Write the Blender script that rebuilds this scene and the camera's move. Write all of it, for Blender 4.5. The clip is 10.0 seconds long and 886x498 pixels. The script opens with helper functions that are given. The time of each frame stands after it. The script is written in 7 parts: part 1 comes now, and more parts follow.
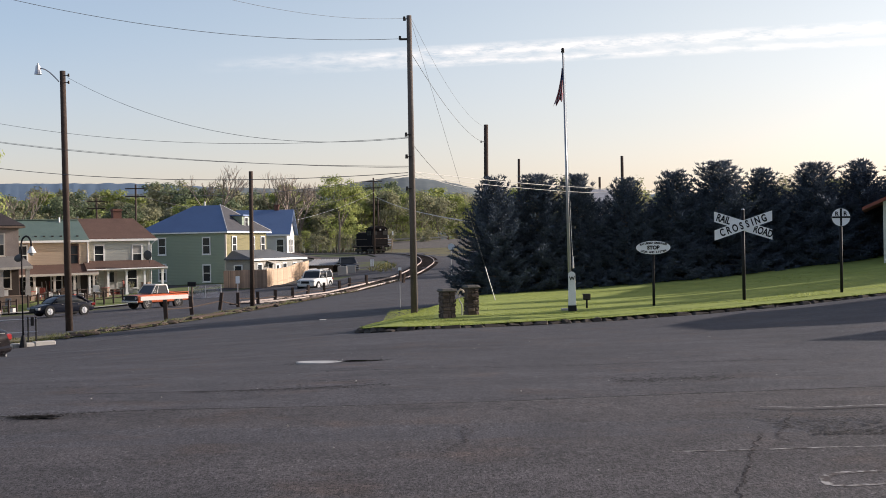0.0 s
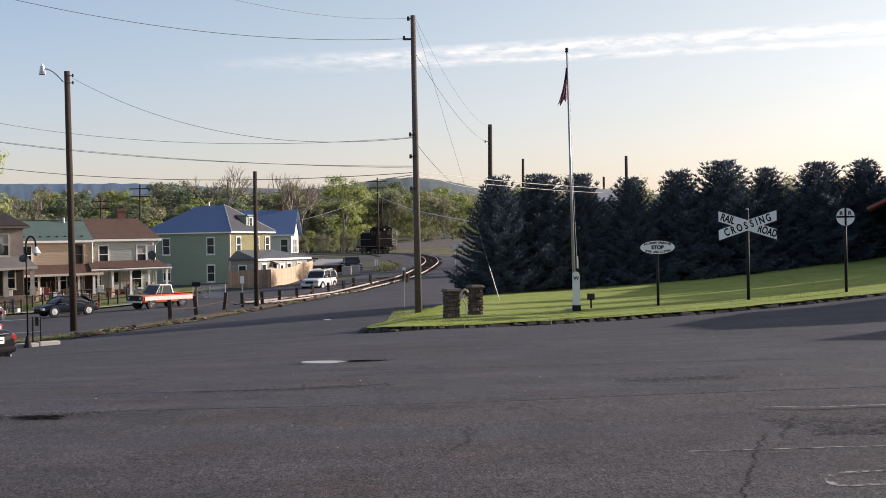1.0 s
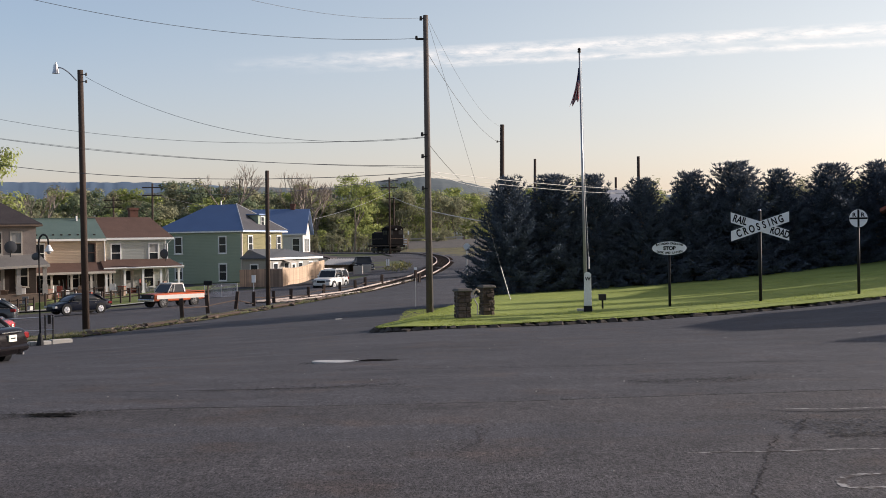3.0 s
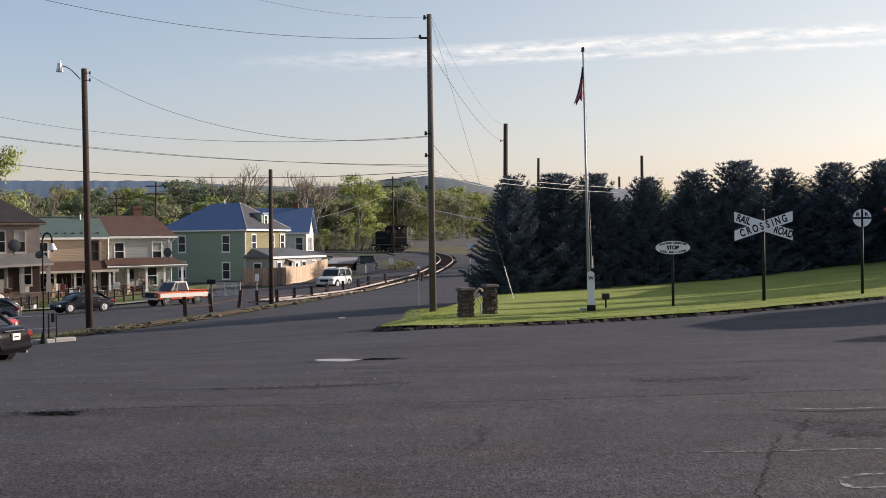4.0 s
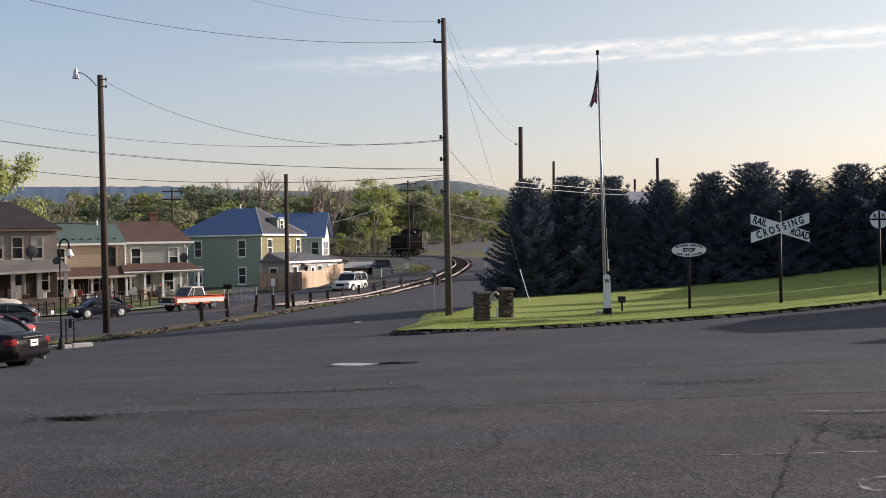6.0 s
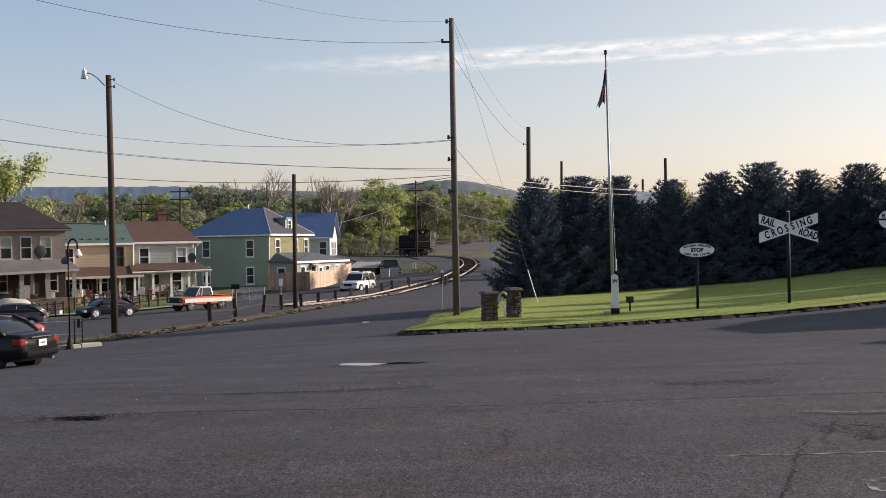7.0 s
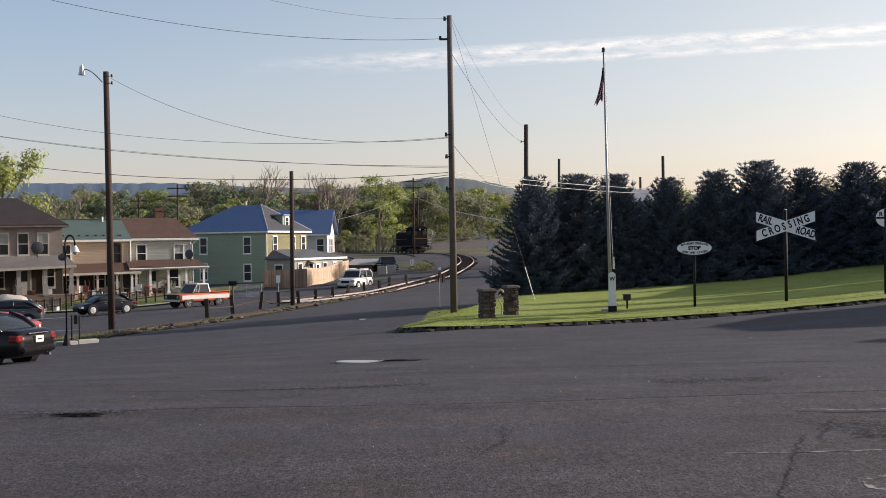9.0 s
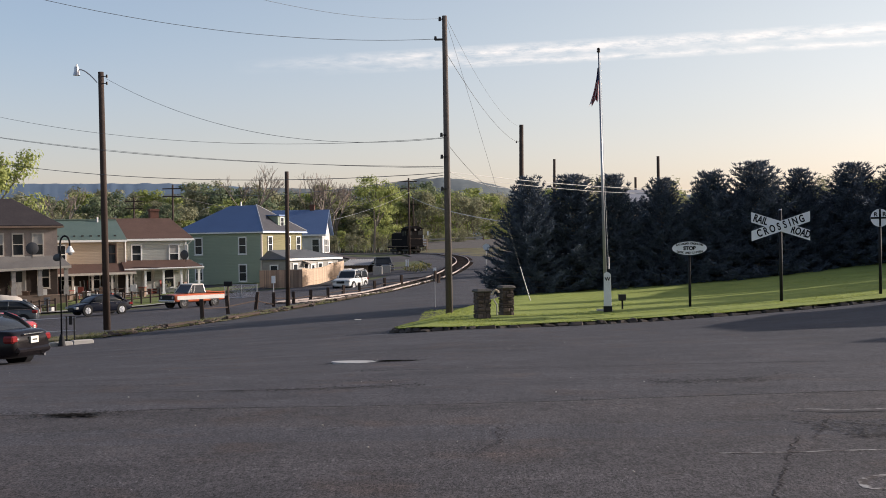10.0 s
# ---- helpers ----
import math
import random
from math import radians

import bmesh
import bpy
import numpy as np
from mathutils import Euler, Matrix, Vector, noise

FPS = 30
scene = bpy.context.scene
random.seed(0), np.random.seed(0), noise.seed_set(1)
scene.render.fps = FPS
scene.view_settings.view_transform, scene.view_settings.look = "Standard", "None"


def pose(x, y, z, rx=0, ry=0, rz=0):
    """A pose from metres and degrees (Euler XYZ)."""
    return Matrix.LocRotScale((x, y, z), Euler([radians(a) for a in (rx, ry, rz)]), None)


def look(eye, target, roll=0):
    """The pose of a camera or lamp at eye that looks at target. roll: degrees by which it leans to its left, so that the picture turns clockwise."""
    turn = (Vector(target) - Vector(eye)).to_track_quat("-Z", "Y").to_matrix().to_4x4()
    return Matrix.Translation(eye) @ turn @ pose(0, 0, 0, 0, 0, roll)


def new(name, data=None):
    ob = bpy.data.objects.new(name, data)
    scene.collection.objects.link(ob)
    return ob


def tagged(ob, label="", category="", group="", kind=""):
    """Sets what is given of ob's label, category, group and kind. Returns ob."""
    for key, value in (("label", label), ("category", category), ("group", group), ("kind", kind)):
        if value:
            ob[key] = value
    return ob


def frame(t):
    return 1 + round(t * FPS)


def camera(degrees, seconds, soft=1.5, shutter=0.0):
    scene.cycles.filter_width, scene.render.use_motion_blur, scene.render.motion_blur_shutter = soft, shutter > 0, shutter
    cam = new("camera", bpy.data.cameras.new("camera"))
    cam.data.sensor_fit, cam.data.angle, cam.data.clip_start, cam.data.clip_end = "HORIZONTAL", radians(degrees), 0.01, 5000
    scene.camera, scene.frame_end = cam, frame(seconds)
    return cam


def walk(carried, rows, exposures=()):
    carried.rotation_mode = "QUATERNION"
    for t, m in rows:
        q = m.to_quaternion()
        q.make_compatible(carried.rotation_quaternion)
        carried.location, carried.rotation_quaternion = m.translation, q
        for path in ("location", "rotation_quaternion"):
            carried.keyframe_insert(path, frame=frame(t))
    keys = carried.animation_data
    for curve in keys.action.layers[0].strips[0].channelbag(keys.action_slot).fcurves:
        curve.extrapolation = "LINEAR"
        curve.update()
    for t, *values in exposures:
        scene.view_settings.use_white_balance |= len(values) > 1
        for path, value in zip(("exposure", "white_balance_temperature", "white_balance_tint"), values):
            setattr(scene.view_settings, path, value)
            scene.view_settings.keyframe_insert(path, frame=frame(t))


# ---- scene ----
# ---- camera: stands on the lot and pans ----
cam = camera(39.0, 10.0, soft=0.9)
EYE = 1.65
ROWS = [
    (0.0, 89.741, 1.008, -0.869),
    (0.5, 89.744, 0.991, -0.815),
    (1.0, 89.741, 1.048, -0.680),
    (1.5, 89.733, 0.760, -0.492),
    (2.0, 89.779, 0.760, -0.341),
    (2.5, 89.770, 0.806, -0.236),
    (4.0, 89.702, 0.713, 0.000),
    (4.5, 89.715, 0.600, -0.003),
    (5.0, 89.806, 0.705, 0.073),
    (5.5, 89.871, 0.924, 0.397),
    (7.0, 89.893, 1.026, 1.070),
    (7.5, 89.781, 1.011, 1.135),
    (8.0, 89.759, 0.852, 1.137),
    (8.5, 89.774, 0.814, 1.070),
    (9.0, 89.768, 0.886, 0.951),
    (9.5, 89.752, 0.905, 0.813),
    (10.0, 89.778, 0.915, 0.737),
]
EXPOSURES = [(t, stops, 6500, 15) for t, stops in ((0.0, 0.58), (0.5, 0.58), (1.0, 0.57), (1.5, 0.50), (2.0, 0.45), (2.5, 0.43), (4.0, 0.43), (10.0, 0.43))]
walk(cam, [(t, pose(0, 0, EYE, rx, ry, rz)) for t, rx, ry, rz in ROWS], EXPOSURES)

# ---- sky, sun, exposure ----
SUN_AZ, SUN_EL = radians(73), radians(17.5)
CLOUD = (7.2, 6.7, 6.1, 1)
world = bpy.data.worlds.new("sky")
scene.world = world
world.use_nodes = True
wn, wl = world.node_tree.nodes, world.node_tree.links
sky = wn.new("ShaderNodeTexSky")
sky.sky_type, sky.sun_disc = "NISHITA", False
sky.sun_elevation, sky.sun_rotation = SUN_EL, SUN_AZ
sky.air_density, sky.dust_density, sky.ozone_density = 1.0, 1.1, 2.0
wn["Background"].inputs["Strength"].default_value = 0.132
# one thin streak of cloud low over the view
tc, sep = wn.new("ShaderNodeTexCoord"), wn.new("ShaderNodeSeparateXYZ")
wl.new(tc.outputs["Generated"], sep.inputs[0])


def wmath(op, a, b=0.0, clamp=False):
    q = wn.new("ShaderNodeMath")
    q.operation, q.use_clamp = op, clamp
    for k, val in enumerate((a, b)):
        if isinstance(val, (int, float)):
            q.inputs[k].default_value = val
        else:
            wl.new(val, q.inputs[k])
    return q.outputs[0]


across = wmath("DIVIDE", sep.outputs["X"], wmath("MAXIMUM", sep.outputs["Y"], 0.05))
up = wmath("DIVIDE", sep.outputs["Z"], wmath("MAXIMUM", sep.outputs["Y"], 0.05))
comb = wn.new("ShaderNodeCombineXYZ")
wl.new(wmath("MULTIPLY", across, 17.0), comb.inputs[0])
wl.new(wmath("MULTIPLY", up, 75.0), comb.inputs[1])
puff = wn.new("ShaderNodeTexNoise")
puff.inputs["Scale"].default_value, puff.inputs["Detail"].default_value, puff.inputs["Roughness"].default_value = 2.4, 9, 0.66
wl.new(comb.outputs[0], puff.inputs["Vector"])


def streak(base, slope, thick, x0, x1, power):
    """A soft band: rises with the slope, begins at x0 and is full from x1."""
    mid = wmath("ADD", wmath("MULTIPLY", across, slope), base)
    off = wmath("DIVIDE", wmath("ABSOLUTE", wmath("SUBTRACT", up, mid)), thick)
    band = wmath("SUBTRACT", 1.0, off, True)
    fade = wmath("DIVIDE", wmath("SUBTRACT", across, x0), x1 - x0, True)
    return wmath("MULTIPLY", wmath("MULTIPLY", band, fade), power)


bands = wmath("ADD", streak(0.1515, 0.042, 0.0070, -0.18, 0.04, 1.3), streak(0.1435, 0.034, 0.0042, -0.12, 0.02, 0.95))
cover = wmath("MULTIPLY", bands, wmath("MULTIPLY", wmath("SUBTRACT", puff.outputs["Fac"], 0.36), 3.6, True), True)
cloud = wn.new("ShaderNodeMix")
cloud.data_type = "RGBA"
cloud.inputs["B"].default_value = CLOUD
wl.new(wmath("MULTIPLY", cover, 0.6), cloud.inputs["Factor"])
# thin haze: rosy by the horizon, clearer and bluer high up and away from the sun
def tint(a, b, factor):
    q = wn.new("ShaderNodeMix")
    q.data_type = "RGBA"
    for key, val in (("A", a), ("B", b)):
        if isinstance(val, tuple):
            q.inputs[key].default_value = val
        else:
            wl.new(val, q.inputs[key])
    wl.new(factor, q.inputs["Factor"])
    return q.outputs["Result"]


sunward = wmath("DIVIDE", wmath("ADD", across, 0.32), 0.55, True)
height = wmath("DIVIDE", wmath("SUBTRACT", up, 0.02), 0.16, True)
low = tint((1.13, 0.945, 0.965, 1), (1.06, 0.905, 0.92, 1), sunward)
high = tint((0.95, 0.925, 0.935, 1), (1.17, 1.0, 0.87, 1), sunward)
haze = wn.new("ShaderNodeMix")
haze.data_type, haze.blend_type = "RGBA", "MULTIPLY"
haze.inputs["Factor"].default_value = 1.0
wl.new(tint(low, high, height), haze.inputs["B"])
pale = wn.new("ShaderNodeHueSaturation")
pale.inputs["Saturation"].default_value = 0.84
wl.new(sky.outputs["Color"], pale.inputs["Color"])
wl.new(pale.outputs["Color"], haze.inputs["A"])
wl.new(haze.outputs["Result"], cloud.inputs["A"])
wl.new(cloud.outputs["Result"], wn["Background"].inputs["Color"])

lamp = bpy.data.lights.new("sun", "SUN")
lamp.energy, lamp.angle, lamp.color = 4.9, radians(0.6), (1.0, 0.925, 0.83)
sun_way = Vector((math.sin(SUN_AZ) * math.cos(SUN_EL), math.cos(SUN_AZ) * math.cos(SUN_EL), math.sin(SUN_EL)))
sun = new("sun", lamp)
sun.matrix_world = look(sun_way * 60, (0, 0, 0))


# ---- materials ----
def material(name, base, dark=None, scale=3.0, rough=0.8, metal=0.0, fine=40.0, bump=0.15, mix=0.6, coords="Object", spread=0.0, by_object=False):
    """Base colour broken by two sizes of noise towards dark, with fine relief."""
    m = bpy.data.materials.new(name)
    m.use_nodes = True
    n, l = m.node_tree.nodes, m.node_tree.links
    bsdf = n["Principled BSDF"]
    bsdf.inputs["Roughness"].default_value = rough
    bsdf.inputs["Metallic"].default_value = metal
    if rough >= 0.9:
        bsdf.inputs["Specular IOR Level"].default_value = 0.15
    dark = dark or tuple(c * 0.7 for c in base)
    tc = n.new("ShaderNodeTexCoord")
    big, small = n.new("ShaderNodeTexNoise"), n.new("ShaderNodeTexNoise")
    big.inputs["Scale"].default_value, big.inputs["Detail"].default_value = scale, 6
    small.inputs["Scale"].default_value, small.inputs["Detail"].default_value = fine, 3
    add = n.new("ShaderNodeMath")
    add.operation = "MULTIPLY_ADD"
    add.inputs[1].default_value = 0.55
    ramp = n.new("ShaderNodeValToRGB")
    ramp.color_ramp.elements[0].position, ramp.color_ramp.elements[1].position = 0.5 - 0.4 * mix, 0.95
    ramp.color_ramp.elements[0].color, ramp.color_ramp.elements[1].color = (*dark, 1), (*base, 1)
    half = n.new("ShaderNodeMath")
    half.operation, half.inputs[1].default_value = "MULTIPLY", 0.75
    for tex in (big, small):
        l.new(tc.outputs[coords], tex.inputs["Vector"])
    l.new(small.outputs["Fac"], add.inputs[0])
    l.new(half.outputs[0], add.inputs[2])
    l.new(big.outputs["Fac"], half.inputs[0])
    l.new(add.outputs[0], ramp.inputs["Fac"])
    colour = ramp.outputs["Color"]
    if spread:
        info, hsv = n.new("ShaderNodeObjectInfo" if by_object else "ShaderNodeNewGeometry"), n.new("ShaderNodeHueSaturation")
        mr = n.new("ShaderNodeMapRange")
        mr.inputs["To Min"].default_value, mr.inputs["To Max"].default_value = 1 - spread, 1 + spread
        l.new(info.outputs["Random" if by_object else "Random Per Island"], mr.inputs["Value"])
        l.new(mr.outputs[0], hsv.inputs["Value"])
        l.new(colour, hsv.inputs["Color"])
        colour = hsv.outputs["Color"]
    l.new(colour, bsdf.inputs["Base Color"])
    if bump:
        b = n.new("ShaderNodeBump")
        b.inputs["Strength"].default_value, b.inputs["Distance"].default_value = bump, 0.02
        l.new(small.outputs["Fac"], b.inputs["Height"])
        l.new(b.outputs["Normal"], bsdf.inputs["Normal"])
    return m


def leaf_material(name, base, dark, through_light=0.35, spread=0.35):
    m = material(name, base, dark, 0.6, 0.7, 0, 9.0, 0, 0.8, spread=spread)
    n, l = m.node_tree.nodes, m.node_tree.links
    bsdf, out = n["Principled BSDF"], n["Material Output"]
    bsdf.inputs["Specular IOR Level"].default_value = 0.12
    tr, mx = n.new("ShaderNodeBsdfTranslucent"), n.new("ShaderNodeMixShader")
    mx.inputs[0].default_value = through_light
    l.new(bsdf.inputs["Base Color"].links[0].from_socket, tr.inputs["Color"])
    l.new(bsdf.outputs[0], mx.inputs[1])
    l.new(tr.outputs[0], mx.inputs[2])
    l.new(mx.outputs[0], out.inputs["Surface"])
    return m


def siding_material(name, base, pitch):
    """Horizontal clapboards: relief by a saw wave in height."""
    m = material(name, base, tuple(c * 0.82 for c in base), 0.5, 0.65, 0, 14.0, 0, 0.5)
    n, l = m.node_tree.nodes, m.node_tree.links
    wave, b, tc = n.new("ShaderNodeTexWave"), n.new("ShaderNodeBump"), n.new("ShaderNodeTexCoord")
    wave.wave_type, wave.bands_direction, wave.wave_profile = "BANDS", "Z", "SAW"
    wave.inputs["Scale"].default_value = 0.314 / pitch
    b.inputs["Strength"].default_value, b.inputs["Distance"].default_value = 0.9, 0.03
    l.new(tc.outputs["Object"], wave.inputs["Vector"])
    l.new(wave.outputs["Fac"], b.inputs["Height"])
    l.new(b.outputs["Normal"], n["Principled BSDF"].inputs["Normal"])
    b.inputs["Distance"].default_value = 0.06
    return m


def asphalt_material(name, base, dark, pits):
    """Aggregate of grey and brown stones, dark pits, pale chips, broad wear."""
    m = material(name, base, dark, 0.22, 0.93, 0, 130.0, 0.35, 0.8)
    m.node_tree.nodes["Principled BSDF"].inputs["Roughness"].default_value = 0.8
    n, l = m.node_tree.nodes, m.node_tree.links
    bsdf = n["Principled BSDF"]
    bsdf.inputs["Specular IOR Level"].default_value = 0.26
    tc, stretch = n.new("ShaderNodeTexCoord"), n.new("ShaderNodeMapping")
    stretch.inputs["Scale"].default_value = (0.30, 0.75, 0.3)
    stretch.inputs["Rotation"].default_value = (0, 0, radians(-3))
    l.new(tc.outputs["Object"], stretch.inputs["Vector"])
    last = bsdf.inputs["Base Color"].links[0].from_socket

    def noise_tex(scale, detail, rough, source):
        t = n.new("ShaderNodeTexNoise")
        t.inputs["Scale"].default_value, t.inputs["Detail"].default_value, t.inputs["Roughness"].default_value = scale, detail, rough
        l.new(source, t.inputs["Vector"])
        return t

    lie = n.new("ShaderNodeMapping")
    lie.inputs["Scale"].default_value = (1.0, 0.4, 1.0)
    l.new(tc.outputs["Object"], lie.inputs["Vector"])
    here, wide, flat = tc.outputs["Object"], stretch.outputs[0], lie.outputs[0]
    for scale, detail, rough, src, lo, hi, a, b in (
            (55.0, 3, 0.85, flat, 0.36, 0.64, 0.15, 1.9),
            (15.0, 6, 0.75, flat, 0.36, 0.64, 0.72, 1.28),
            (1.3, 7, 0.62, here, 0.36, 0.64, 0.86, 1.14),
            (0.9, 6, 0.6, wide, 0.38, 0.62, 0.86, 1.12),
            (5.0, 8, 0.8, wide, 0.56, 0.70, 1.0, pits),
            (60.0, 2, 0.5, flat, 0.68, 0.73, 1.0, 2.2)):
        mr, mm = n.new("ShaderNodeMapRange"), n.new("ShaderNodeMix")
        mr.inputs["From Min"].default_value, mr.inputs["From Max"].default_value = lo, hi
        mr.inputs["To Min"].default_value, mr.inputs["To Max"].default_value = a, b
        mm.data_type, mm.blend_type = "RGBA", "MULTIPLY"
        mm.inputs["Factor"].default_value = 1.0
        l.new(noise_tex(scale, detail, rough, src).outputs["Fac"], mr.inputs["Value"])
        l.new(last, mm.inputs["A"])
        l.new(mr.outputs[0], mm.inputs["B"])
        last = mm.outputs["Result"]
    # rusty tinge in places
    rust, amount = n.new("ShaderNodeMix"), n.new("ShaderNodeMapRange")
    rust.data_type, rust.blend_type = "RGBA", "MULTIPLY"
    rust.inputs["B"].default_value = (1.22, 0.98, 0.80, 1)
    amount.inputs["From Min"].default_value, amount.inputs["From Max"].default_value = 0.54, 0.74
    l.new(noise_tex(0.8, 5, 0.6, here).outputs["Fac"], amount.inputs["Value"])
    l.new(amount.outputs[0], rust.inputs["Factor"])
    l.new(last, rust.inputs["A"])
    l.new(rust.outputs["Result"], bsdf.inputs["Base Color"])
    return m


ASPHALT = asphalt_material("asphalt", (0.066, 0.0625, 0.069), (0.036, 0.034, 0.038), 0.66)
OLD_ASPHALT = asphalt_material("old_asphalt", (0.068, 0.061, 0.0635), (0.032, 0.029, 0.0305), 0.55)
LAWN = material("lawn_grass", (0.335, 0.375, 0.095), (0.155, 0.195, 0.055), 0.9, 0.95, 0, 9.0, 0.3, 0.9)
YARD = material("yard_grass", (0.17, 0.205, 0.07), (0.075, 0.085, 0.04), 0.8, 0.95, 0, 8.0, 0.4, 0.9)
VERGE = material("dry_verge", (0.20, 0.18, 0.095), (0.055, 0.048, 0.036), 0.7, 0.95, 0, 6.0, 0.5, 0.9)
FIELD = material("far_ground", (0.10, 0.12, 0.05), (0.06, 0.06, 0.04), 0.08, 0.95, 0, 2.0, 0.2)
GRAVEL = material("gravel", (0.16, 0.145, 0.13), (0.07, 0.065, 0.06), 0.8, 0.95, 0, 12.0, 0.7)
BALLAST = material("ballast", (0.095, 0.089, 0.094), (0.035, 0.033, 0.035), 0.6, 0.95, 0, 9.0, 0.8)
CONCRETE = material("concrete", (0.42, 0.40, 0.36), (0.28, 0.26, 0.24), 1.2, 0.85, 0, 30.0, 0.2)
STONE = material("kerb_stone", (0.085, 0.072, 0.062), (0.03, 0.026, 0.023), 1.5, 0.95, 0, 14.0, 0.8, spread=0.25, by_object=True)
PILLAR_STONE = material("pillar_stone", (0.14, 0.108, 0.092), (0.055, 0.041, 0.035), 2.5, 0.9, 0, 16.0, 0.7, spread=0.35, by_object=True)
MORTAR = material("mortar", (0.11, 0.095, 0.085), (0.06, 0.05, 0.045), 3, 0.95, 0, 30.0, 0.3)
POLE_WOOD = material("creosoted_wood", (0.082, 0.060, 0.050), (0.034, 0.025, 0.021), 1.2, 0.9, 0, 20.0, 0.5)
GREY_WOOD = material("weathered_wood", (0.27, 0.20, 0.15), (0.13, 0.09, 0.07), 1.5, 0.9, 0, 20.0, 0.4)
FENCE_WOOD = material("new_fence_wood", (0.52, 0.385, 0.265), (0.35, 0.245, 0.165), 1.5, 0.75, 0, 18.0, 0.3, spread=0.2, by_object=True)
OLD_FENCE = material("old_fence_wood", (0.33, 0.225, 0.165), (0.17, 0.12, 0.095), 1.5, 0.85, 0, 18.0, 0.3, spread=0.3, by_object=True)
BARK = material("bark", (0.26, 0.22, 0.18), (0.13, 0.11, 0.09), 2, 0.95, 0, 15.0, 0.6)
WHITE = material("white_paint", (0.80, 0.80, 0.78), (0.62, 0.61, 0.58), 1.5, 0.55, 0, 20.0, 0.05, 0.5)
SIGN_WHITE = material("sign_enamel", (0.88, 0.88, 0.88), (0.74, 0.74, 0.73), 2.5, 0.4, 0, 30.0, 0.03, 0.5)
BLACK = material("black_paint", (0.014, 0.014, 0.016), (0.008, 0.008, 0.008), 3, 0.6, 0, 30.0, 0.05)
BLACK.node_tree.nodes["Principled BSDF"].inputs["Specular IOR Level"].default_value = 0.2
IRON = material("dark_iron", (0.05, 0.045, 0.04), (0.025, 0.02, 0.02), 3, 0.55, 0.6, 30.0, 0.1)
STEEL = material("rail_steel", (0.36, 0.30, 0.27), (0.20, 0.16, 0.14), 3, 0.75, 0.0, 20.0, 0.1)
GALV = material("galvanised", (0.55, 0.55, 0.56), (0.38, 0.38, 0.4), 4, 0.4, 0.8, 20.0, 0.05)
WIRE = material("cable", (0.10, 0.10, 0.105), (0.06, 0.06, 0.06), 5, 0.5, 0, 20.0, 0)
# lighter copy of the cable colour, with sunlight painted in
SUNLIT_WIRE = material("sunlit_cable", (0.48, 0.465, 0.44), (0.34, 0.33, 0.32), 5, 0.45, 0, 20.0, 0)
GLASS = material("window_glass", (0.035, 0.04, 0.045), (0.02, 0.022, 0.025), 0.6, 0.12, 0, 4.0, 0)
GLASS.node_tree.nodes["Principled BSDF"].inputs["Specular IOR Level"].default_value = 0.3
RUBBER = material("rubber", (0.018, 0.018, 0.018), (0.012, 0.012, 0.012), 5, 0.85, 0, 30.0, 0.1)
RED_GLASS = material("tail_lamp", (0.24, 0.018, 0.018), (0.14, 0.01, 0.01), 5, 0.2, 0, 20.0, 0)
# distance haze is mixed into both hill colours, pale and bluish
HILL = material("hazed_hill_forest", (0.15, 0.17, 0.175), (0.085, 0.105, 0.11), 0.03, 0.95, 0, 0.14, 0, 0.8)
FAR_HILL = material("hazed_far_hill_forest", (0.11, 0.16, 0.22), (0.09, 0.13, 0.19), 0.004, 0.95, 0, 0.03, 0, 0.8)
SPRUCE = leaf_material("spruce_needles", (0.098, 0.122, 0.158), (0.054, 0.069, 0.092), 0.1, 0.2)
SPRING = leaf_material("spring_leaves", (0.37, 0.41, 0.145), (0.23, 0.26, 0.09), 0.45, 0.2)
TWIG = leaf_material("bare_twigs", (0.20, 0.17, 0.15), (0.11, 0.09, 0.08), 0.1, 0.3)
OLIVE = leaf_material("budding_leaves", (0.31, 0.31, 0.19), (0.19, 0.19, 0.12), 0.45, 0.2)
GREEN = leaf_material("green_leaves", (0.205, 0.245, 0.145), (0.12, 0.15, 0.09), 0.4, 0.2)


# ---- builders ----
def mesh_of(name, bm):
    me = bpy.data.meshes.new(name)
    bm.to_mesh(me)
    bm.free()
    return me


def part(name, bm, mat, parent=None, label="", m=None, smooth=False):
    me = mesh_of(name, bm)
    me.materials.append(mat)
    if smooth:
        for p in me.polygons:
            p.use_smooth = True
    ob = new(name, me)
    if m is not None:
        ob.matrix_basis = m
    if parent is not None:
        ob.parent = parent
    if label:
        tagged(ob, label)
    return ob


def thing(name, label, category, m, group="", kind=""):
    return_ob = tagged(new(name), label, category, group, kind)
    return_ob.empty_display_size = 0.2
    return_ob.matrix_basis = m
    return return_ob


def box(bm, x0, y0, z0, x1, y1, z1, bevel=0.0):
    vs = bmesh.ops.create_cube(bm, size=1.0)["verts"]
    for v in vs:
        v.co = Vector(((x0 + x1) / 2 + v.co.x * (x1 - x0), (y0 + y1) / 2 + v.co.y * (y1 - y0), (z0 + z1) / 2 + v.co.z * (z1 - z0)))
    if bevel:
        es = {e for v in vs for e in v.link_edges}
        bmesh.ops.bevel(bm, geom=list(es), offset=bevel, segments=1, affect="EDGES")
    return vs


def boxed(*args, **kw):
    bm = bmesh.new()
    box(bm, *args, **kw)
    return bm


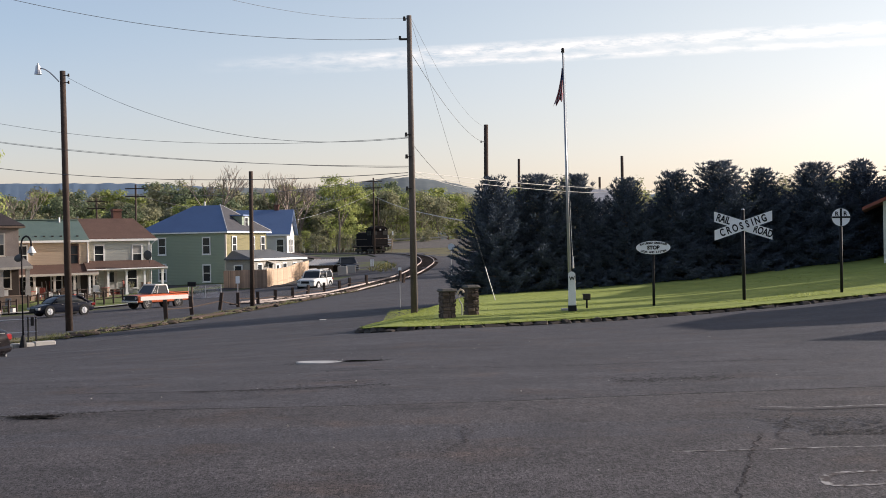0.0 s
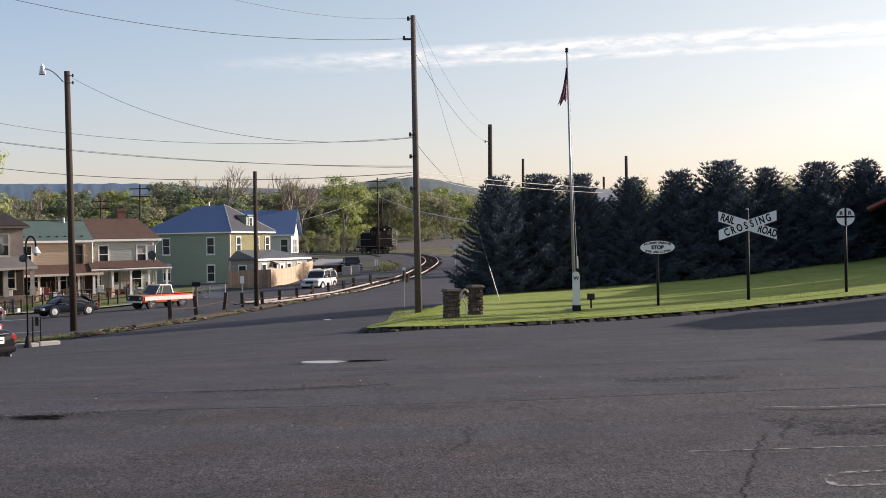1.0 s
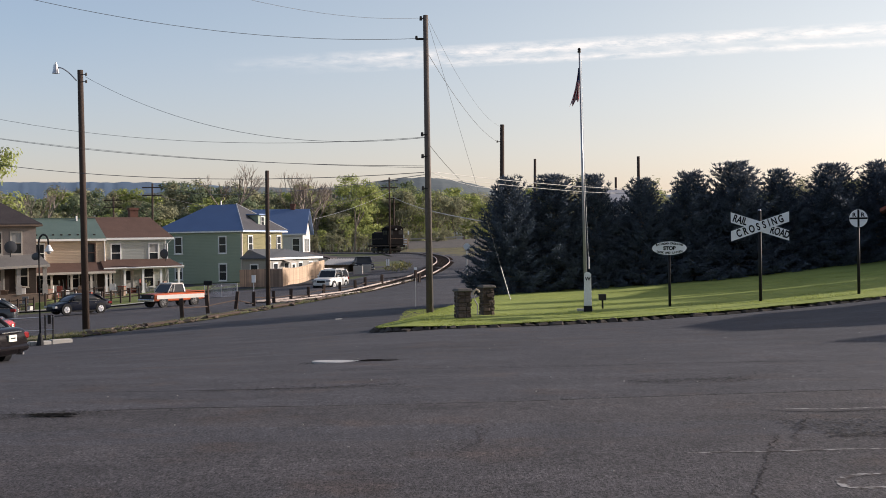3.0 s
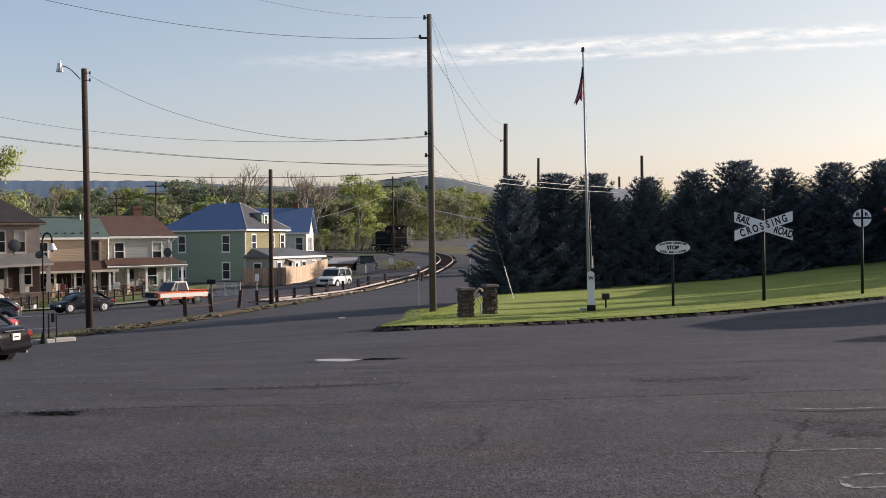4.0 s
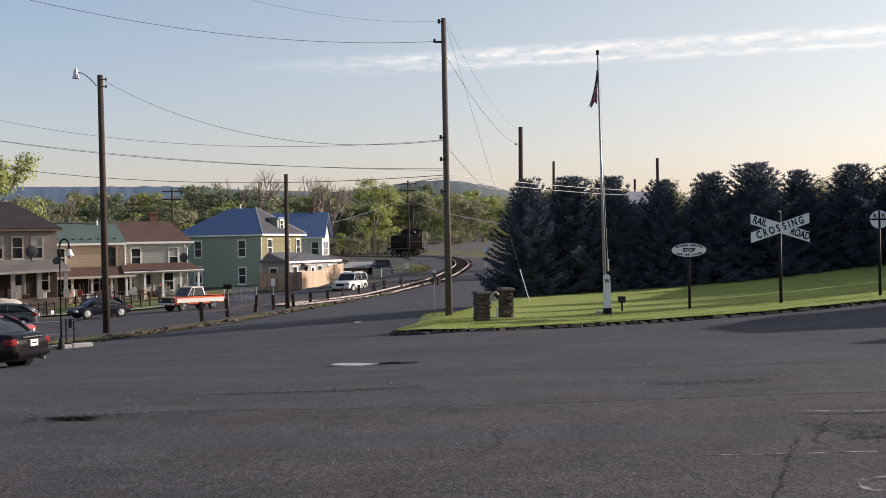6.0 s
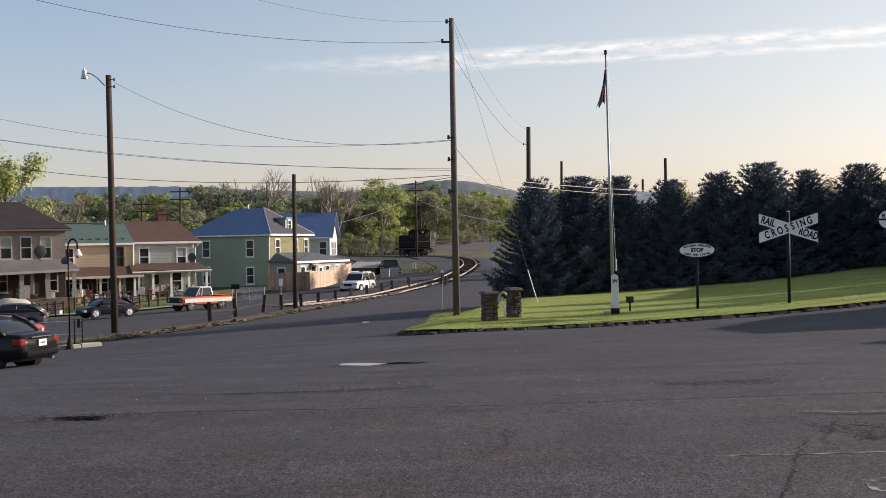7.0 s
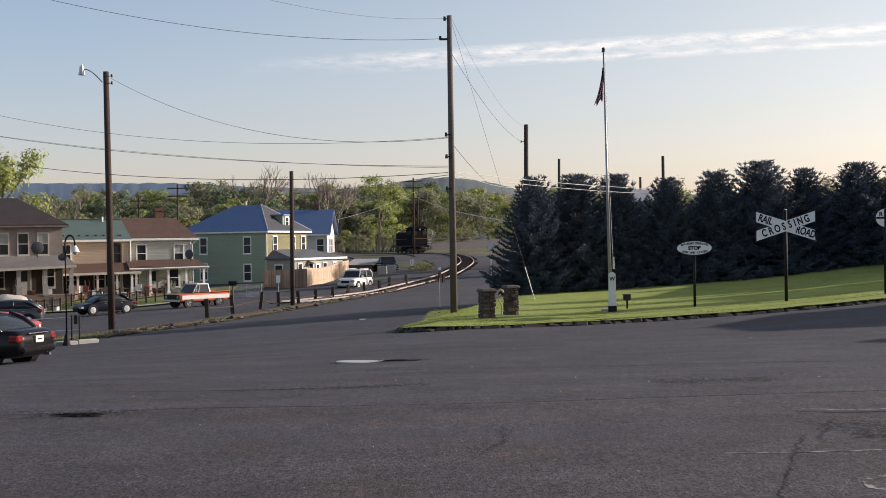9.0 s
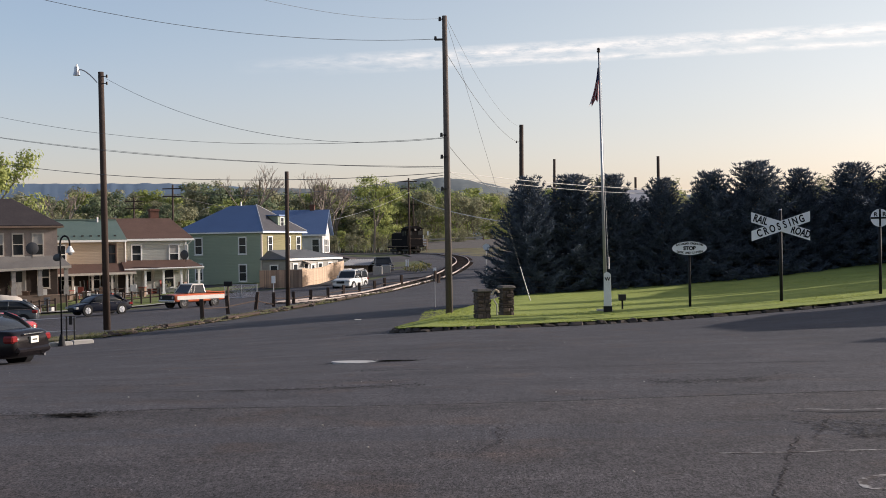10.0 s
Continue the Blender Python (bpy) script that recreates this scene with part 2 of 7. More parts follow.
def tube(bm, a, b, r0, r1, n=10, caps=True):
    a, b = Vector(a), Vector(b)
    way = b - a
    q = way.to_track_quat("Z", "Y").to_matrix().to_4x4()
    bmesh.ops.create_cone(bm, cap_ends=caps, segments=n, radius1=r0, radius2=r1, depth=way.length,
                          matrix=Matrix.Translation((a + b) / 2) @ q)


def tubed(a, b, r0, r1=None, n=10):
    bm = bmesh.new()
    tube(bm, a, b, r0, r0 if r1 is None else r1, n)
    return bm


def prism(pts, x0, x1):
    """Outline in (y, z) pushed from x0 to x1."""
    bm = bmesh.new()
    f = bm.faces.new([bm.verts.new((x0, y, z)) for y, z in pts])
    r = bmesh.ops.extrude_face_region(bm, geom=[f])
    for v in r["geom"]:
        if isinstance(v, bmesh.types.BMVert):
            v.co.x = x1
    bmesh.ops.recalc_face_normals(bm, faces=bm.faces)
    return bm


def line_tube(pts, r, n=6):
    """A bent round bar through the points."""
    bm = bmesh.new()
    rings = []
    pts = [Vector(p) for p in pts]
    for i, p in enumerate(pts):
        d = (pts[min(i + 1, len(pts) - 1)] - pts[max(i - 1, 0)]).normalized()
        q = d.to_track_quat("Z", "Y").to_matrix()
        rings.append([bm.verts.new(p + q @ Vector((r * math.cos(k * math.tau / n), r * math.sin(k * math.tau / n), 0))) for k in range(n)])
    for a, b in zip(rings, rings[1:]):
        for k in range(n):
            bm.faces.new((a[k], a[(k + 1) % n], b[(k + 1) % n], b[k]))
    bm.faces.new(rings[0][::-1])
    bm.faces.new(rings[-1])
    return bm


def smooth_step(a, b, x):
    k = min(1.0, max(0.0, (x - a) / (b - a)))
    return k * k * (3 - 2 * k)


# ---- the ground ----
def ground(x, y):
    """The lot falls away ahead and to one side, and the far land rises again."""
    z = -0.035 * (min(max(y, 12), 45) - 12) - 0.009 * (min(max(y, 45), 92) - 45) + 0.02 * (min(max(y, 92), 180) - 92) + 0.004 * (min(max(y, 180), 300) - 180)
    side = smooth_step(10, 34, y) * (1 - 0.8 * smooth_step(110, 200, y))
    lat = 0.05 * max(x, -34) if x < 0 else (0.0033 * x * x if x < 16 else 0.845 + 0.08 * (min(x, 30) - 16))
    return z + lat * side


def lawn(x, y):
    """The island's grass; towards the street it dips to a low rim."""
    k = min(max(x, 0), 24)
    rim = smooth_step(0, 1.7, x + 2 - 0.18 * max(0, y - 41))
    low = ground(x, y) + 0.14
    edge = 0.075 * (1 - smooth_step(0, 2.0, y - 36.75 - 0.22 * k))
    return low + rim * (-0.67 + 0.0027 * k * k + 0.004 * (y - 41) - edge - low)


def patch(outline, step, height, rough=0.0):
    """A sheet cut to an outline and draped over a height."""
    bm = bmesh.new()
    bm.faces.new([bm.verts.new((x, y, 0)) for x, y in outline])
    xs, ys = [p[0] for p in outline], [p[1] for p in outline]
    for axis, lo, hi in ((0, min(xs), max(xs)), (1, min(ys), max(ys))):
        for k in range(1, int((hi - lo) / step) + 1):
            co, no = [0, 0, 0], [0, 0, 0]
            co[axis], no[axis] = lo + k * step, 1
            bmesh.ops.bisect_plane(bm, geom=bm.verts[:] + bm.edges[:] + bm.faces[:], plane_co=co, plane_no=no)
    bmesh.ops.triangulate(bm, faces=[f for f in bm.faces if len(f.verts) > 4])
    for v in bm.verts:
        v.co.z = height(v.co.x, v.co.y) + rough * (noise.noise(v.co * 0.8) - 0.2)
    for f in bm.faces:
        f.normal_update()
        if f.normal.z < 0:
            f.normal_flip()
    return bm


def rounded(points, turns=3):
    """Corner cutting on a closed outline."""
    for _ in range(turns):
        out = []
        for i, (x, y) in enumerate(points):
            X, Y = points[(i + 1) % len(points)]
            out += [(x * 0.75 + X * 0.25, y * 0.75 + Y * 0.25), (x * 0.25 + X * 0.75, y * 0.25 + Y * 0.75)]
        points = out
    return points


def setting(name, bm, mat, label, smooth=True):
    return tagged(part(name, bm, mat, smooth=smooth), label, name.split("_")[0], kind="structure")


bm = bmesh.new()
rings = []
for k, r in enumerate((0, 8, 16, 24, 32, 40, 50, 60, 75, 90, 105, 120, 140, 165, 190, 220, 260, 320, 420, 600, 1000, 2000, 4500)):
    ring = []
    for j in range(96):
        a = j * math.tau / 96
        x, y = r * math.cos(a), r * math.sin(a)
        ring.append(bm.verts.new((x, y, ground(x, y) - 0.08)))
        if r == 0:
            break
    rings.append(ring)
for a, b in zip(rings, rings[1:]):
    for j in range(96):
        if len(a) == 1:
            bm.faces.new((a[0], b[j], b[(j + 1) % 96]))
        else:
            bm.faces.new((a[j], b[j], b[(j + 1) % 96], a[(j + 1) % 96]))
bmesh.ops.recalc_face_normals(bm, faces=bm.faces)
setting("ground", bm, FIELD, "rough grass and earth reaching to the hills")

setting("road", patch([(-45, -25), (45, -25), (45, 62), (14, 62), (5, 100), (8, 150), (40, 205), (-10, 205), (-3, 140), (-9, 110), (-45, 100)], 3.0, ground),
        ASPHALT, "worn grey asphalt lot and street with cracks and patches")
SEAM = [(-6.26, 12.75), (-4.52, 12.7), (-2.88, 13.1), (-1.11, 13.1), (0.68, 13.25), (2.55, 13.65), (4.96, 14.05), (6.6, 14.4)]
setting("lot_apron", patch([(-30, -20), (30, -20), (30, SEAM[-1][1] + 0.9)] + SEAM[::-1] + [(-30, SEAM[0][1] - 0.8)], 3.0, lambda x, y: ground(x, y) + 0.006),
        OLD_ASPHALT, "older brownish asphalt apron with worn aggregate")

# island lawn with its kerb of rough stones
ISLAND = [(-1.76, 41.0), (-2.03, 38.2), (-1.59, 36.9), (-0.42, 36.6), (1.93, 37.2), (5.4, 38.0), (9.95, 39.0), (14.08, 39.8), (22, 41), (40, 42), (40, 66), (3, 66), (1.5, 60), (-0.3, 50)]
setting("lawn", patch(rounded(ISLAND, 2), 1.2, lawn, 0.03), LAWN, "mown spring lawn sloping gently behind a stone kerb")


# ---- trees ----
def blades(bm, centre, out, size, count, rng, width=0.28):
    """A tuft of narrow leaf faces that fan out."""
    for _ in range(count):
        d = (out + Vector((rng.uniform(-1, 1), rng.uniform(-1, 1), rng.uniform(-0.8, 0.8))) * 0.9).normalized()
        s = d.cross(Vector((rng.uniform(-1, 1), rng.uniform(-1, 1), rng.uniform(-1, 1)))).normalized() * size * width
        c = centre + d * size * rng.uniform(-0.2, 0.3)
        tip = c + d * size
        bm.faces.new([bm.verts.new(p) for p in (c - s * 0.6, c + s * 0.6, tip + s * 0.5, tip - s * 0.5)])


def needle(bm, at, way, size, rng):
    d = (way + Vector((rng.uniform(-1, 1), rng.uniform(-1, 1), rng.uniform(-0.8, 0.8))) * 0.75).normalized()
    w = d.cross(Vector((rng.uniform(-1, 1), rng.uniform(-1, 1), rng.uniform(-1, 1)))).normalized() * size * 0.13
    bm.faces.new([bm.verts.new(p) for p in (at - w, at + w, at + d * size)])


def spruce_parts(seed, height, radius, rich=1.0):
    """Whorls of limbs that dip and turn up at their tips, set with short needle sprays."""
    rng = random.Random(seed)
    trunk, crown = bmesh.new(), bmesh.new()
    tube(trunk, (0, 0, 0), (0, 0, height * 0.985), radius * 0.06, 0.015, 8)
    lumps = [rng.uniform(0, 6.3) for _ in range(3)]
    z = 0.08
    while z < height * 0.985:
        k = z / height
        reach = radius * (1 - k) ** 0.62 + 0.02
        limbs = max(5, int(6 + 8 * (1 - k)))
        turn = rng.uniform(0, 6.3)
        for j in range(limbs):
            a = turn + j * math.tau / limbs + rng.uniform(-0.22, 0.22)
            lump = 1 + 0.13 * math.sin(3 * a + lumps[0] + 5 * k) + 0.09 * math.sin(2 * a + lumps[1] - 9 * k)
            L = reach * rng.uniform(0.70, 1.08) * lump
            rise = L * (0.10 + 0.75 * k * k) + rng.uniform(-0.04, 0.06)
            dip = L * 0.22 * (1 - k)
            o = Vector((math.cos(a), math.sin(a), 0))
            across_limb = Vector((-o.y, o.x, 0))
            tube(trunk, (0, 0, z), o * L * 0.8 + Vector((0, 0, z + rise * 0.6 - dip * 0.3)), 0.014, 0.005, 3, False)
            steps = max(2, int(L / 0.19))
            for s in range(1, steps + 1):
                q = s / steps
                if q < 0.35 and L > 1.0 and s % 2:
                    continue
                p = o * L * q + Vector((0, 0, z + rise * q * q - dip * 4 * q * (1 - q) * 0.5))
                spray = min(0.42, 0.16 + 0.22 * L * (1.15 - q))
                for side in (-1, 0, 1):
                    way = (o * (0.9 if side else 1.3) + across_limb * side + Vector((0, 0, 0.15 + 0.9 * k + rng.uniform(-0.25, 0.2)))).normalized()
                    count = max(2, int(spray * (1 if side else 0.7) / 0.024 * rich))
                    for c in range(count):
                        at = p + way * spray * (c + rng.random()) / count + Vector((rng.uniform(-1, 1), rng.uniform(-1, 1), rng.uniform(-1, 1))) * 0.035
                        needle(crown, at, way.normalized() * 0.8 + Vector((0, 0, 0.2)), rng.uniform(0.13, 0.23), rng)
        z += 0.15 + 0.12 * (1 - k)
    # upright candles at the top
    for _ in range(7):
        a, r = rng.uniform(0, 6.3), rng.uniform(0, 0.16)
        base = Vector((r * math.cos(a), r * math.sin(a), height * rng.uniform(0.90, 0.985)))
        for c in range(6):
            blades(crown, base + Vector((0, 0, 0.04 * c)), Vector((0.6 * math.cos(a) * r, 0.6 * math.sin(a) * r, 1.0)), 0.13, 3, rng, 0.10)
    return mesh_of("trunk", trunk), mesh_of("crown", crown)


def leaf_face(bm, centre, normal, size, rng):
    """One leaf spray, turned roughly towards its normal."""
    n = (normal + Vector((rng.uniform(-1, 1), rng.uniform(-1, 1), rng.uniform(-1, 1))) * 0.55).normalized()
    a = n.cross(Vector((rng.uniform(-1, 1), rng.uniform(-1, 1), rng.uniform(-1, 1)))).normalized() * size * 0.5
    b = n.cross(a).normalized() * size * 0.34
    bm.faces.new([bm.verts.new(p) for p in (centre - a, centre - b, centre + a, centre + b)])


def broadleaf_parts(seed, height, radius, density, leaf, thick=1.0):
    """Tapered trunk, forking limbs and a crown of many small leaf faces with gaps."""
    rng = random.Random(seed)
    trunk, crown = bmesh.new(), bmesh.new()
    tips = []

    def grow(a, way, length, r, level):
        b = a + way * length
        tube(trunk, a, b, r * thick * 0.7, r * thick * 0.45, 6 if level < 2 else 3, False)
        if level >= 2:
            tips.append((b, level))
        if level == (5 if density == 0 else 4):
            return
        for _ in range(3 if level < 3 or density == 0 else 2):
            w = (way + Vector((rng.uniform(-1, 1), rng.uniform(-1, 1), rng.uniform(-0.35, 0.75))) * 0.75).normalized()
            w.z = max(w.z, -0.05)
            w.x *= radius / height * 2.2
            w.y *= radius / height * 2.2
            grow(b, w.normalized(), length * rng.uniform(0.6, 0.85), r * 0.6, level + 1)

    grow(Vector((0, 0, 0)), Vector((rng.uniform(-0.1, 0.1), rng.uniform(-0.1, 0.1), 1)).normalized(), height * 0.3, height * 0.02, 0)
    top = max(t[0].z for t in tips)
    for v in trunk.verts:
        v.co.z *= height / top
    heart = Vector((0, 0, height * 0.55))
    for t, level in tips:
        t = Vector((t.x, t.y, t.z * height / top))
        if rng.random() < 0.35:
            t.z *= rng.uniform(0.3, 0.95)
            t.x, t.y = t.x * 1.15, t.y * 1.15
        r = height * rng.uniform(0.055, 0.11)
        for _ in range(int(density * (1 if level > 2 else 0.6))):
            d = Vector((rng.gauss(0, 1), rng.gauss(0, 1), rng.gauss(0, 0.75))).normalized()
            at = t + Vector((d.x, d.y, d.z * 0.7)) * r * rng.uniform(0.55, 1.05)
            leaf_face(crown, at, d + (at - heart).normalized() * 0.6 + Vector((0, 0, 0.25)), leaf * rng.uniform(0.7, 1.3), rng)
    return mesh_of("trunk", trunk), mesh_of("crown", crown)


def tree(name, meshes, crown_mat, label, group, m, bark=None):
    t = thing(name, label, "tree", m, group)
    for n, me, mat in (("trunk", meshes[0], bark or BARK), ("crown", meshes[1], crown_mat)):
        if not me.materials:
            me.materials.append(mat)
        ob = new(n, me)
        ob.parent = t
    return t


# row of spruces behind the lawn; the last nine, unseen, are added for shade
SPRUCES = [spruce_parts(11 + k, 6.0, 2.6) for k in range(4)]
THIN_SPRUCES = [spruce_parts(41 + k, 6.0, 2.6, 0.55) for k in range(2)]
spruce_row = [(3.1, 56.0, 4.5, 0.93), (5.25, 57.5, 4.66, 1.15), (7.13, 58.0, 4.67, 0.9), (9.41, 58.0, 4.48, 0.95), (11.76, 58.5, 4.75, 1.1), (14.0, 59.0, 5.23, 1.2), (16.32, 60.0, 4.92, 1.05), (18.84, 60.0, 5.16, 1.3), (21.24, 60.5, 5.25, 1.2), (23.62, 61.0, 5.4, 1.2), (3.99, 60.0, 4.18, 1.0), (8.88, 62.0, 4.36, 1.0), (11.26, 62.0, 4.19, 1.0), (13.58, 62.0, 4.45, 1.0), (15.99, 63.0, 4.47, 1.0), (18.41, 63.0, 4.59, 1.0), (20.97, 63.0, 4.56, 1.0), (23.25, 63.0, 4.82, 1.0), (25.82, 61.0, 5.37, 1.2), (27.84, 60.0, 5.42, 1.2), (29.77, 59.0, 5.2, 1.2), (31.63, 58.0, 5.25, 1.2), (33.4, 57.0, 5.16, 1.2), (25.53, 63.0, 5.08, 1.1)] + [(29.5, 47.8, 9.4, 0.3), (34.0, 52.3, 10.0, 0.35), (40.0, 57.5, 11.5, 0.6), (47.0, 60.0, 12.0, 0.7), (37.0, 50.5, 10.0, 0.5), (44.0, 54.0, 11.0, 0.7), (26.5, 51.5, 5.7, 0.5), (28.0, 55.0, 6.2, 0.6), (29.0, 58.7, 6.6, 0.75)]
for k, (x, y, top, w) in enumerate(spruce_row):
    back = 10 <= k < 18 or k >= 23
    top -= 0.85 if 10 <= k < 18 else 0.1
    base = lawn(x, y) - 0.05
    s = (top - base) / 6.0
    tree("spruce", THIN_SPRUCES[k % 2] if back else SPRUCES[k % 4], SPRUCE, "dark blue-green spruce in a dense row behind the lawn, or unseen shade tree", "row of spruces",
         pose(x, y, base, 0, 0, 77 * k) @ Matrix.Diagonal((s * w, s * w, s, 1)))


# ---- poles, lamps, cables ----
GREY_POLE = material("greyed_pole_wood", (0.17, 0.14, 0.122), (0.07, 0.056, 0.048), 1.2, 0.9, 0, 20.0, 0.5)


def wooden_pole(foot, top, r0, r1, label, mat=None):
    foot, top = Vector(foot), Vector(top)
    p = thing("utility_pole", label, "utility pole", Matrix.Translation(foot))
    part("shaft", tubed((0, 0, -0.15), top - foot, r0, r1, 14), mat or POLE_WOOD, p, smooth=True)
    return p, top - foot


def insulator(p, at, side, name="insulator"):
    at = Vector(at)
    bm = bmesh.new()
    tube(bm, at, at + Vector((side, 0, 0)), 0.02, 0.02, 6)
    tube(bm, at + Vector((side, 0, -0.06)), at + Vector((side, 0, 0.08)), 0.05, 0.04, 8)
    part(name, bm, IRON, p)


p, t = wooden_pole((-0.37, 43.0, -0.66), (-0.38, 43.0, 9.49), 0.125, 0.085, "tall grey-brown wooden utility pole at the tip of the lawn", GREY_POLE)
insulator(p, t + Vector((0, -0.05, -0.12)), -0.16)
bm = bmesh.new()
box(bm, -0.34, -0.05, t.z - 0.84, 0.0, 0.05, t.z - 0.78)
tube(bm, (-0.32, 0, t.z - 0.82), (-0.32, 0, t.z - 0.70), 0.05, 0.04, 8)
part("bracket", bm, IRON, p, m=pose(t.x, t.y, 0))
for v in (4.2, 5.3, 6.05):
    insulator(p, (t.x * v / t.z, -0.1, v), -0.17)
part("ground_wire", tubed((0.09, -0.1, 0.1), (t.x + 0.06, t.y - 0.09, t.z - 0.5), 0.008, n=5), WIRE, p)

p, t = wooden_pole((-16.44, 58.0, -2.08), (-16.53, 58.0, 9.91), 0.17, 0.13, "dark wooden utility pole carrying a street lamp")
arm = [t + Vector((-0.15 - 0.95 * q, -0.1, -0.50 + 0.62 * math.sin(q * 1.75))) for q in [k / 8 for k in range(9)]]
part("lamp_arm", line_tube(arm, 0.03), GALV, p)
bm = bmesh.new()
c = arm[-1]
tube(bm, c + Vector((0, 0, -0.1)), c + Vector((0, 0, 0.14)), 0.13, 0.10, 12)
tube(bm, c + Vector((0, 0, 0.14)), c + Vector((0, 0, 0.24)), 0.04, 0.04, 8)
part("lamp_head", bm, GALV, p)
part("lamp_shade", tubed(c + Vector((0, 0, -0.26)), c + Vector((0, 0, -0.1)), 0.17, 0.13, 14), GALV, p, "grey ribbed lamp shade")
insulator(p, t + Vector((0.1, -0.1, -0.22)), 0.2)
insulator(p, t + Vector((0.1, -0.1, -0.55)), 0.2)

wooden_pole((-10.47, 76.0, -2.02), (-10.42, 76.0, 6.22), 0.14, 0.12, "short dark wooden pole on the verge beside the fence posts")
p, t = wooden_pole((4.15, 84.0, -1.43), (4.3, 84.0, 9.57), 0.17, 0.14, "wooden utility pole rising behind the spruces")
insulator(p, t + Vector((-0.1, -0.1, -1.15)), -0.25)
wooden_pole((8.32, 110.0, -1.42), (8.48, 110.0, 8.96), 0.14, 0.11, "slender wooden pole rising behind the spruces")
wooden_pole((15.17, 95.0, -0.65), (15.17, 95.0, 8.05), 0.14, 0.11, "slender wooden pole rising behind the spruces")
wooden_pole((19.77, 140.0, -1.72), (19.81, 140.0, 8.78), 0.16, 0.13, "thin distant wooden pole behind the spruces")
for foot, top in (((-7.56, 190.0, -0.16), (-7.52, 190.0, 11.77)), ((-8.32, 230.0, -0.13), (-8.31, 230.0, 10.57)), ((-36.74, 160.0, -0.86), (-36.61, 160.0, 9.84)), ((9.64, 170.0, -2.29), (9.77, 170.0, 10.53)), ((-46.87, 180.0, -1.92), (-46.82, 180.0, 9.05))):
    p, t = wooden_pole(foot, top, 0.16, 0.12, "distant wooden utility pole with crossarms")
    for dz in (0.6, 1.6):
        part("crossarm", boxed(-1.3, -0.15, t.z - dz, 1.3, -0.03, t.z - dz + 0.14), POLE_WOOD, p, m=pose(t.x, t.y, 0))


def cable(a, b, sag, r=0.011, mat=None):
    a, b = Vector(a), Vector(b)
    pts = [(b - a) * (k / 28) - Vector((0, 0, 4 * sag * (k / 28) * (1 - k / 28))) for k in range(29)]
    c = tagged(part("overhead_cable", line_tube(pts, r, 5), mat or WIRE, m=Matrix.Translation(a)), "thin overhead cable strung between poles", "cable", "overhead cables")
    return c


cable((-0.62, 43.0, 8.7), (-18.37, 34.0, 10.71), 1.0, 0.008)
cable((-0.54, 43.0, 9.4), (-6.75, 30.0, 8.22), 0.35, 0.005)
cable((-0.48, 43.0, 5.29), (-16.3, 58.0, 9.6), 1.1, 0.008)
cable((-0.48, 43.0, 5.31), (-33.58, 62.0, 11.91), 1.75, 0.007)
cable((-0.49, 43.0, 4.32), (-33.61, 62.0, 9.67), 0.9, 0.009)
cable((-0.49, 43.0, 4.26), (-33.61, 62.0, 9.5), 0.75, 0.006)
cable((-0.5, 43.0, 4.1), (-33.62, 62.0, 8.55), 1.3, 0.012)
cable((-0.5, 43.0, 4.02), (-36.61, 160.0, 9.76), 1.0, 0.012)
cable((-0.3, 43.0, 8.15), (4.06, 84.0, 8.4), 0.5, 0.009)
cable((-0.3, 43.0, 9.38), (4.26, 84.0, 9.42), 0.75, 0.005)
cable((-0.27, 43.0, 4.99), (4.17, 84.0, 4.83), 0.7, 0.010)
cable((-0.28, 43.0, 4.12), (16.0, 70.0, 4.5), 0.28, 0.011, SUNLIT_WIRE)
cable((-0.28, 43.0, 3.98), (15.6, 70.0, 4.3), 0.32, 0.010, SUNLIT_WIRE)
cable((-0.28, 43.0, 4.12), (4.18, 84.0, 5.4), 0.25, 0.010, SUNLIT_WIRE)
cable((4.18, 84.0, 5.59), (15.19, 95.0, 5.57), 0.5, 0.012)
cable((-7.33, 190.0, 8.97), (2.68, 72.0, 2.86), 0.4, 0.034, SUNLIT_WIRE)
cable((-7.36, 190.0, 10.31), (-36.63, 160.0, 8.54), 3.0, 0.03)
cable((-7.32, 190.0, 9.66), (-12.61, 125.0, 4.24), 0.35, 0.014, GALV)
guy = thing("guy_wire", "thin steel guy wire with a pale plastic guard", "cable", pose(-0.32, 43.0, 9.32))
a, b = Vector((-0.32, 43.0, 9.32)), Vector((2.47, 44.0, -0.38))
part("wire", tubed((0, 0, 0), b - a, 0.005, n=5), WIRE, guy)
part("guard", tubed((b - a) * 0.878, b - a, 0.014, n=8), GALV, guy, "pale plastic guard sleeve")


# ---- writing ----
def words(text, size, m, mat, parent, name="lettering", bold=0.028):
    cu = bpy.data.curves.new(name, "FONT")
    cu.body, cu.size, cu.align_x, cu.align_y, cu.extrude = text, size, "CENTER", "CENTER", 0.004
    cu.offset = bold * size
    tmp = bpy.data.objects.new(name, cu)
    scene.collection.objects.link(tmp)
    me = bpy.data.meshes.new_from_object(tmp.evaluated_get(bpy.context.evaluated_depsgraph_get()))
    bpy.data.objects.remove(tmp)
    me.materials.clear()
    me.materials.append(mat)
    ob = new(name, me)
    ob.parent = parent
    ob.matrix_basis = m
    return ob


FRONT = pose(0, 0, 0, 90, 0, 0)  # stands lettering upright, facing the lot


# ---- signs on the lawn ----
def sign_post(name, foot, height, r, label, turn=0):
    s = thing(name, label, "sign", pose(*foot, 0, 0, turn))
    part("post", tubed((0, 0, -0.2), (0, 0, height), r, n=12), BLACK, s, smooth=True)
    return s


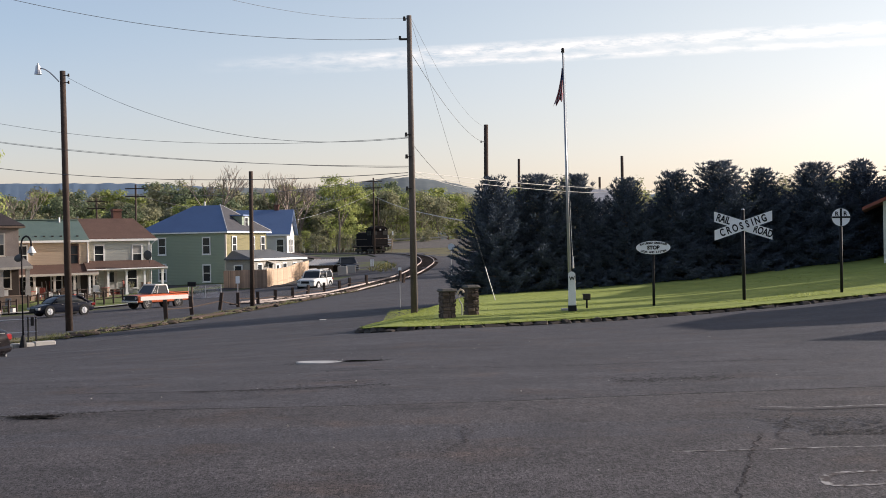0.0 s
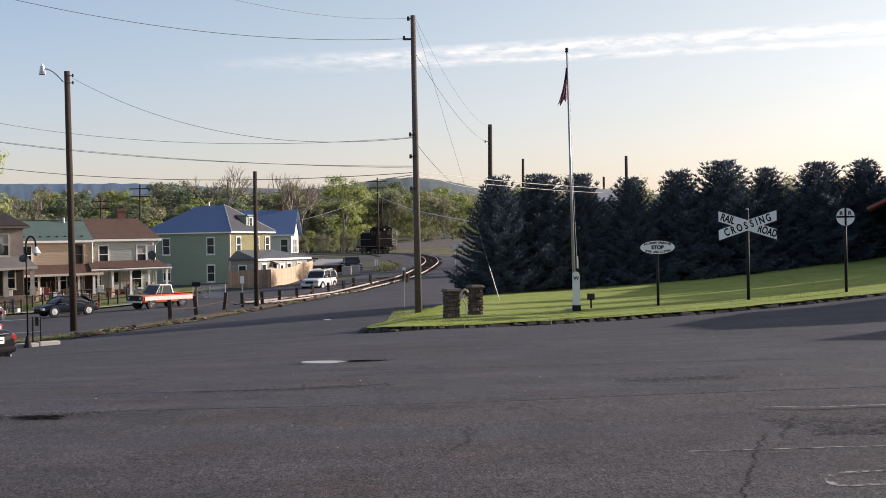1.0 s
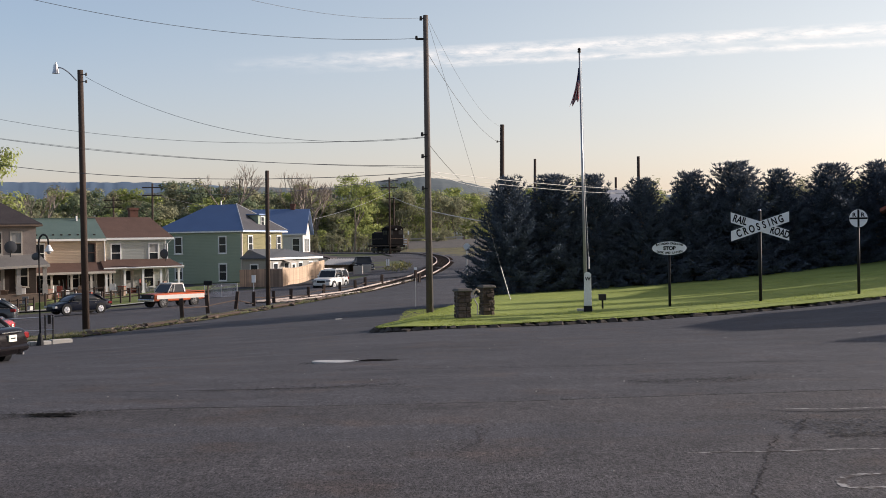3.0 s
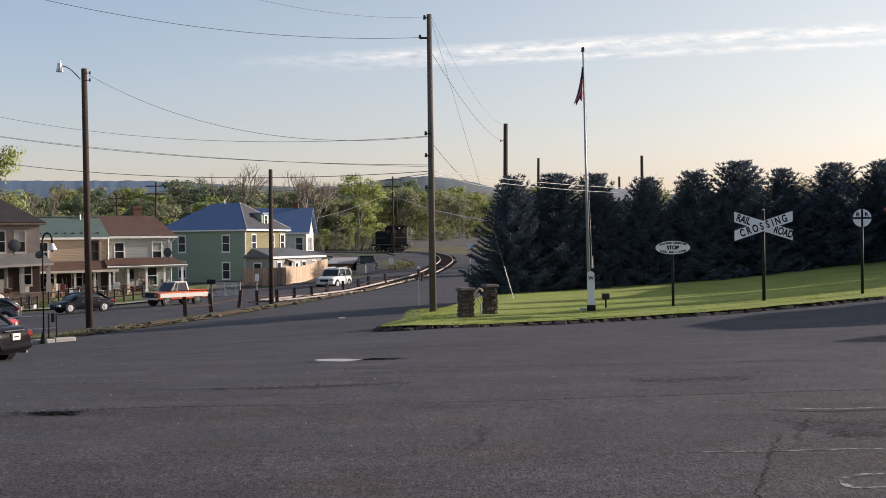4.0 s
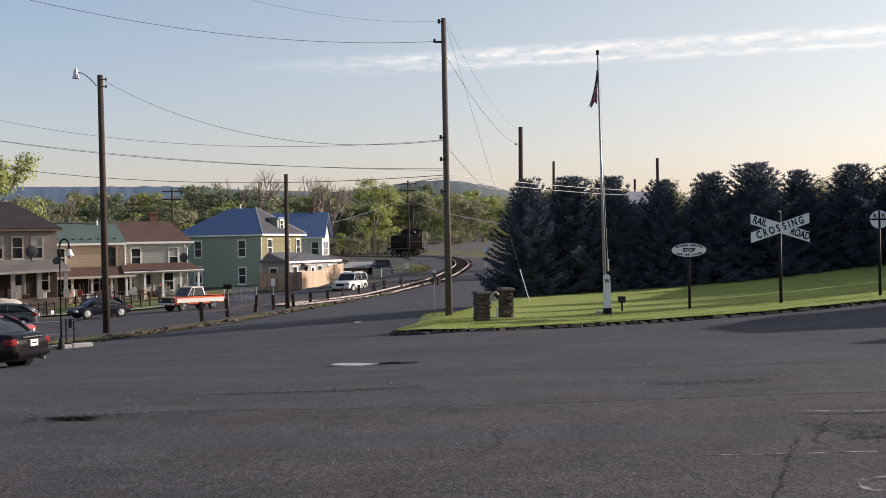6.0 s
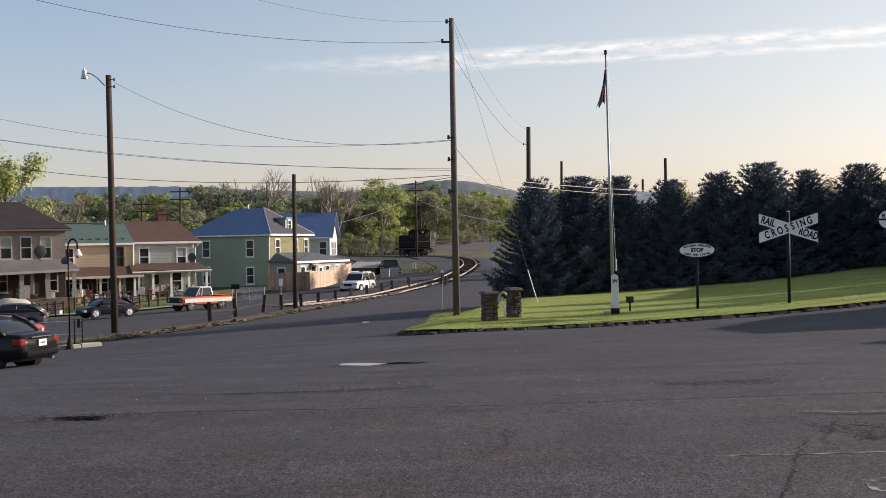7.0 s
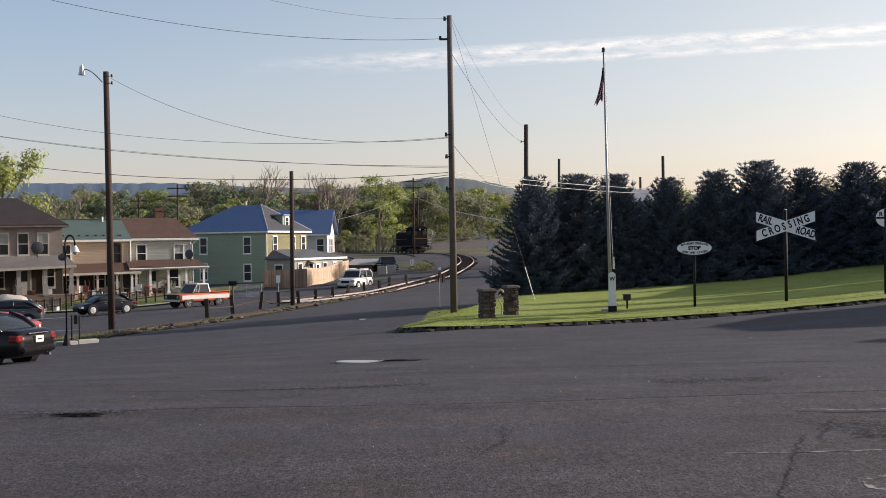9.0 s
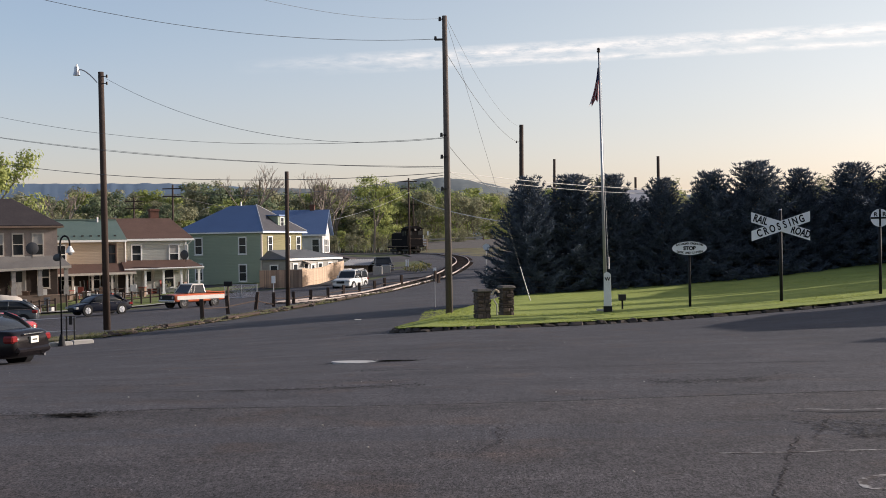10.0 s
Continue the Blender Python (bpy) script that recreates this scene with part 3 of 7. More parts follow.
s = sign_post("railroad_crossing_sign", (10.5, 41.0, -0.44), 3.02, 0.055, "white crossbuck railroad crossing sign on a black post", -8)
part("finial", tubed((0, 0, 3.02), (0, 0, 3.06), 0.06, 0.03, 12), GALV, s)
for tilt, word, yy in ((18.5, None, -0.062), (-18.5, None, -0.088)):
    m = pose(0, yy, 2.5) @ pose(0, 0, 0, 0, tilt, 0)
    bm = bmesh.new()
    # blade ends cut upright
    k = -math.tan(radians(tilt)) * 0.16
    f = bm.faces.new([bm.verts.new(v) for v in ((-0.98 - k, 0, -0.16), (0.98 - k, 0, -0.16), (0.98 + k, 0, 0.16), (-0.98 + k, 0, 0.16))])
    r = bmesh.ops.extrude_face_region(bm, geom=[f])
    bmesh.ops.translate(bm, verts=[v for v in r["geom"] if isinstance(v, bmesh.types.BMVert)], vec=(0, 0.022, 0))
    bmesh.ops.recalc_face_normals(bm, faces=bm.faces)
    blade = part("blade", bm, SIGN_WHITE, s, m=m)
    if tilt > 0:
        words("RAIL", 0.33, pose(-0.67, -0.006, 0.0) @ Matrix.Diagonal((0.70, 1, 1, 1)) @ FRONT, BLACK, blade)
        words("ROAD", 0.33, pose(0.67, -0.006, 0.0) @ Matrix.Diagonal((0.68, 1, 1, 1)) @ FRONT, BLACK, blade)
    else:
        at = -0.745
        for ch, wide in zip("CROSSING", (0.22, 0.21, 0.23, 0.2, 0.2, 0.13, 0.22, 0.23)):
            at += wide / 2
            words(ch, 0.335, pose(at - 0.075, -0.006, 0) @ Matrix.Diagonal((0.68, 1, 1, 1)) @ FRONT, BLACK, blade)
            at += wide / 2

s = sign_post("railroad_warning_disc", (13.73, 41.0, -0.14), 2.72, 0.05, "round white RR warning disc on a black post", -10)
disc = part("disc", tubed((0, -0.085, 2.42), (0, -0.06, 2.42), 0.292, n=40), SIGN_WHITE, s)
part("rim", tubed((0, -0.075, 2.42), (0, -0.055, 2.42), 0.306, n=40), BLACK, s)
part("cross_bar", boxed(-0.285, -0.091, 2.39, 0.285, -0.086, 2.45), BLACK, s)
part("cross_bar", boxed(-0.032, -0.0925, 2.135, 0.032, -0.087, 2.705), BLACK, s)
words("R", 0.19, pose(-0.135, -0.09, 2.53) @ FRONT, BLACK, s)
words("R", 0.19, pose(0.135, -0.09, 2.53) @ FRONT, BLACK, s)

s = sign_post("stop_look_listen_sign", (7.52, 41.0, -0.56), 1.85, 0.045, "white oval stop look and listen sign on a black post", -4)
bm = tubed((0, -0.03, 0), (0, 0.0, 0), 0.5, n=48)
plate = part("plate", bm, SIGN_WHITE, s, m=pose(0, -0.05, 1.95) @ Matrix.Diagonal((1.12, 1, 0.44, 1)))
bm = tubed((0, -0.012, 0), (0, 0.008, 0), 0.52, n=48)
part("rim", bm, BLACK, s, m=pose(0, -0.05, 1.95) @ Matrix.Diagonal((1.12, 1, 0.45, 1)))
words("STOP", 0.165, pose(0, -0.086, 1.945) @ FRONT, BLACK, s, bold=0.05)
for text, up in (("RAILROAD CROSSING", 1), ("LOOK AND LISTEN", -1)):
    for k, ch in enumerate(text):
        if ch != " ":
            x = (k - (len(text) - 1) / 2) / (len(text) - 1) * (0.82 if up > 0 else 0.78)
            z, lean = 0.165 * math.sqrt(1 - (x / 0.56) ** 2) - 0.012, x * 34
            words(ch, 0.088, pose(x, -0.086, 1.95 + up * z) @ pose(0, 0, 0, 0, up * lean, 0) @ Matrix.Diagonal((0.95, 1, 1, 1)) @ FRONT, BLACK, s, bold=0.05)

# whistle post: white pointed slab with a dark foot
s = thing("whistle_post", "white pointed whistle post with a black letter W", "sign", pose(4.76, 40.4, -0.59, 0, 0, -4))
bm = prism([(-0.09, 0.16), (0.09, 0.16), (0.09, 1.22), (-0.09, 1.22)], -0.125, 0.125)
for v in bm.verts:
    v.co.x *= 1.0 - 0.12 * (v.co.z - 0.16)
top = [v for v in bm.verts if v.co.z > 1.2]
for v in top:
    v.co.z -= 0.03
bmesh.ops.bevel(bm, geom=bm.edges[:], offset=0.012, segments=1, affect="EDGES")
part("slab", bm, WHITE, s)
bm = bmesh.new()
f = bm.faces.new([bm.verts.new((x, -0.088, z)) for x, z in ((-0.108, 1.185), (0.108, 1.185), (0.06, 1.235), (0, 1.255), (-0.06, 1.235))])
r = bmesh.ops.extrude_face_region(bm, geom=[f])
bmesh.ops.translate(bm, verts=[v for v in r["geom"] if isinstance(v, bmesh.types.BMVert)], vec=(0, 0.176, 0))
bmesh.ops.recalc_face_normals(bm, faces=bm.faces)
part("head", bm, WHITE, s)
part("foot", boxed(-0.135, -0.1, -0.1, 0.135, 0.1, 0.16, bevel=0.01), BLACK, s, "black-painted foot")
words("W", 0.165, pose(0, -0.096, 1.03) @ FRONT, BLACK, s)

# flagpole with a limp flag
foot, top = Vector((4.78, 41.0, -0.6)), Vector((4.66, 41.0, 7.84))
flag = thing("flagpole", "tall grey metal flagpole with a limp red, white and blue flag", "flagpole", Matrix.Translation(foot))
d = top - foot
POLE_METAL = material("flagpole_aluminium", (0.36, 0.37, 0.385), (0.25, 0.255, 0.265), 1.5, 0.4, 0.5, 20.0, 0.05)
part("shaft", tubed((0, 0, -0.1), d, 0.06, 0.024, 14), POLE_METAL, flag, smooth=True)
part("truck", tubed(d, d + Vector((0, 0, 0.05)), 0.06, n=10), IRON, flag)
bm = bmesh.new()
bmesh.ops.create_uvsphere(bm, u_segments=14, v_segments=10, radius=0.055, matrix=Matrix.Translation(d + Vector((0, 0, 0.10))))
part("ball", bm, IRON, flag, smooth=True)
part("collar", boxed(-0.3, -0.2, -0.1, 0.2, 0.2, 0.045, bevel=0.02), CONCRETE, flag, "concrete footing")
part("halyard", line_tube([d * 0.98 + Vector((0.05, -0.05, 0)), d * 0.5 + Vector((0.06, -0.09, 0)), Vector((0.09, -0.08, 1.4))], 0.006, 5), WHITE, flag)
part("cleat", boxed(0.07, -0.1, 1.35, 0.12, -0.05, 1.75, bevel=0.01), GALV, flag)


def flag_material():
    m = bpy.data.materials.new("flag_cloth")
    m.use_nodes = True
    n, l = m.node_tree.nodes, m.node_tree.links
    uv, sep = n.new("ShaderNodeUVMap"), n.new("ShaderNodeSeparateXYZ")
    l.new(uv.outputs["UV"], sep.inputs[0])

    def math_node(op, a, b):
        q = n.new("ShaderNodeMath")
        q.operation = op
        for k, val in enumerate((a, b)):
            if isinstance(val, float):
                q.inputs[k].default_value = val
            else:
                l.new(val, q.inputs[k])
        return q.outputs[0]
    stripe = math_node("GREATER_THAN", math_node("MODULO", math_node("MULTIPLY", math_node("ADD", sep.outputs["X"], math_node("MULTIPLY", sep.outputs["Y"], 0.35)), 4.5), 1.0), 0.5)
    field = math_node("MULTIPLY", math_node("LESS_THAN", sep.outputs["X"], 0.7), math_node("GREATER_THAN", sep.outputs["Y"], 0.62))
    mix, mix2 = n.new("ShaderNodeMix"), n.new("ShaderNodeMix")
    mix.data_type = mix2.data_type = "RGBA"
    mix.inputs["A"].default_value, mix.inputs["B"].default_value = (0.34, 0.035, 0.05, 1), (0.50, 0.47, 0.47, 1)
    mix2.inputs["B"].default_value = (0.03, 0.05, 0.16, 1)
    l.new(stripe, mix.inputs["Factor"])
    l.new(field, mix2.inputs["Factor"])
    l.new(mix.outputs["Result"], mix2.inputs["A"])
    l.new(mix2.outputs["Result"], n["Principled BSDF"].inputs["Base Color"])
    n["Principled BSDF"].inputs["Roughness"].default_value = 0.9
    return m


bm = bmesh.new()
uvs = bm.loops.layers.uv.new("UVMap")
grid = []
for i in range(25):
    row = []
    for j in range(31):
        q, w = j / 30, i / 24
        fold = math.sin(w * 19 + q * 2.5) * (0.02 + 0.05 * q)
        x = -(0.035 + 0.31 * q ** 1.5) * w - 0.02 + 0.02 * math.sin(w * 12 + q * 4) * q
        z = -1.28 * q * (0.80 + 0.20 * w) - 0.07 * math.sin(w * 13) * q ** 3
        row.append((bm.verts.new((x, fold, z)), w, 1 - q))
    grid.append(row)
for a, b in zip(grid, grid[1:]):
    for k in range(30):
        quad = (a[k], a[k + 1], b[k + 1], b[k])
        f = bm.faces.new([v[0] for v in quad])
        for loop, v in zip(f.loops, quad):
            loop[uvs].uv = (v[1], v[2])
part("flag", bm, flag_material(), flag, "limp red, white and blue flag", m=Matrix.Translation(d * 0.94), smooth=True)

# floodlight on a stake
s = thing("floodlight", "small dark floodlight on a stake in the lawn", "lamp", pose(5.26, 40.6, -0.44))
part("stake", tubed((0, 0, -0.1), (0, 0, 0.2), 0.03, n=8), BLACK, s)
bm = boxed(-0.12, -0.06, 0.17, 0.12, 0.10, 0.37, bevel=0.02)
part("housing", bm, IRON, s)
part("visor", boxed(-0.125, 0.08, 0.34, 0.125, 0.2, 0.365), IRON, s)

# thin marker rod by the lawn's edge
s = thing("marker_rod", "thin white marker rod by the road edge", "marker", pose(-0.93, 47.0, -0.42))
part("rod", tubed((0, 0, -0.3), (0, 0, 0.78), 0.009, n=6), GALV, s)


# ---- stone gate pillars ----
TAN_PAINT = material("tan_paint", (0.52, 0.42, 0.30), (0.36, 0.28, 0.2), 3, 0.6, 0, 20, 0.05)
def pillar(foot, seed, w, d, h, turn):
    rng = random.Random(seed)
    p = thing("stone_pillar", "squat rough-stone gate pillar with a flat cap", "pillar", pose(*foot, 0, 0, turn), "gate pillars")
    part("core", boxed(-w / 2 + 0.03, -d / 2 + 0.03, -0.15, w / 2 - 0.03, d / 2 - 0.03, h), MORTAR, p)
    z = -0.05
    while z < h - 0.02:
        hh = min(rng.uniform(0.06, 0.15), h - z)
        for axis in range(4):
            length = w if axis % 2 == 0 else d
            x = -length / 2
            while x < length / 2 - 0.02:
                ww = min(rng.uniform(0.09, 0.26), length / 2 - x)
                if length / 2 - x - ww < 0.06:
                    ww = length / 2 - x
                off = (d if axis % 2 == 0 else w) / 2
                out = rng.uniform(-0.01, 0.03)
                bm = boxed(x + 0.008, -off - out, z + 0.008, x + ww - 0.008, -off + 0.05, z + hh - 0.008, bevel=0.014)
                for v in bm.verts:
                    v.co += Vector((rng.uniform(-1, 1), rng.uniform(-1, 1), rng.uniform(-1, 1))) * 0.014
                part("stone", bm, PILLAR_STONE, p, m=pose(0, 0, 0, 0, 0, 90 * axis))
                x += ww
        z += hh
    bm = boxed(-w / 2 - 0.06, -d / 2 - 0.06, h, w / 2 + 0.06, d / 2 + 0.06, h + 0.10, bevel=0.03)
    for v in bm.verts:
        if v.co.z > h + 0.05:
            v.co.x *= 0.9
            v.co.y *= 0.9
    part("cap", bm, GRAVEL, p, "weathered grey stone cap")


pillar((0.69, 39.2, -0.71), 1, 0.41, 0.42, 0.84, 18)
pillar((1.5, 40.6, -0.66), 2, 0.37, 0.42, 0.84, 18)
s = thing("pump_pipe", "white bent pipe standing between the stone pillars", "pipe", pose(1.12, 40.1, -0.66))
part("pipe", line_tube([(0.06, 0, 0), (0.06, 0, 0.34), (0.02, 0, 0.40), (-0.03, 0, 0.5), (-0.03, 0, 0.62), (0.03, 0, 0.68)], 0.022, 8), CONCRETE, s)
part("spout", line_tube([(-0.09, -0.02, 0.66), (-0.05, 0, 0.76), (0.03, 0, 0.82), (0.1, 0, 0.78), (0.12, 0, 0.72)], 0.036, 8), TAN_PAINT, s, "tan painted spout")


# ---- houses ----
def window(parent, m, w, h, frame_mat=None, blind=False):
    bm = bmesh.new()
    t = 0.10
    xs, zs = (-w / 2 - t, -w / 2, w / 2, w / 2 + t), (-t, 0, h * 0.49, h * 0.53, h, h + 1.3 * t)
    vs = {(i, j): bm.verts.new((x, -0.07, z)) for i, x in enumerate(xs) for j, z in enumerate(zs)}
    fs = [bm.faces.new((vs[i, j], vs[i + 1, j], vs[i + 1, j + 1], vs[i, j + 1])) for i in range(3) for j in range(5) if not (i == 1 and j in (1, 3))]
    r = bmesh.ops.extrude_face_region(bm, geom=fs)
    bmesh.ops.translate(bm, verts=[v for v in r["geom"] if isinstance(v, bmesh.types.BMVert)], vec=(0, 0.09, 0))
    bmesh.ops.recalc_face_normals(bm, faces=bm.faces)
    win = part("window", bm, frame_mat or WHITE, parent, m=m)
    part("sill", boxed(-w / 2 - t - 0.04, -0.13, -t - 0.06, w / 2 + t + 0.04, 0.02, -t - 0.002), frame_mat or WHITE, win)
    part("pane", boxed(-w / 2, -0.012, 0, w / 2, 0.01, h * 0.5), GLASS, win)
    part("pane", boxed(-w / 2, -0.022, h * 0.52, w / 2, 0.01, h), BLIND if blind else GLASS, win)
    return win


def door(parent, m, w, h, mat):
    bm = boxed(-w / 2, -0.04, 0, w / 2, 0.02, h)
    box(bm, -w / 2 - 0.1, -0.07, 0, -w / 2, 0.02, h + 0.1)
    box(bm, w / 2, -0.07, 0, w / 2 + 0.1, 0.02, h + 0.1)
    box(bm, -w / 2, -0.07, h, w / 2, 0.02, h + 0.1)
    dr = part("door", bm, mat, parent, m=m)
    part("pane", boxed(-w * 0.3, -0.048, h * 0.5, w * 0.3, -0.03, h * 0.9), GLASS, dr)


def roof_solid(name, pts, faces, mat, parent, thick=0.14, label=""):
    bm = bmesh.new()
    vs = [bm.verts.new(p) for p in pts]
    fs = [bm.faces.new([vs[i] for i in f]) for f in faces]
    r = bmesh.ops.extrude_face_region(bm, geom=fs)
    bmesh.ops.translate(bm, verts=[v for v in r["geom"] if isinstance(v, bmesh.types.BMVert)], vec=(0, 0, thick))
    bmesh.ops.recalc_face_normals(bm, faces=bm.faces)
    return part(name, bm, mat, parent, label)


def hip_roof(parent, w, d, z, rise, ov, r0, r1, mat, trim=None):
    """Hipped roof over w x d; the ridge runs along x from r0 to r1."""
    a = [(-ov, -ov, z), (w + ov, -ov, z), (w + ov, d + ov, z), (-ov, d + ov, z), (r0, d / 2, z + rise), (r1, d / 2, z + rise)]
    roof_solid("roof", a, [(0, 1, 5, 4), (1, 2, 5), (2, 3, 4, 5), (3, 0, 4)], mat, parent)
    bm = bmesh.new()
    for x0, y0, x1, y1 in ((-ov, -ov - 0.06, w + ov, -ov), (-ov, d + ov, w + ov, d + ov + 0.06), (w + ov, -ov - 0.06, w + ov + 0.06, d + ov + 0.06), (-ov - 0.06, -ov - 0.06, -ov, d + ov + 0.06)):
        box(bm, x0, y0, z - 0.07, x1, y1, z + 0.06)
    part("gutter", bm, trim or WHITE, parent)
    part("soffit", boxed(-ov, -ov, z - 0.06, w + ov, d + ov, z - 0.01), trim or WHITE, parent)


def gable_roof(parent, w, d, z, rise, ov, mat, x0=None, x1=None, trim=None):
    x0, x1 = -ov if x0 is None else x0, w + ov if x1 is None else x1
    a = [(x0, -ov, z), (x1, -ov, z), (x1, d / 2, z + rise), (x0, d / 2, z + rise), (x1, d + ov, z), (x0, d + ov, z)]
    r = roof_solid("roof", a, [(0, 1, 2, 3), (3, 2, 4, 5)], mat, parent)
    part("gutter", boxed(x0, -ov - 0.12, z - 0.08, x1, -ov, z + 0.1), trim or WHITE, parent)
    return r


def porch(parent, w, depth, z_roof, z_left, z_right, posts, roof_mat, post_mat, floor_z=0.35, x0=0.0, rail=True, stout=0.09):
    """Lean-to roof before the front wall on posts, with floor and rail."""
    a = [(x0 - 0.15, -depth - 0.2, z_left), (x0 + w + 0.25, -depth - 0.2, z_right), (x0 + w - 0.3, -0.02, z_roof), (x0 + 0.1, -0.02, z_roof), (x0 + w + 0.25, -0.02, z_right), (x0 - 0.15, -0.02, z_left)]
    roof_solid("porch_roof", a, [(0, 1, 2, 3), (1, 4, 2), (0, 3, 5)], roof_mat, parent, 0.1)
    bm = bmesh.new()
    vs = [bm.verts.new(p) for p in ((x0 - 0.15, -depth - 0.24, z_left - 0.08), (x0 + w + 0.25, -depth - 0.24, z_right - 0.08), (x0 + w + 0.25, -depth - 0.24, z_right + 0.11), (x0 - 0.15, -depth - 0.24, z_left + 0.11))]
    f = bm.faces.new(vs)
    r = bmesh.ops.extrude_face_region(bm, geom=[f])
    bmesh.ops.translate(bm, verts=[v for v in r["geom"] if isinstance(v, bmesh.types.BMVert)], vec=(0, 0.1, 0))
    bmesh.ops.recalc_face_normals(bm, faces=bm.faces)
    part("fascia", bm, CREAM, parent)
    part("porch_floor", boxed(x0, -depth, -0.8, x0 + w, -0.01, floor_z), GREY_WOOD, parent)
    for k in range(posts):
        q = k / (posts - 1)
        x = x0 + 0.12 + (w - 0.24) * q
        zt = z_left + (z_right - z_left) * q - 0.05
        hw = stout
        bm = boxed(x - hw, -depth, floor_z - 0.02, x + hw, -depth + 2 * hw, zt)
        box(bm, x - hw - 0.05, -depth - 0.05, floor_z - 0.02, x + hw + 0.05, -depth + 2 * hw + 0.05, floor_z + (0.16 if hw < 0.1 else 0.75))
        box(bm, x - hw - 0.04, -depth - 0.04, zt - 0.14, x + hw + 0.04, -depth + 2 * hw + 0.04, zt - 0.02)
        part("porch_post", bm, post_mat, parent)
    if rail:
        bm = bmesh.new()
        box(bm, x0 + 0.2, -depth + 0.06, floor_z + 0.82, x0 + w - 0.2, -depth + 0.13, floor_z + 0.9)
        box(bm, x0 + 0.2, -depth + 0.06, floor_z + 0.12, x0 + w - 0.2, -depth + 0.13, floor_z + 0.18)
        n = int(w / 0.22)
        for k in range(n):
            x = x0 + 0.2 + (w - 0.4) * (k + 0.5) / n
            box(bm, x - 0.02, -depth + 0.08, floor_z + 0.15, x + 0.02, -depth + 0.11, floor_z + 0.84)
        part("railing", bm, post_mat, parent)


def dish(parent_m, label, r):
    d = thing("satellite_dish", label, "satellite dish", parent_m)
    bm = bmesh.new()
    rings = []
    for k in range(6):
        q = k / 5
        rings.append([bm.verts.new((r * q * math.cos(j * math.tau / 20), 0.13 * r * q * q - 0.1, r * q * math.sin(j * math.tau / 20) * 1.0)) for j in range(20)])
    for a, b in zip(rings[1:], rings[2:]):
        for j in range(20):
            bm.faces.new((a[j], a[(j + 1) % 20], b[(j + 1) % 20], b[j]))
    bm.faces.new(rings[1])
    r2 = bmesh.ops.extrude_face_region(bm, geom=bm.faces[:])
    bmesh.ops.translate(bm, verts=[v for v in r2["geom"] if isinstance(v, bmesh.types.BMVert)], vec=(0, 0.02, 0))
    bmesh.ops.recalc_face_normals(bm, faces=bm.faces)
    part("reflector", bm, DISH, d)
    part("arm", line_tube([(0, -0.1, -r * 0.95), (0, -r * 0.5, -r * 1.0), (0, -r * 1.0, -r * 0.5)], 0.02, 6), IRON, d)
    part("mast", line_tube([(0, 0.0, 0), (0, 0.15, -0.1), (0, 0.2, -r * 1.6)], 0.03, 6), IRON, d)


def chimney(parent, x, y, z0, z1, w):
    bm = boxed(x - w / 2, y - w / 2, z0, x + w / 2, y + w / 2, z1)
    box(bm, x - w / 2 - 0.06, y - w / 2 - 0.06, z1 - 0.22, x + w / 2 + 0.06, y + w / 2 + 0.06, z1 - 0.05)
    part("chimney", bm, BRICK, parent, "red-brown brick chimney")


# shade under the deep porches, held in a dark brown colour
PORCH_SHADE = material("porch_shade", (0.075, 0.06, 0.053), (0.035, 0.028, 0.025), 1.2, 0.9, 0, 14, 0.2)
BLIND = material("drawn_blind", (0.34, 0.33, 0.31), (0.24, 0.23, 0.22), 2, 0.3, 0, 20, 0)
STUCCO = material("grey_stucco", (0.35, 0.29, 0.255), (0.17, 0.14, 0.125), 1.1, 0.9, 0, 14.0, 0.3)
TAN = siding_material("tan_siding", (0.76, 0.61, 0.45), 0.13)
PALE = siding_material("pale_grey_siding", (0.62, 0.65, 0.60), 0.13)
SAGE = siding_material("green_siding", (0.36, 0.43, 0.335), 0.15)
CREAM_SIDING = siding_material("cream_siding", (0.40, 0.385, 0.35), 0.13)
WHITE_SIDING = siding_material("white_siding", (0.78, 0.78, 0.76), 0.13)
DARK_SHINGLE = material("dark_shingle", (0.058, 0.049, 0.05), (0.034, 0.029, 0.031), 1.0, 0.9, 0, 8.0, 0.4)
BROWN_SHINGLE = material("brown_shingle", (0.125, 0.078, 0.062), (0.075, 0.046, 0.038), 1.0, 0.9, 0, 8.0, 0.4)
GREY_SHINGLE = material("grey_shingle", (0.21, 0.195, 0.18), (0.13, 0.12, 0.11), 1.0, 0.9, 0, 8.0, 0.4)
SLATE_SHINGLE = material("blue_grey_shingle", (0.085, 0.095, 0.107), (0.055, 0.06, 0.07), 1.0, 0.85, 0, 8.0, 0.4)
GREEN_METAL = material("green_metal_roof", (0.12, 0.17, 0.145), (0.08, 0.12, 0.10), 0.6, 0.55, 0.2, 6.0, 0.1)
BLUE_METAL = material("blue_metal_roof", (0.13, 0.20, 0.35), (0.10, 0.15, 0.27), 0.5, 0.5, 0.2, 6.0, 0.1)
RED_METAL = material("red_roof", (0.25, 0.07, 0.045), (0.16, 0.045, 0.03), 0.6, 0.7, 0, 10.0, 0.2)
BRICK = material("brick_red", (0.17, 0.085, 0.065), (0.09, 0.05, 0.04), 3, 0.9, 0, 12.0, 0.4)
DISH = material("dish_grey", (0.055, 0.058, 0.065), (0.04, 0.042, 0.048), 3, 0.5, 0.2, 20.0, 0.05)
YELLOW_SIDING = siding_material("yellow_siding", (0.26, 0.235, 0.12), 0.15)
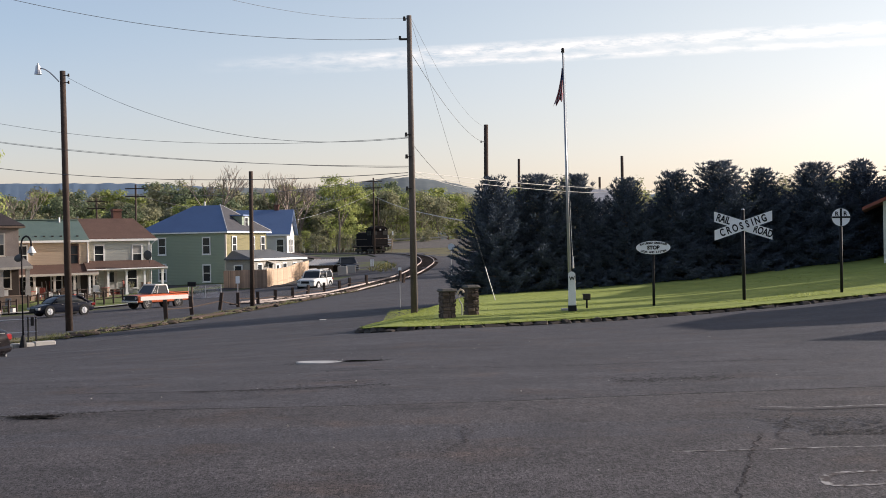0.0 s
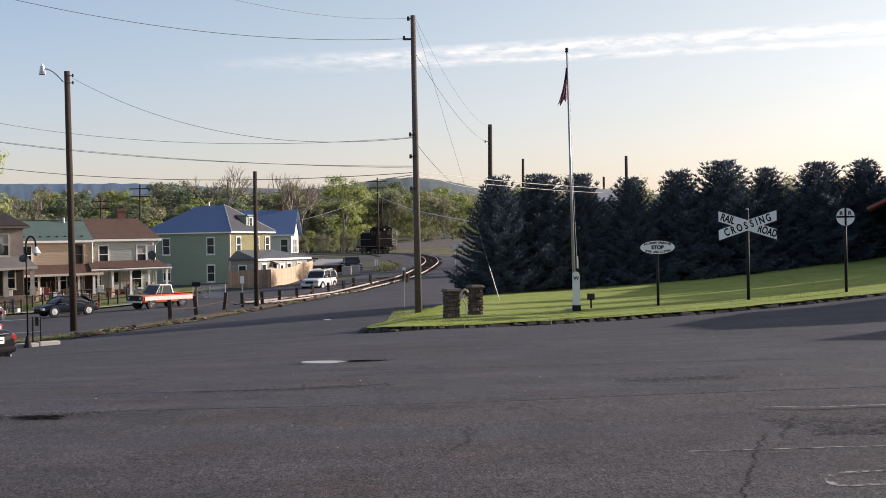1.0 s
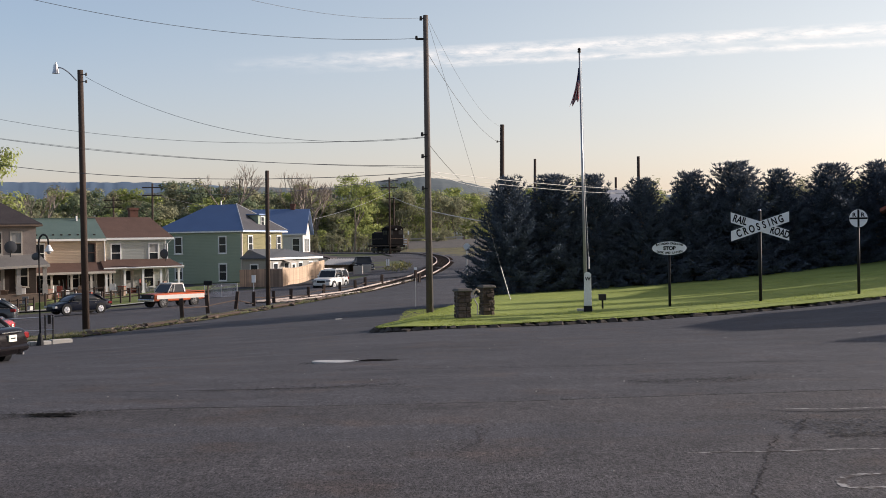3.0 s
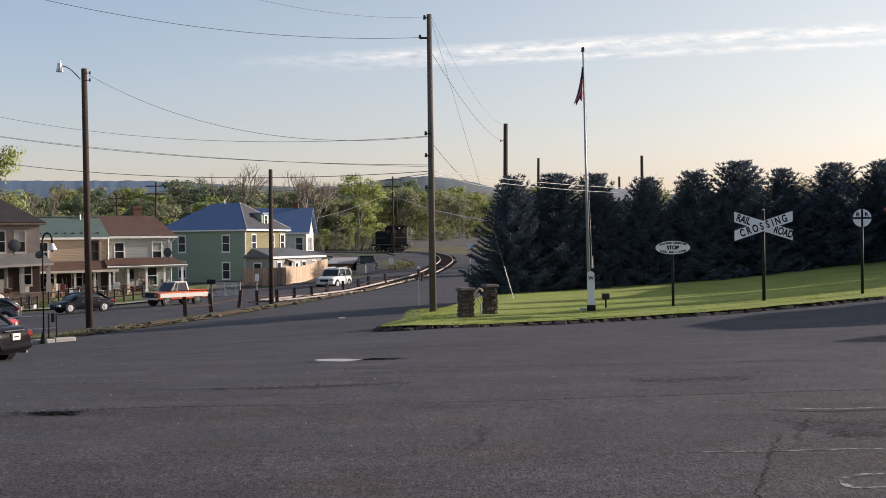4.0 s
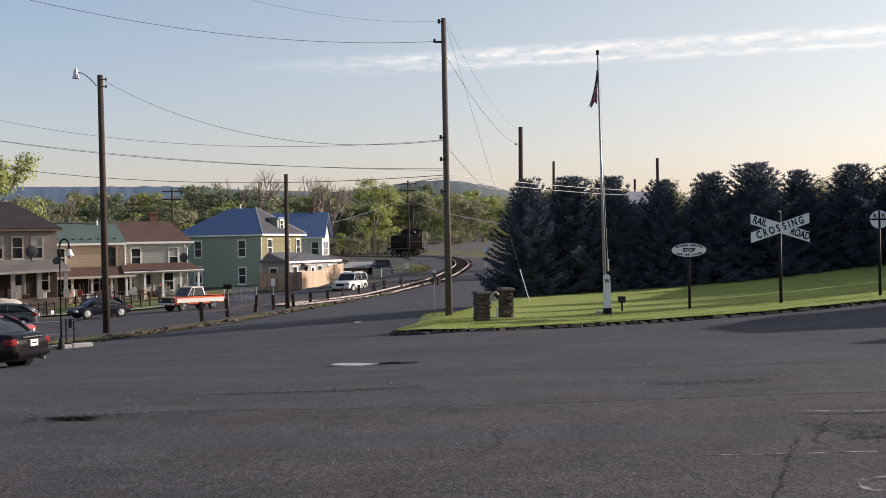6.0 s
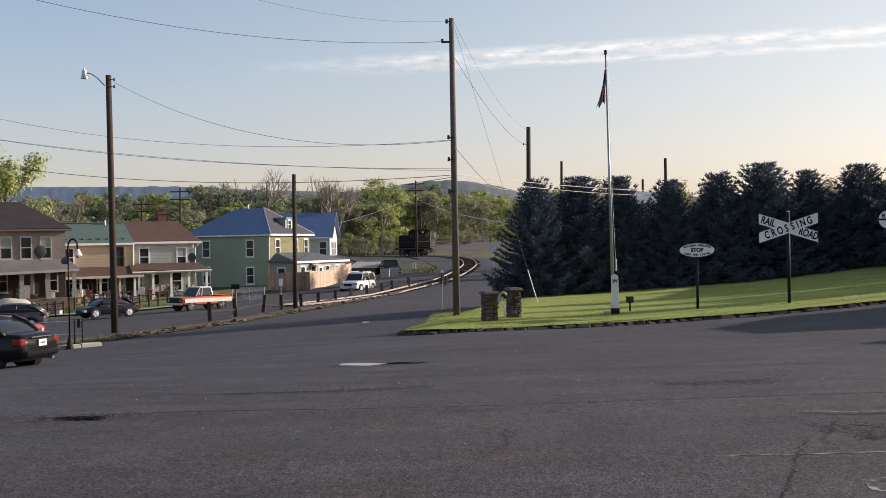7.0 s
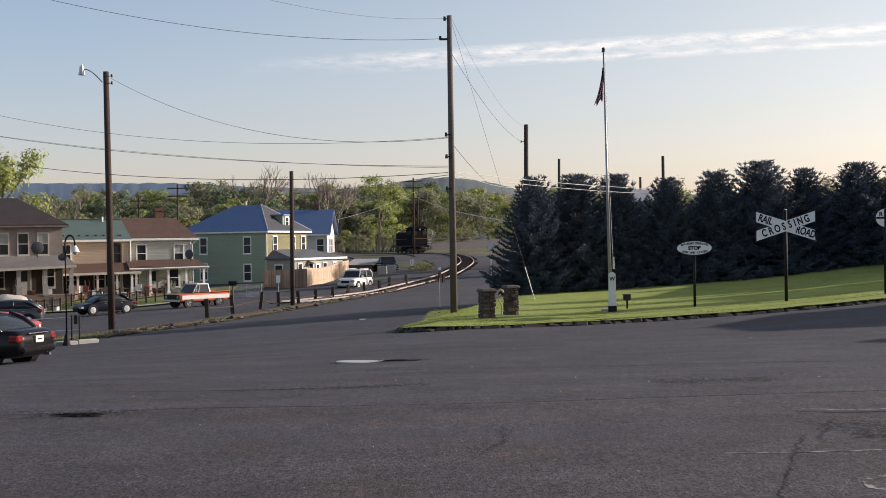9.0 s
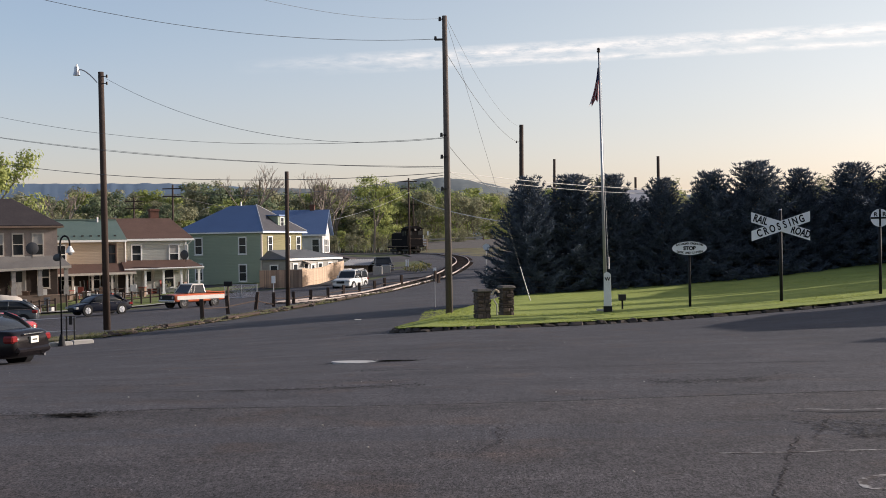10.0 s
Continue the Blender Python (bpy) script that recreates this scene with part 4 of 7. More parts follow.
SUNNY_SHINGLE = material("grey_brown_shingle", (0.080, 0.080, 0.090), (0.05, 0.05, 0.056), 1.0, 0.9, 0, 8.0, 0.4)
RIBBED = material("ribbed_sheet", (0.30, 0.30, 0.30), (0.18, 0.17, 0.17), 1.2, 0.6, 0.0, 12, 0.2)
CREAM = material("cream_paint", (0.55, 0.50, 0.43), (0.32, 0.28, 0.24), 1.5, 0.7, 0, 15.0, 0.1)
WORN_POST = material("worn_post_paint", (0.40, 0.365, 0.33), (0.17, 0.15, 0.135), 3.0, 0.85, 0, 15.0, 0.3, 0.9)
DOOR_PAINT = material("door_paint", (0.55, 0.52, 0.48), (0.42, 0.40, 0.36), 2, 0.6, 0, 15.0, 0.05)

# grey stuccoed house with hipped dark roof
h = thing("house", "two-storey grey stuccoed house with a dark hipped roof and sagging porch", "house", pose(-40.91, 95.5, -2.21, 0, 0, 24))
part("wall", boxed(0, 0, -1.2, 9.7, 8, 5.75), STUCCO, h)
hip_roof(h, 9.7, 8, 5.75, 2.25, 0.42, 4.0, 6.6, DARK_SHINGLE, GREY_WOOD)
for x in (0.9, 2.2, 3.65, 5.2, 6.7, 8.2):
    window(h, pose(x, 0, 3.55), 0.72, 1.6, CREAM, blind=x in (2.2, 5.2, 8.2))
for x in (1.6, 4.8, 8.6):
    window(h, pose(x, 0, 0.95), 0.8, 1.55, CREAM)
door(h, pose(6.7, 0, 0.35), 0.95, 2.1, DOOR_PAINT)
# thin dark sheet on the wall paints the porch's shade
part("porch_shade_panel", boxed(0.05, -0.012, 0.3, 9.65, -0.002, 2.5), PORCH_SHADE, h, "dark brown panel that paints the shade under the porch")
porch(h, 10.0, 2.3, 3.35, 2.2, 2.55, 6, GREY_SHINGLE, WORN_POST, x0=0.2, rail=False, stout=0.15)
dish(pose(-32.28, 94.2, 1.82, 0, 0, 25), "large dark satellite dish standing on the porch roof", 0.47)
dish(pose(-30.13, 93.5, 1.11, 0, -8, -25) @ Matrix.Diagonal((1.05, 1, 0.66, 1)), "dark oval satellite dish at the porch corner", 0.42)

# tan half with the green metal roof
h = thing("row_house", "tan-sided half of a double house with a green metal roof", "house", pose(-34.15, 103.0, -2.49, 0, 0, 28), "double house")
part("wall", boxed(0, 0, -1.2, 6.6, 7.5, 4.85), TAN, h)
gable_roof(h, 6.6, 7.5, 4.85, 1.75, 0.35, GREEN_METAL, x0=-0.3, x1=6.59)
part("ridge_cap", boxed(-0.3, 3.6, 6.74, 6.59, 3.9, 6.80), GREEN_METAL, h)
for k in range(9):
    x = 0.3 + 0.68 * k
    part("snow_guard", boxed(x - 0.09, 0.25, 5.22, x + 0.09, 0.4, 5.36), IRON, h)
for x in (1.15, 5.3):
    window(h, pose(x, 0, 3.0), 0.75, 1.5, BROWN_SHINGLE if x > 3 else WHITE)
window(h, pose(3.9, 0, 0.9), 0.8, 1.4)
door(h, pose(5.3, 0, 0.35), 0.9, 2.05, DOOR_PAINT)
window(h, pose(1.6, 0, 0.9), 0.8, 1.4)
# the porch's shade again, laid as a dark sheet on the tan wall
part("porch_shade_panel", boxed(0.05, -0.012, 0.3, 6.55, -0.002, 2.5), PORCH_SHADE, h, "dark brown panel that paints the shade under the porch")
porch(h, 6.6, 2.2, 2.85, 2.08, 2.14, 5, BROWN_SHINGLE, CREAM, rail=False)
part("downpipe", tubed((6.5, -0.06, 0.2), (6.5, -0.06, 4.8), 0.05, n=8), WHITE, h)
part("vent", tubed((4.9, 3.3, 6.5), (4.9, 3.3, 6.95), 0.09, n=8), GALV, h)

# pale half with the brown shingle roof
h = thing("row_house", "pale grey-sided half of a double house with a brown shingle roof", "house", pose(-29.12, 106.1, -2.52, 0, 0, 28), "double house")
part("wall", boxed(0, 0, -1.2, 6.0, 7.5, 4.95), PALE, h)
a = [(0.0, -0.35, 4.95), (6.55, -0.35, 4.95), (5.6, 3.75, 6.75), (0.0, 3.75, 6.75), (6.55, 7.85, 4.95), (0.0, 7.85, 4.95)]
roof_solid("roof", a, [(0, 1, 2, 3), (3, 2, 4, 5), (1, 4, 2)], BROWN_SHINGLE, h)
part("gutter", boxed(0.0, -0.47, 4.86, 6.6, -0.35, 5.04), WHITE, h)
part("soffit", boxed(0.0, -0.35, 4.88, 6.55, 0, 4.94), WHITE, h)
for x in (1.65, 4.9):
    window(h, pose(x, 0, 3.0), 0.72, 1.45, blind=x > 3)
window(h, pose(4.4, 0, 0.85), 0.85, 1.5)
door(h, pose(2.6, 0, 0.35), 0.9, 2.05, DOOR_PAINT)
window(h, pose(1.0, 0, 0.9), 0.75, 1.4)
porch(h, 6.4, 2.2, 3.1, 2.42, 2.48, 5, BROWN_SHINGLE, WHITE, rail=False, x0=0.2)
part("porch_gutter", tubed((0.05, -2.48, 2.46), (6.85, -2.48, 2.54), 0.06, n=8), WHITE, h)
part("downpipe", line_tube([(0.1, -0.4, 4.85), (0.1, -0.1, 4.5), (0.1, -0.1, 0.3)], 0.05, 8), WHITE, h)
part("downpipe", line_tube([(6.4, -0.42, 4.85), (6.1, -0.08, 4.5), (6.1, -0.08, 0.3)], 0.045, 8), WHITE, h)
chimney(h, 4.3, 4.4, 6.0, 7.75, 0.75)
part("corner_board", boxed(5.88, -0.03, -0.5, 6.03, 0.1, 4.9), WHITE, h)
dish(pose(-23.33, 106.0, 1.1, 0, 0, -20), "grey satellite dish on the corner of the porch", 0.4)

# green house with hipped blue roof
GH = pose(-28.28, 128.3, -2.11, 0, 0, -20) @ pose(-0.7, 0, 0)
h = thing("house", "two-storey green-sided house with a hipped blue metal roof", "house", GH)
L, W, H = 9.7, 8.8, 5.25
part("wall", boxed(0, 0, -1.2, L, W, H), SAGE, h)
hip_roof(h, L, W, H, 2.75, 0.4, 3.6, 6.7, BLUE_METAL)
roof_solid("end_slope", [(L + 0.42, -0.36, H + 0.15), (L + 0.42, W + 0.36, H + 0.15), (6.75, W / 2, H + 2.90)], [(0, 1, 2)], SUNNY_SHINGLE, h, 0.05, "grey-brown shingled end slope")
for y in (-0.4, W + 0.4):
    part("hip_cap", tubed((L + 0.42, y, H + 0.20), (6.7, W / 2, H + 2.95), 0.06, n=6), GALV, h)
part("end_siding", boxed(L + 0.003, 0.0, -1.2, L + 0.035, W, H - 0.08), YELLOW_SIDING, h, "yellow clapboards of the sunlit end wall")
for x, z in ((2.45, 3.15), (7.55, 3.15), (2.45, 0.5), (7.55, 0.4)):
    window(h, pose(x, 0, z), 0.75, 1.55, blind=z < 1 and x < 3)
for y in (1.7, 5.6, 7.9):
    window(h, pose(L + 0.035, y, 3.2, 0, 0, 90), 0.8, 1.55)
part("corner_board", boxed(L - 0.12, -0.03, 0, L + 0.06, 0.12, H - 0.1), CREAM, h)
# dormer on the sunlit slope
bm = boxed(L - 2.6, 4.0, H + 0.2, L - 0.25, 5.7, H + 1.7)
part("dormer", bm, SAGE, h)
part("dormer_roof", boxed(L - 2.9, 3.8, H + 1.70, L - 0.0, 5.9, H + 1.83), BLUE_METAL, h)
window(h, pose(L - 0.25, 4.85, H + 0.65, 0, 0, 90), 0.6, 0.85)
part("vent", tubed((4.9, 4.4, H + 2.6), (4.9, 4.4, H + 3.3), 0.09, n=8), GALV, h)
# enclosed porch along the sunlit front
a = [(L, -0.4, 2.45), (L + 3.2, -0.4, 2.45), (L + 3.2, W + 3.2, 2.45), (L, W + 3.2, 2.45), (L + 0.02, 1.4, 3.35), (L + 0.02, W + 0.6, 3.35)]
roof_solid("porch_roof", a, [(0, 1, 4), (1, 2, 5, 4), (2, 3, 5)], SLATE_SHINGLE, h, 0.1)
part("porch_gutter", boxed(L + 3.2, -0.4, 2.36, L + 3.28, W + 3.2, 2.56), WHITE, h)
part("porch_wall", boxed(L + 0.01, 0, -1.2, L + 2.9, W + 2.8, 2.44), CREAM_SIDING, h)
window(h, pose(L + 1.4, 0, 0.75), 0.75, 1.1)
for y in (1.6, 4.0, 7.2, 9.6):
    window(h, pose(L + 2.9, y, 0.8, 0, 0, 90), 0.85, 1.15)
door(h, pose(L + 2.9, 5.6, 0.0, 0, 0, 90), 0.9, 2.0, WHITE)
bm = prism([(3.2, 1.98), (4.9, 1.98), (4.9, 2.03), (3.2, 2.03)], L + 2.9, L + 3.8)
for v in bm.verts:
    v.co.z += 0.28 * (L + 3.8 - v.co.x) / 0.9 + 0.10 * math.sin(math.pi * (v.co.y - 3.2) / 1.7)
part("awning", bm, CREAM, h)
# solid dark box paints the shade inside the porch's open end
part("doorway_shade", boxed(L + 2.95, 10.2, -0.6, L + 3.1, 11.3, 1.9), PORCH_SHADE, h, "dark panel that paints the shaded doorway of the porch end")

# white house with blue gabled roof behind it
h = thing("house", "white-sided house with a blue metal gable roof", "house", pose(-21.95, 146.0, -2.28, 0, 0, -1))
part("wall", boxed(0, 0, -1.2, 6.0, 7.0, 5.3), WHITE_SIDING, h)
bm = prism([(0, 5.3), (7.0, 5.3), (3.5, 8.0)], 5.8, 6.0)
part("gable", bm, WHITE_SIDING, h)
gable_roof(h, 6.0, 7.0, 5.2, 2.95, 0.45, BLUE_METAL)
for y in (2.0, 3.5, 5.0):
    window(h, pose(6.0, y, 3.2, 0, 0, 90), 0.75, 1.5)
window(h, pose(5.2, 0, 3.2), 0.75, 1.5)
a = [(6.0, -0.6, 2.5), (9.2, -0.6, 2.3), (9.2, 7.4, 2.3), (6.0, 7.4, 2.5), (6.0, -0.6, 3.0), (6.0, 7.4, 3.0)]
roof_solid("porch_roof", a, [(4, 1, 2, 5)], DARK_SHINGLE, h, 0.14)
for y in (-0.3, 3.2, 7.0):
    part("porch_post", boxed(8.8, y, -1, 8.98, y + 0.18, 2.32), WHITE, h)
chimney(h, 4.4, 3.6, 7.6, 8.9, 0.5)

# small building with a red roof at the lawn's far corner
h = thing("station_building", "white-walled small building with a red overhanging gable roof", "building", pose(19.94, 54.0, 0.42, 0, 0, -20.5))
part("wall", boxed(0, 0, -0.6, 8.0, 7.0, 2.7), WHITE_SIDING, h)
bm = bmesh.new()
f = bm.faces.new([bm.verts.new(v) for v in ((0, 0, 2.7), (8, 0, 2.7), (4, 0, 4.5))])
r = bmesh.ops.extrude_face_region(bm, geom=[f])
bmesh.ops.translate(bm, verts=[v for v in r["geom"] if isinstance(v, bmesh.types.BMVert)], vec=(0, 7, 0))
bmesh.ops.recalc_face_normals(bm, faces=bm.faces)
part("gable", bm, WHITE_SIDING, h)
a = [(-0.85, -0.5, 2.33), (4, -0.5, 4.52), (4, 7.5, 4.52), (-0.85, 7.5, 2.33), (8.85, -0.5, 2.33), (8.85, 7.5, 2.33)]
roof_solid("roof", a, [(0, 1, 2, 3), (1, 4, 5, 2)], RED_METAL, h, 0.14)


# ---- vehicles ----
def paint(name, base, metal=0.0):
    m = material(name, base, tuple(c * 0.85 for c in base), 2, 0.25, metal, 30, 0, 0.4)
    m.node_tree.nodes["Principled BSDF"].inputs["Coat Weight"].default_value = 0.12
    m.node_tree.nodes["Principled BSDF"].inputs["Specular IOR Level"].default_value = 0.16
    m.node_tree.nodes["Principled BSDF"].inputs["Coat Roughness"].default_value = 0.04
    return m


CAR_GLASS = material("car_glass", (0.03, 0.035, 0.04), (0.02, 0.022, 0.025), 0.6, 0.04, 0, 4.0, 0)
CAR_GLASS.node_tree.nodes["Principled BSDF"].inputs["Specular IOR Level"].default_value = 0.4
CHROME = material("chrome_trim", (0.62, 0.62, 0.63), (0.5, 0.5, 0.5), 5, 0.2, 0.9, 30, 0)
RIM = material("silver_rim", (0.72, 0.72, 0.73), (0.55, 0.55, 0.56), 6, 0.35, 0.3, 30, 0)
HEADLIGHT = material("headlamp_glass", (0.42, 0.42, 0.41), (0.28, 0.28, 0.28), 5, 0.15, 0, 30, 0)
PLATE = material("plate_white", (0.72, 0.70, 0.60), (0.6, 0.58, 0.5), 8, 0.5, 0, 30, 0)


def loft(sections):
    """Closed rings of the same count, skinned along x."""
    bm = bmesh.new()
    rings = [[bm.verts.new(p) for p in s] for s in sections]
    n = len(rings[0])
    for a, b in zip(rings, rings[1:]):
        for k in range(n):
            bm.faces.new((a[k], a[(k + 1) % n], b[(k + 1) % n], b[k]))
    bm.faces.new(rings[0])
    bm.faces.new(rings[-1])
    bmesh.ops.recalc_face_normals(bm, faces=bm.faces)
    return bm


def rounded_mesh(ob):
    mod = ob.modifiers.new("round", "SUBSURF")
    mod.levels = mod.render_levels = 2
    return ob


def wheel(parent, x, y, r, w, rim_mat):
    side = -1 if y < 0 else 1
    wh = part("wheel", tubed((x, y - w / 2, r), (x, y + w / 2, r), r * 0.5, n=16), BLACK, parent)
    bm = bmesh.new()
    tube(bm, (x, y - w / 2, r), (x, y + w / 2, r), r, r, 24)
    bmesh.ops.bevel(bm, geom=[e for e in bm.edges if abs(e.verts[0].co.y - e.verts[1].co.y) < 1e-4 and e.calc_face_angle(0) > 1], offset=0.03, segments=2, affect="EDGES")
    part("tyre", bm, RUBBER, wh)
    bm = bmesh.new()
    y1 = y + side * (w / 2 + 0.004)
    tube(bm, (x, y1 - side * 0.03, r), (x, y1, r), r * 0.72, r * 0.68, 20)
    for k in range(5):
        a = k * math.tau / 5
        tube(bm, (x, y1 + side * 0.01, r), (x + math.cos(a) * r * 0.66, y1 + side * 0.004, r + math.sin(a) * r * 0.66), 0.035, 0.03, 5)
    tube(bm, (x, y1, r), (x, y1 + side * 0.03, r), 0.06, 0.05, 10)
    part("rim", bm, rim_mat, wh)


def car(name, label, m, colour, length, width, belt, roof, profile, cabin, wheels, r, rim):
    """profile: (x, low, high, half width) of the lower body; cabin: (x at belt, x at roof) front and rear, tops."""
    c = thing(name, label, "car", m)
    rings = []
    for x, lo, hi, hw in profile:
        mid = lo + (hi - lo) * 0.55
        rings.append([(x, -hw * 0.90, lo), (x, -hw, lo + 0.12), (x, -hw, mid), (x, -hw * 0.93, hi - 0.03), (x, -hw * 0.80, hi), (x, hw * 0.80, hi), (x, hw * 0.93, hi - 0.03), (x, hw, mid), (x, hw, lo + 0.12), (x, hw * 0.90, lo)])
    rounded_mesh(part("body", loft(rings), colour, c, smooth=True))
    (f0, f1), (b0, b1) = cabin
    hw0, hw1 = width / 2 * 0.90, width / 2 * 0.71
    rings = []
    for x, up, tuck in ((f0, 0.0, 0.86), (f0 + (f1 - f0) * 0.5, 0.56, 0.97), (f1, 0.94, 1.0), ((f1 + b1) / 2, 1.0, 1.02), (b1, 0.94, 1.0), (b1 + (b0 - b1) * 0.5, 0.58, 0.95), (b0, 0.0, 0.84)):
        zt = belt + 0.005 + (roof - 0.055 - belt) * up
        wb, wt = hw0 * (0.9 + 0.1 * min(1, up * 2)) * min(1, tuck + 0.03), (hw0 + (hw1 - hw0) * up) * tuck * 0.99
        rings.append([(x, -wb, belt - 0.06), (x, -wt, zt - 0.02), (x, -wt * 0.86, zt), (x, wt * 0.86, zt), (x, wt, zt - 0.02), (x, wb, belt - 0.06)])
    part("glasshouse", loft(rings), CAR_GLASS, c, "dark tinted glass", smooth=True)
    rings = []
    for k in range(7):
        u = k / 6
        x, zt = f1 - 0.07 + (b1 - f1 + 0.14) * u, roof - 0.07 * (2 * u - 1) ** 2
        w = hw1 * (1.02 - 0.03 * (2 * u - 1) ** 2)
        rings.append([(x, -w - 0.012, zt - 0.085), (x, -w * 0.93, zt - 0.03), (x, -w * 0.5, zt), (x, w * 0.5, zt), (x, w * 0.93, zt - 0.03), (x, w + 0.012, zt - 0.085), (x, w * 0.9, zt - 0.09), (x, -w * 0.9, zt - 0.09)])
    part("roof", loft(rings), colour, c, smooth=True)
    for s in (-1, 1):
        for (x0, x1), ww in (((f0, f1), 0.04), ((b0, b1), 0.075), (((f0 + b0) / 2 + 0.1, (f1 + b1) / 2 + 0.1), 0.035)):
            part("pillar", line_tube([(x0, s * hw0 * 0.94, belt - 0.05), (x0 + (x1 - x0) * 0.55, s * (hw0 + hw1) / 2 * 1.03, (belt + roof) / 2 + 0.01), (x1, s * hw1 * 1.01, roof - 0.08)], ww, 6), colour, c, smooth=True)
        part("window_trim", line_tube([(f0 + 0.1, s * hw0 * 0.985, belt - 0.035), ((f0 + b0) / 2, s * (hw0 + 0.012), belt - 0.02), (b0 - 0.2, s * hw0 * 0.985, belt - 0.01)], 0.014, 5), CHROME, c)
        for x in (f0 + 0.35, (f0 + b0) / 2 + 0.12):
            part("door_seam", boxed(x, s * width / 2 * 0.994 - 0.004, 0.34, x + 0.012, s * width / 2 * 0.994 + 0.004, belt - 0.16), BLACK, c)
        part("side_skirt", boxed(wheels[0] + r + 0.1, s * width / 2 * 0.955 - 0.02, 0.17, wheels[1] - r - 0.1, s * width / 2 * 0.955 + 0.02, 0.26, bevel=0.01), BLACK, c)
    for x in wheels:
        for s in (-1, 1):
            wheel(c, x, s * (width / 2 - 0.10), r, 0.2, rim)
            part("wheel_arch", tubed((x, s * (width / 2 - 0.28), r + 0.02), (x, s * (width / 2 + 0.002), r + 0.02), r + 0.07, n=20), BLACK, c)
    x_front, x_back = profile[0][0], profile[-1][0]
    zf, zb = profile[1][2], profile[-2][2]
    for s in (-1, 1):
        part("headlight", boxed(x_front - 0.02, s * width * 0.36 - 0.2, zf - 0.26, x_front + 0.2, s * width * 0.36 + 0.2, zf - 0.10, bevel=0.02), HEADLIGHT, c)
        part("tail_light", boxed(x_back - 0.34, s * width * 0.395 - 0.15, zb - 0.27, x_back - 0.035, s * width * 0.395 + 0.115, zb - 0.09, bevel=0.04), RED_GLASS, c)
        part("mirror", boxed(f0 + 0.30, s * (width / 2 + 0.02) - 0.09, belt, f0 + 0.42, s * (width / 2 + 0.02) + 0.09, belt + 0.14, bevel=0.03), colour, c)
        for x in (f0 + 0.75, (f0 + b0) / 2 + 0.55):
            part("door_handle", boxed(x, s * (width / 2 - 0.01) - 0.02, belt - 0.16, x + 0.18, s * (width / 2 - 0.01) + 0.02, belt - 0.12), CHROME, c)
    part("grille", boxed(x_front - 0.025, -width * 0.2, zf - 0.36, x_front + 0.05, width * 0.2, zf - 0.16), BLACK, c)
    part("number_plate", boxed(x_back - 0.02, -0.16, zb - 0.3, x_back + 0.03, 0.16, zb - 0.13), PLATE, c)
    bm = boxed(x_back + 0.03, -0.10, zb - 0.232, x_back + 0.034, 0.10, zb - 0.198)
    part("plate_bar", bm, BLACK, c)
    return c


SEDAN = [(0.0, 0.30, 0.62, 0.66), (0.12, 0.22, 0.72, 0.80), (0.9, 0.18, 0.86, 0.90), (1.35, 0.18, 0.93, 0.91), (2.4, 0.18, 0.94, 0.915), (3.7, 0.18, 0.98, 0.91), (4.5, 0.22, 0.99, 0.86), (4.72, 0.28, 0.93, 0.78), (4.8, 0.34, 0.7, 0.7)]
HATCH = [(0.0, 0.30, 0.62, 0.66), (0.12, 0.22, 0.72, 0.80), (0.8, 0.18, 0.88, 0.87), (1.2, 0.18, 0.95, 0.88), (2.4, 0.18, 0.97, 0.88), (3.5, 0.18, 1.0, 0.87), (4.1, 0.22, 1.0, 0.84), (4.25, 0.30, 0.9, 0.76)]
NAVY = paint("dark_navy_paint", (0.008, 0.010, 0.018), 0.0)
BLACK_PAINT = paint("black_car_paint", (0.010, 0.008, 0.009), 0.0)
GREY_PAINT = paint("grey_car_paint", (0.10, 0.11, 0.12), 0.5)
WHITE_CAR = paint("white_car_paint", (0.72, 0.71, 0.68))
RED_CAR = paint("red_car_paint", (0.42, 0.03, 0.03))
ORANGE = paint("orange_truck_paint", (0.50, 0.125, 0.06))
CREAM_CAR = paint("cream_truck_paint", (0.66, 0.62, 0.57))

# x of a car runs from its nose to its tail
car("sedan", "dark navy sedan with silver wheels parked at the kerb", pose(-24.26, 80.5, -2.57, 0, 0, 0) @ pose(-0.95, 0.2, -0.03, 0, 0, 43) @ Matrix.Diagonal((0.84, 0.9, 0.90, 1)), NAVY, 4.8, 1.84, 0.94, 1.47, SEDAN, ((1.15, 1.95), (4.30, 3.35)), (0.95, 3.8), 0.34, RIM)
c = car("sedan", "black sedan parked at the lot's edge, tail outward", pose(-11.94, 34.0, -1.39, 0, 0, 0) @ pose(-3.75, -0.35, 0.03, 0, 0, -16), BLACK_PAINT, 4.8, 1.80, 0.94, 1.42, SEDAN, ((1.15, 1.95), (4.22, 3.45)), (0.95, 3.8), 0.33, RIM)
part("chrome_strip", boxed(4.74, -0.42, 0.86, 4.80, 0.42, 0.885), CHROME, c)
part("rear_bumper", boxed(4.66, -0.72, 0.36, 4.84, 0.72, 0.54, bevel=0.06), BLACK_PAINT, c)
part("exhaust_tip", tubed((4.6, 0.45, 0.29), (4.82, 0.45, 0.29), 0.04, n=10), CHROME, c)
car("hatchback", "dark grey hatchback parked beyond the lot's edge", pose(-23.95, 70.0, -2.56, 0, 0, 0) @ pose(-3.9, -0.8, 0.0, 0, 0, 14), GREY_PAINT, 4.25, 1.76, 0.96, 1.46, HATCH, ((1.0, 1.8), (4.1, 3.3)), (0.85, 3.45), 0.31, RIM)
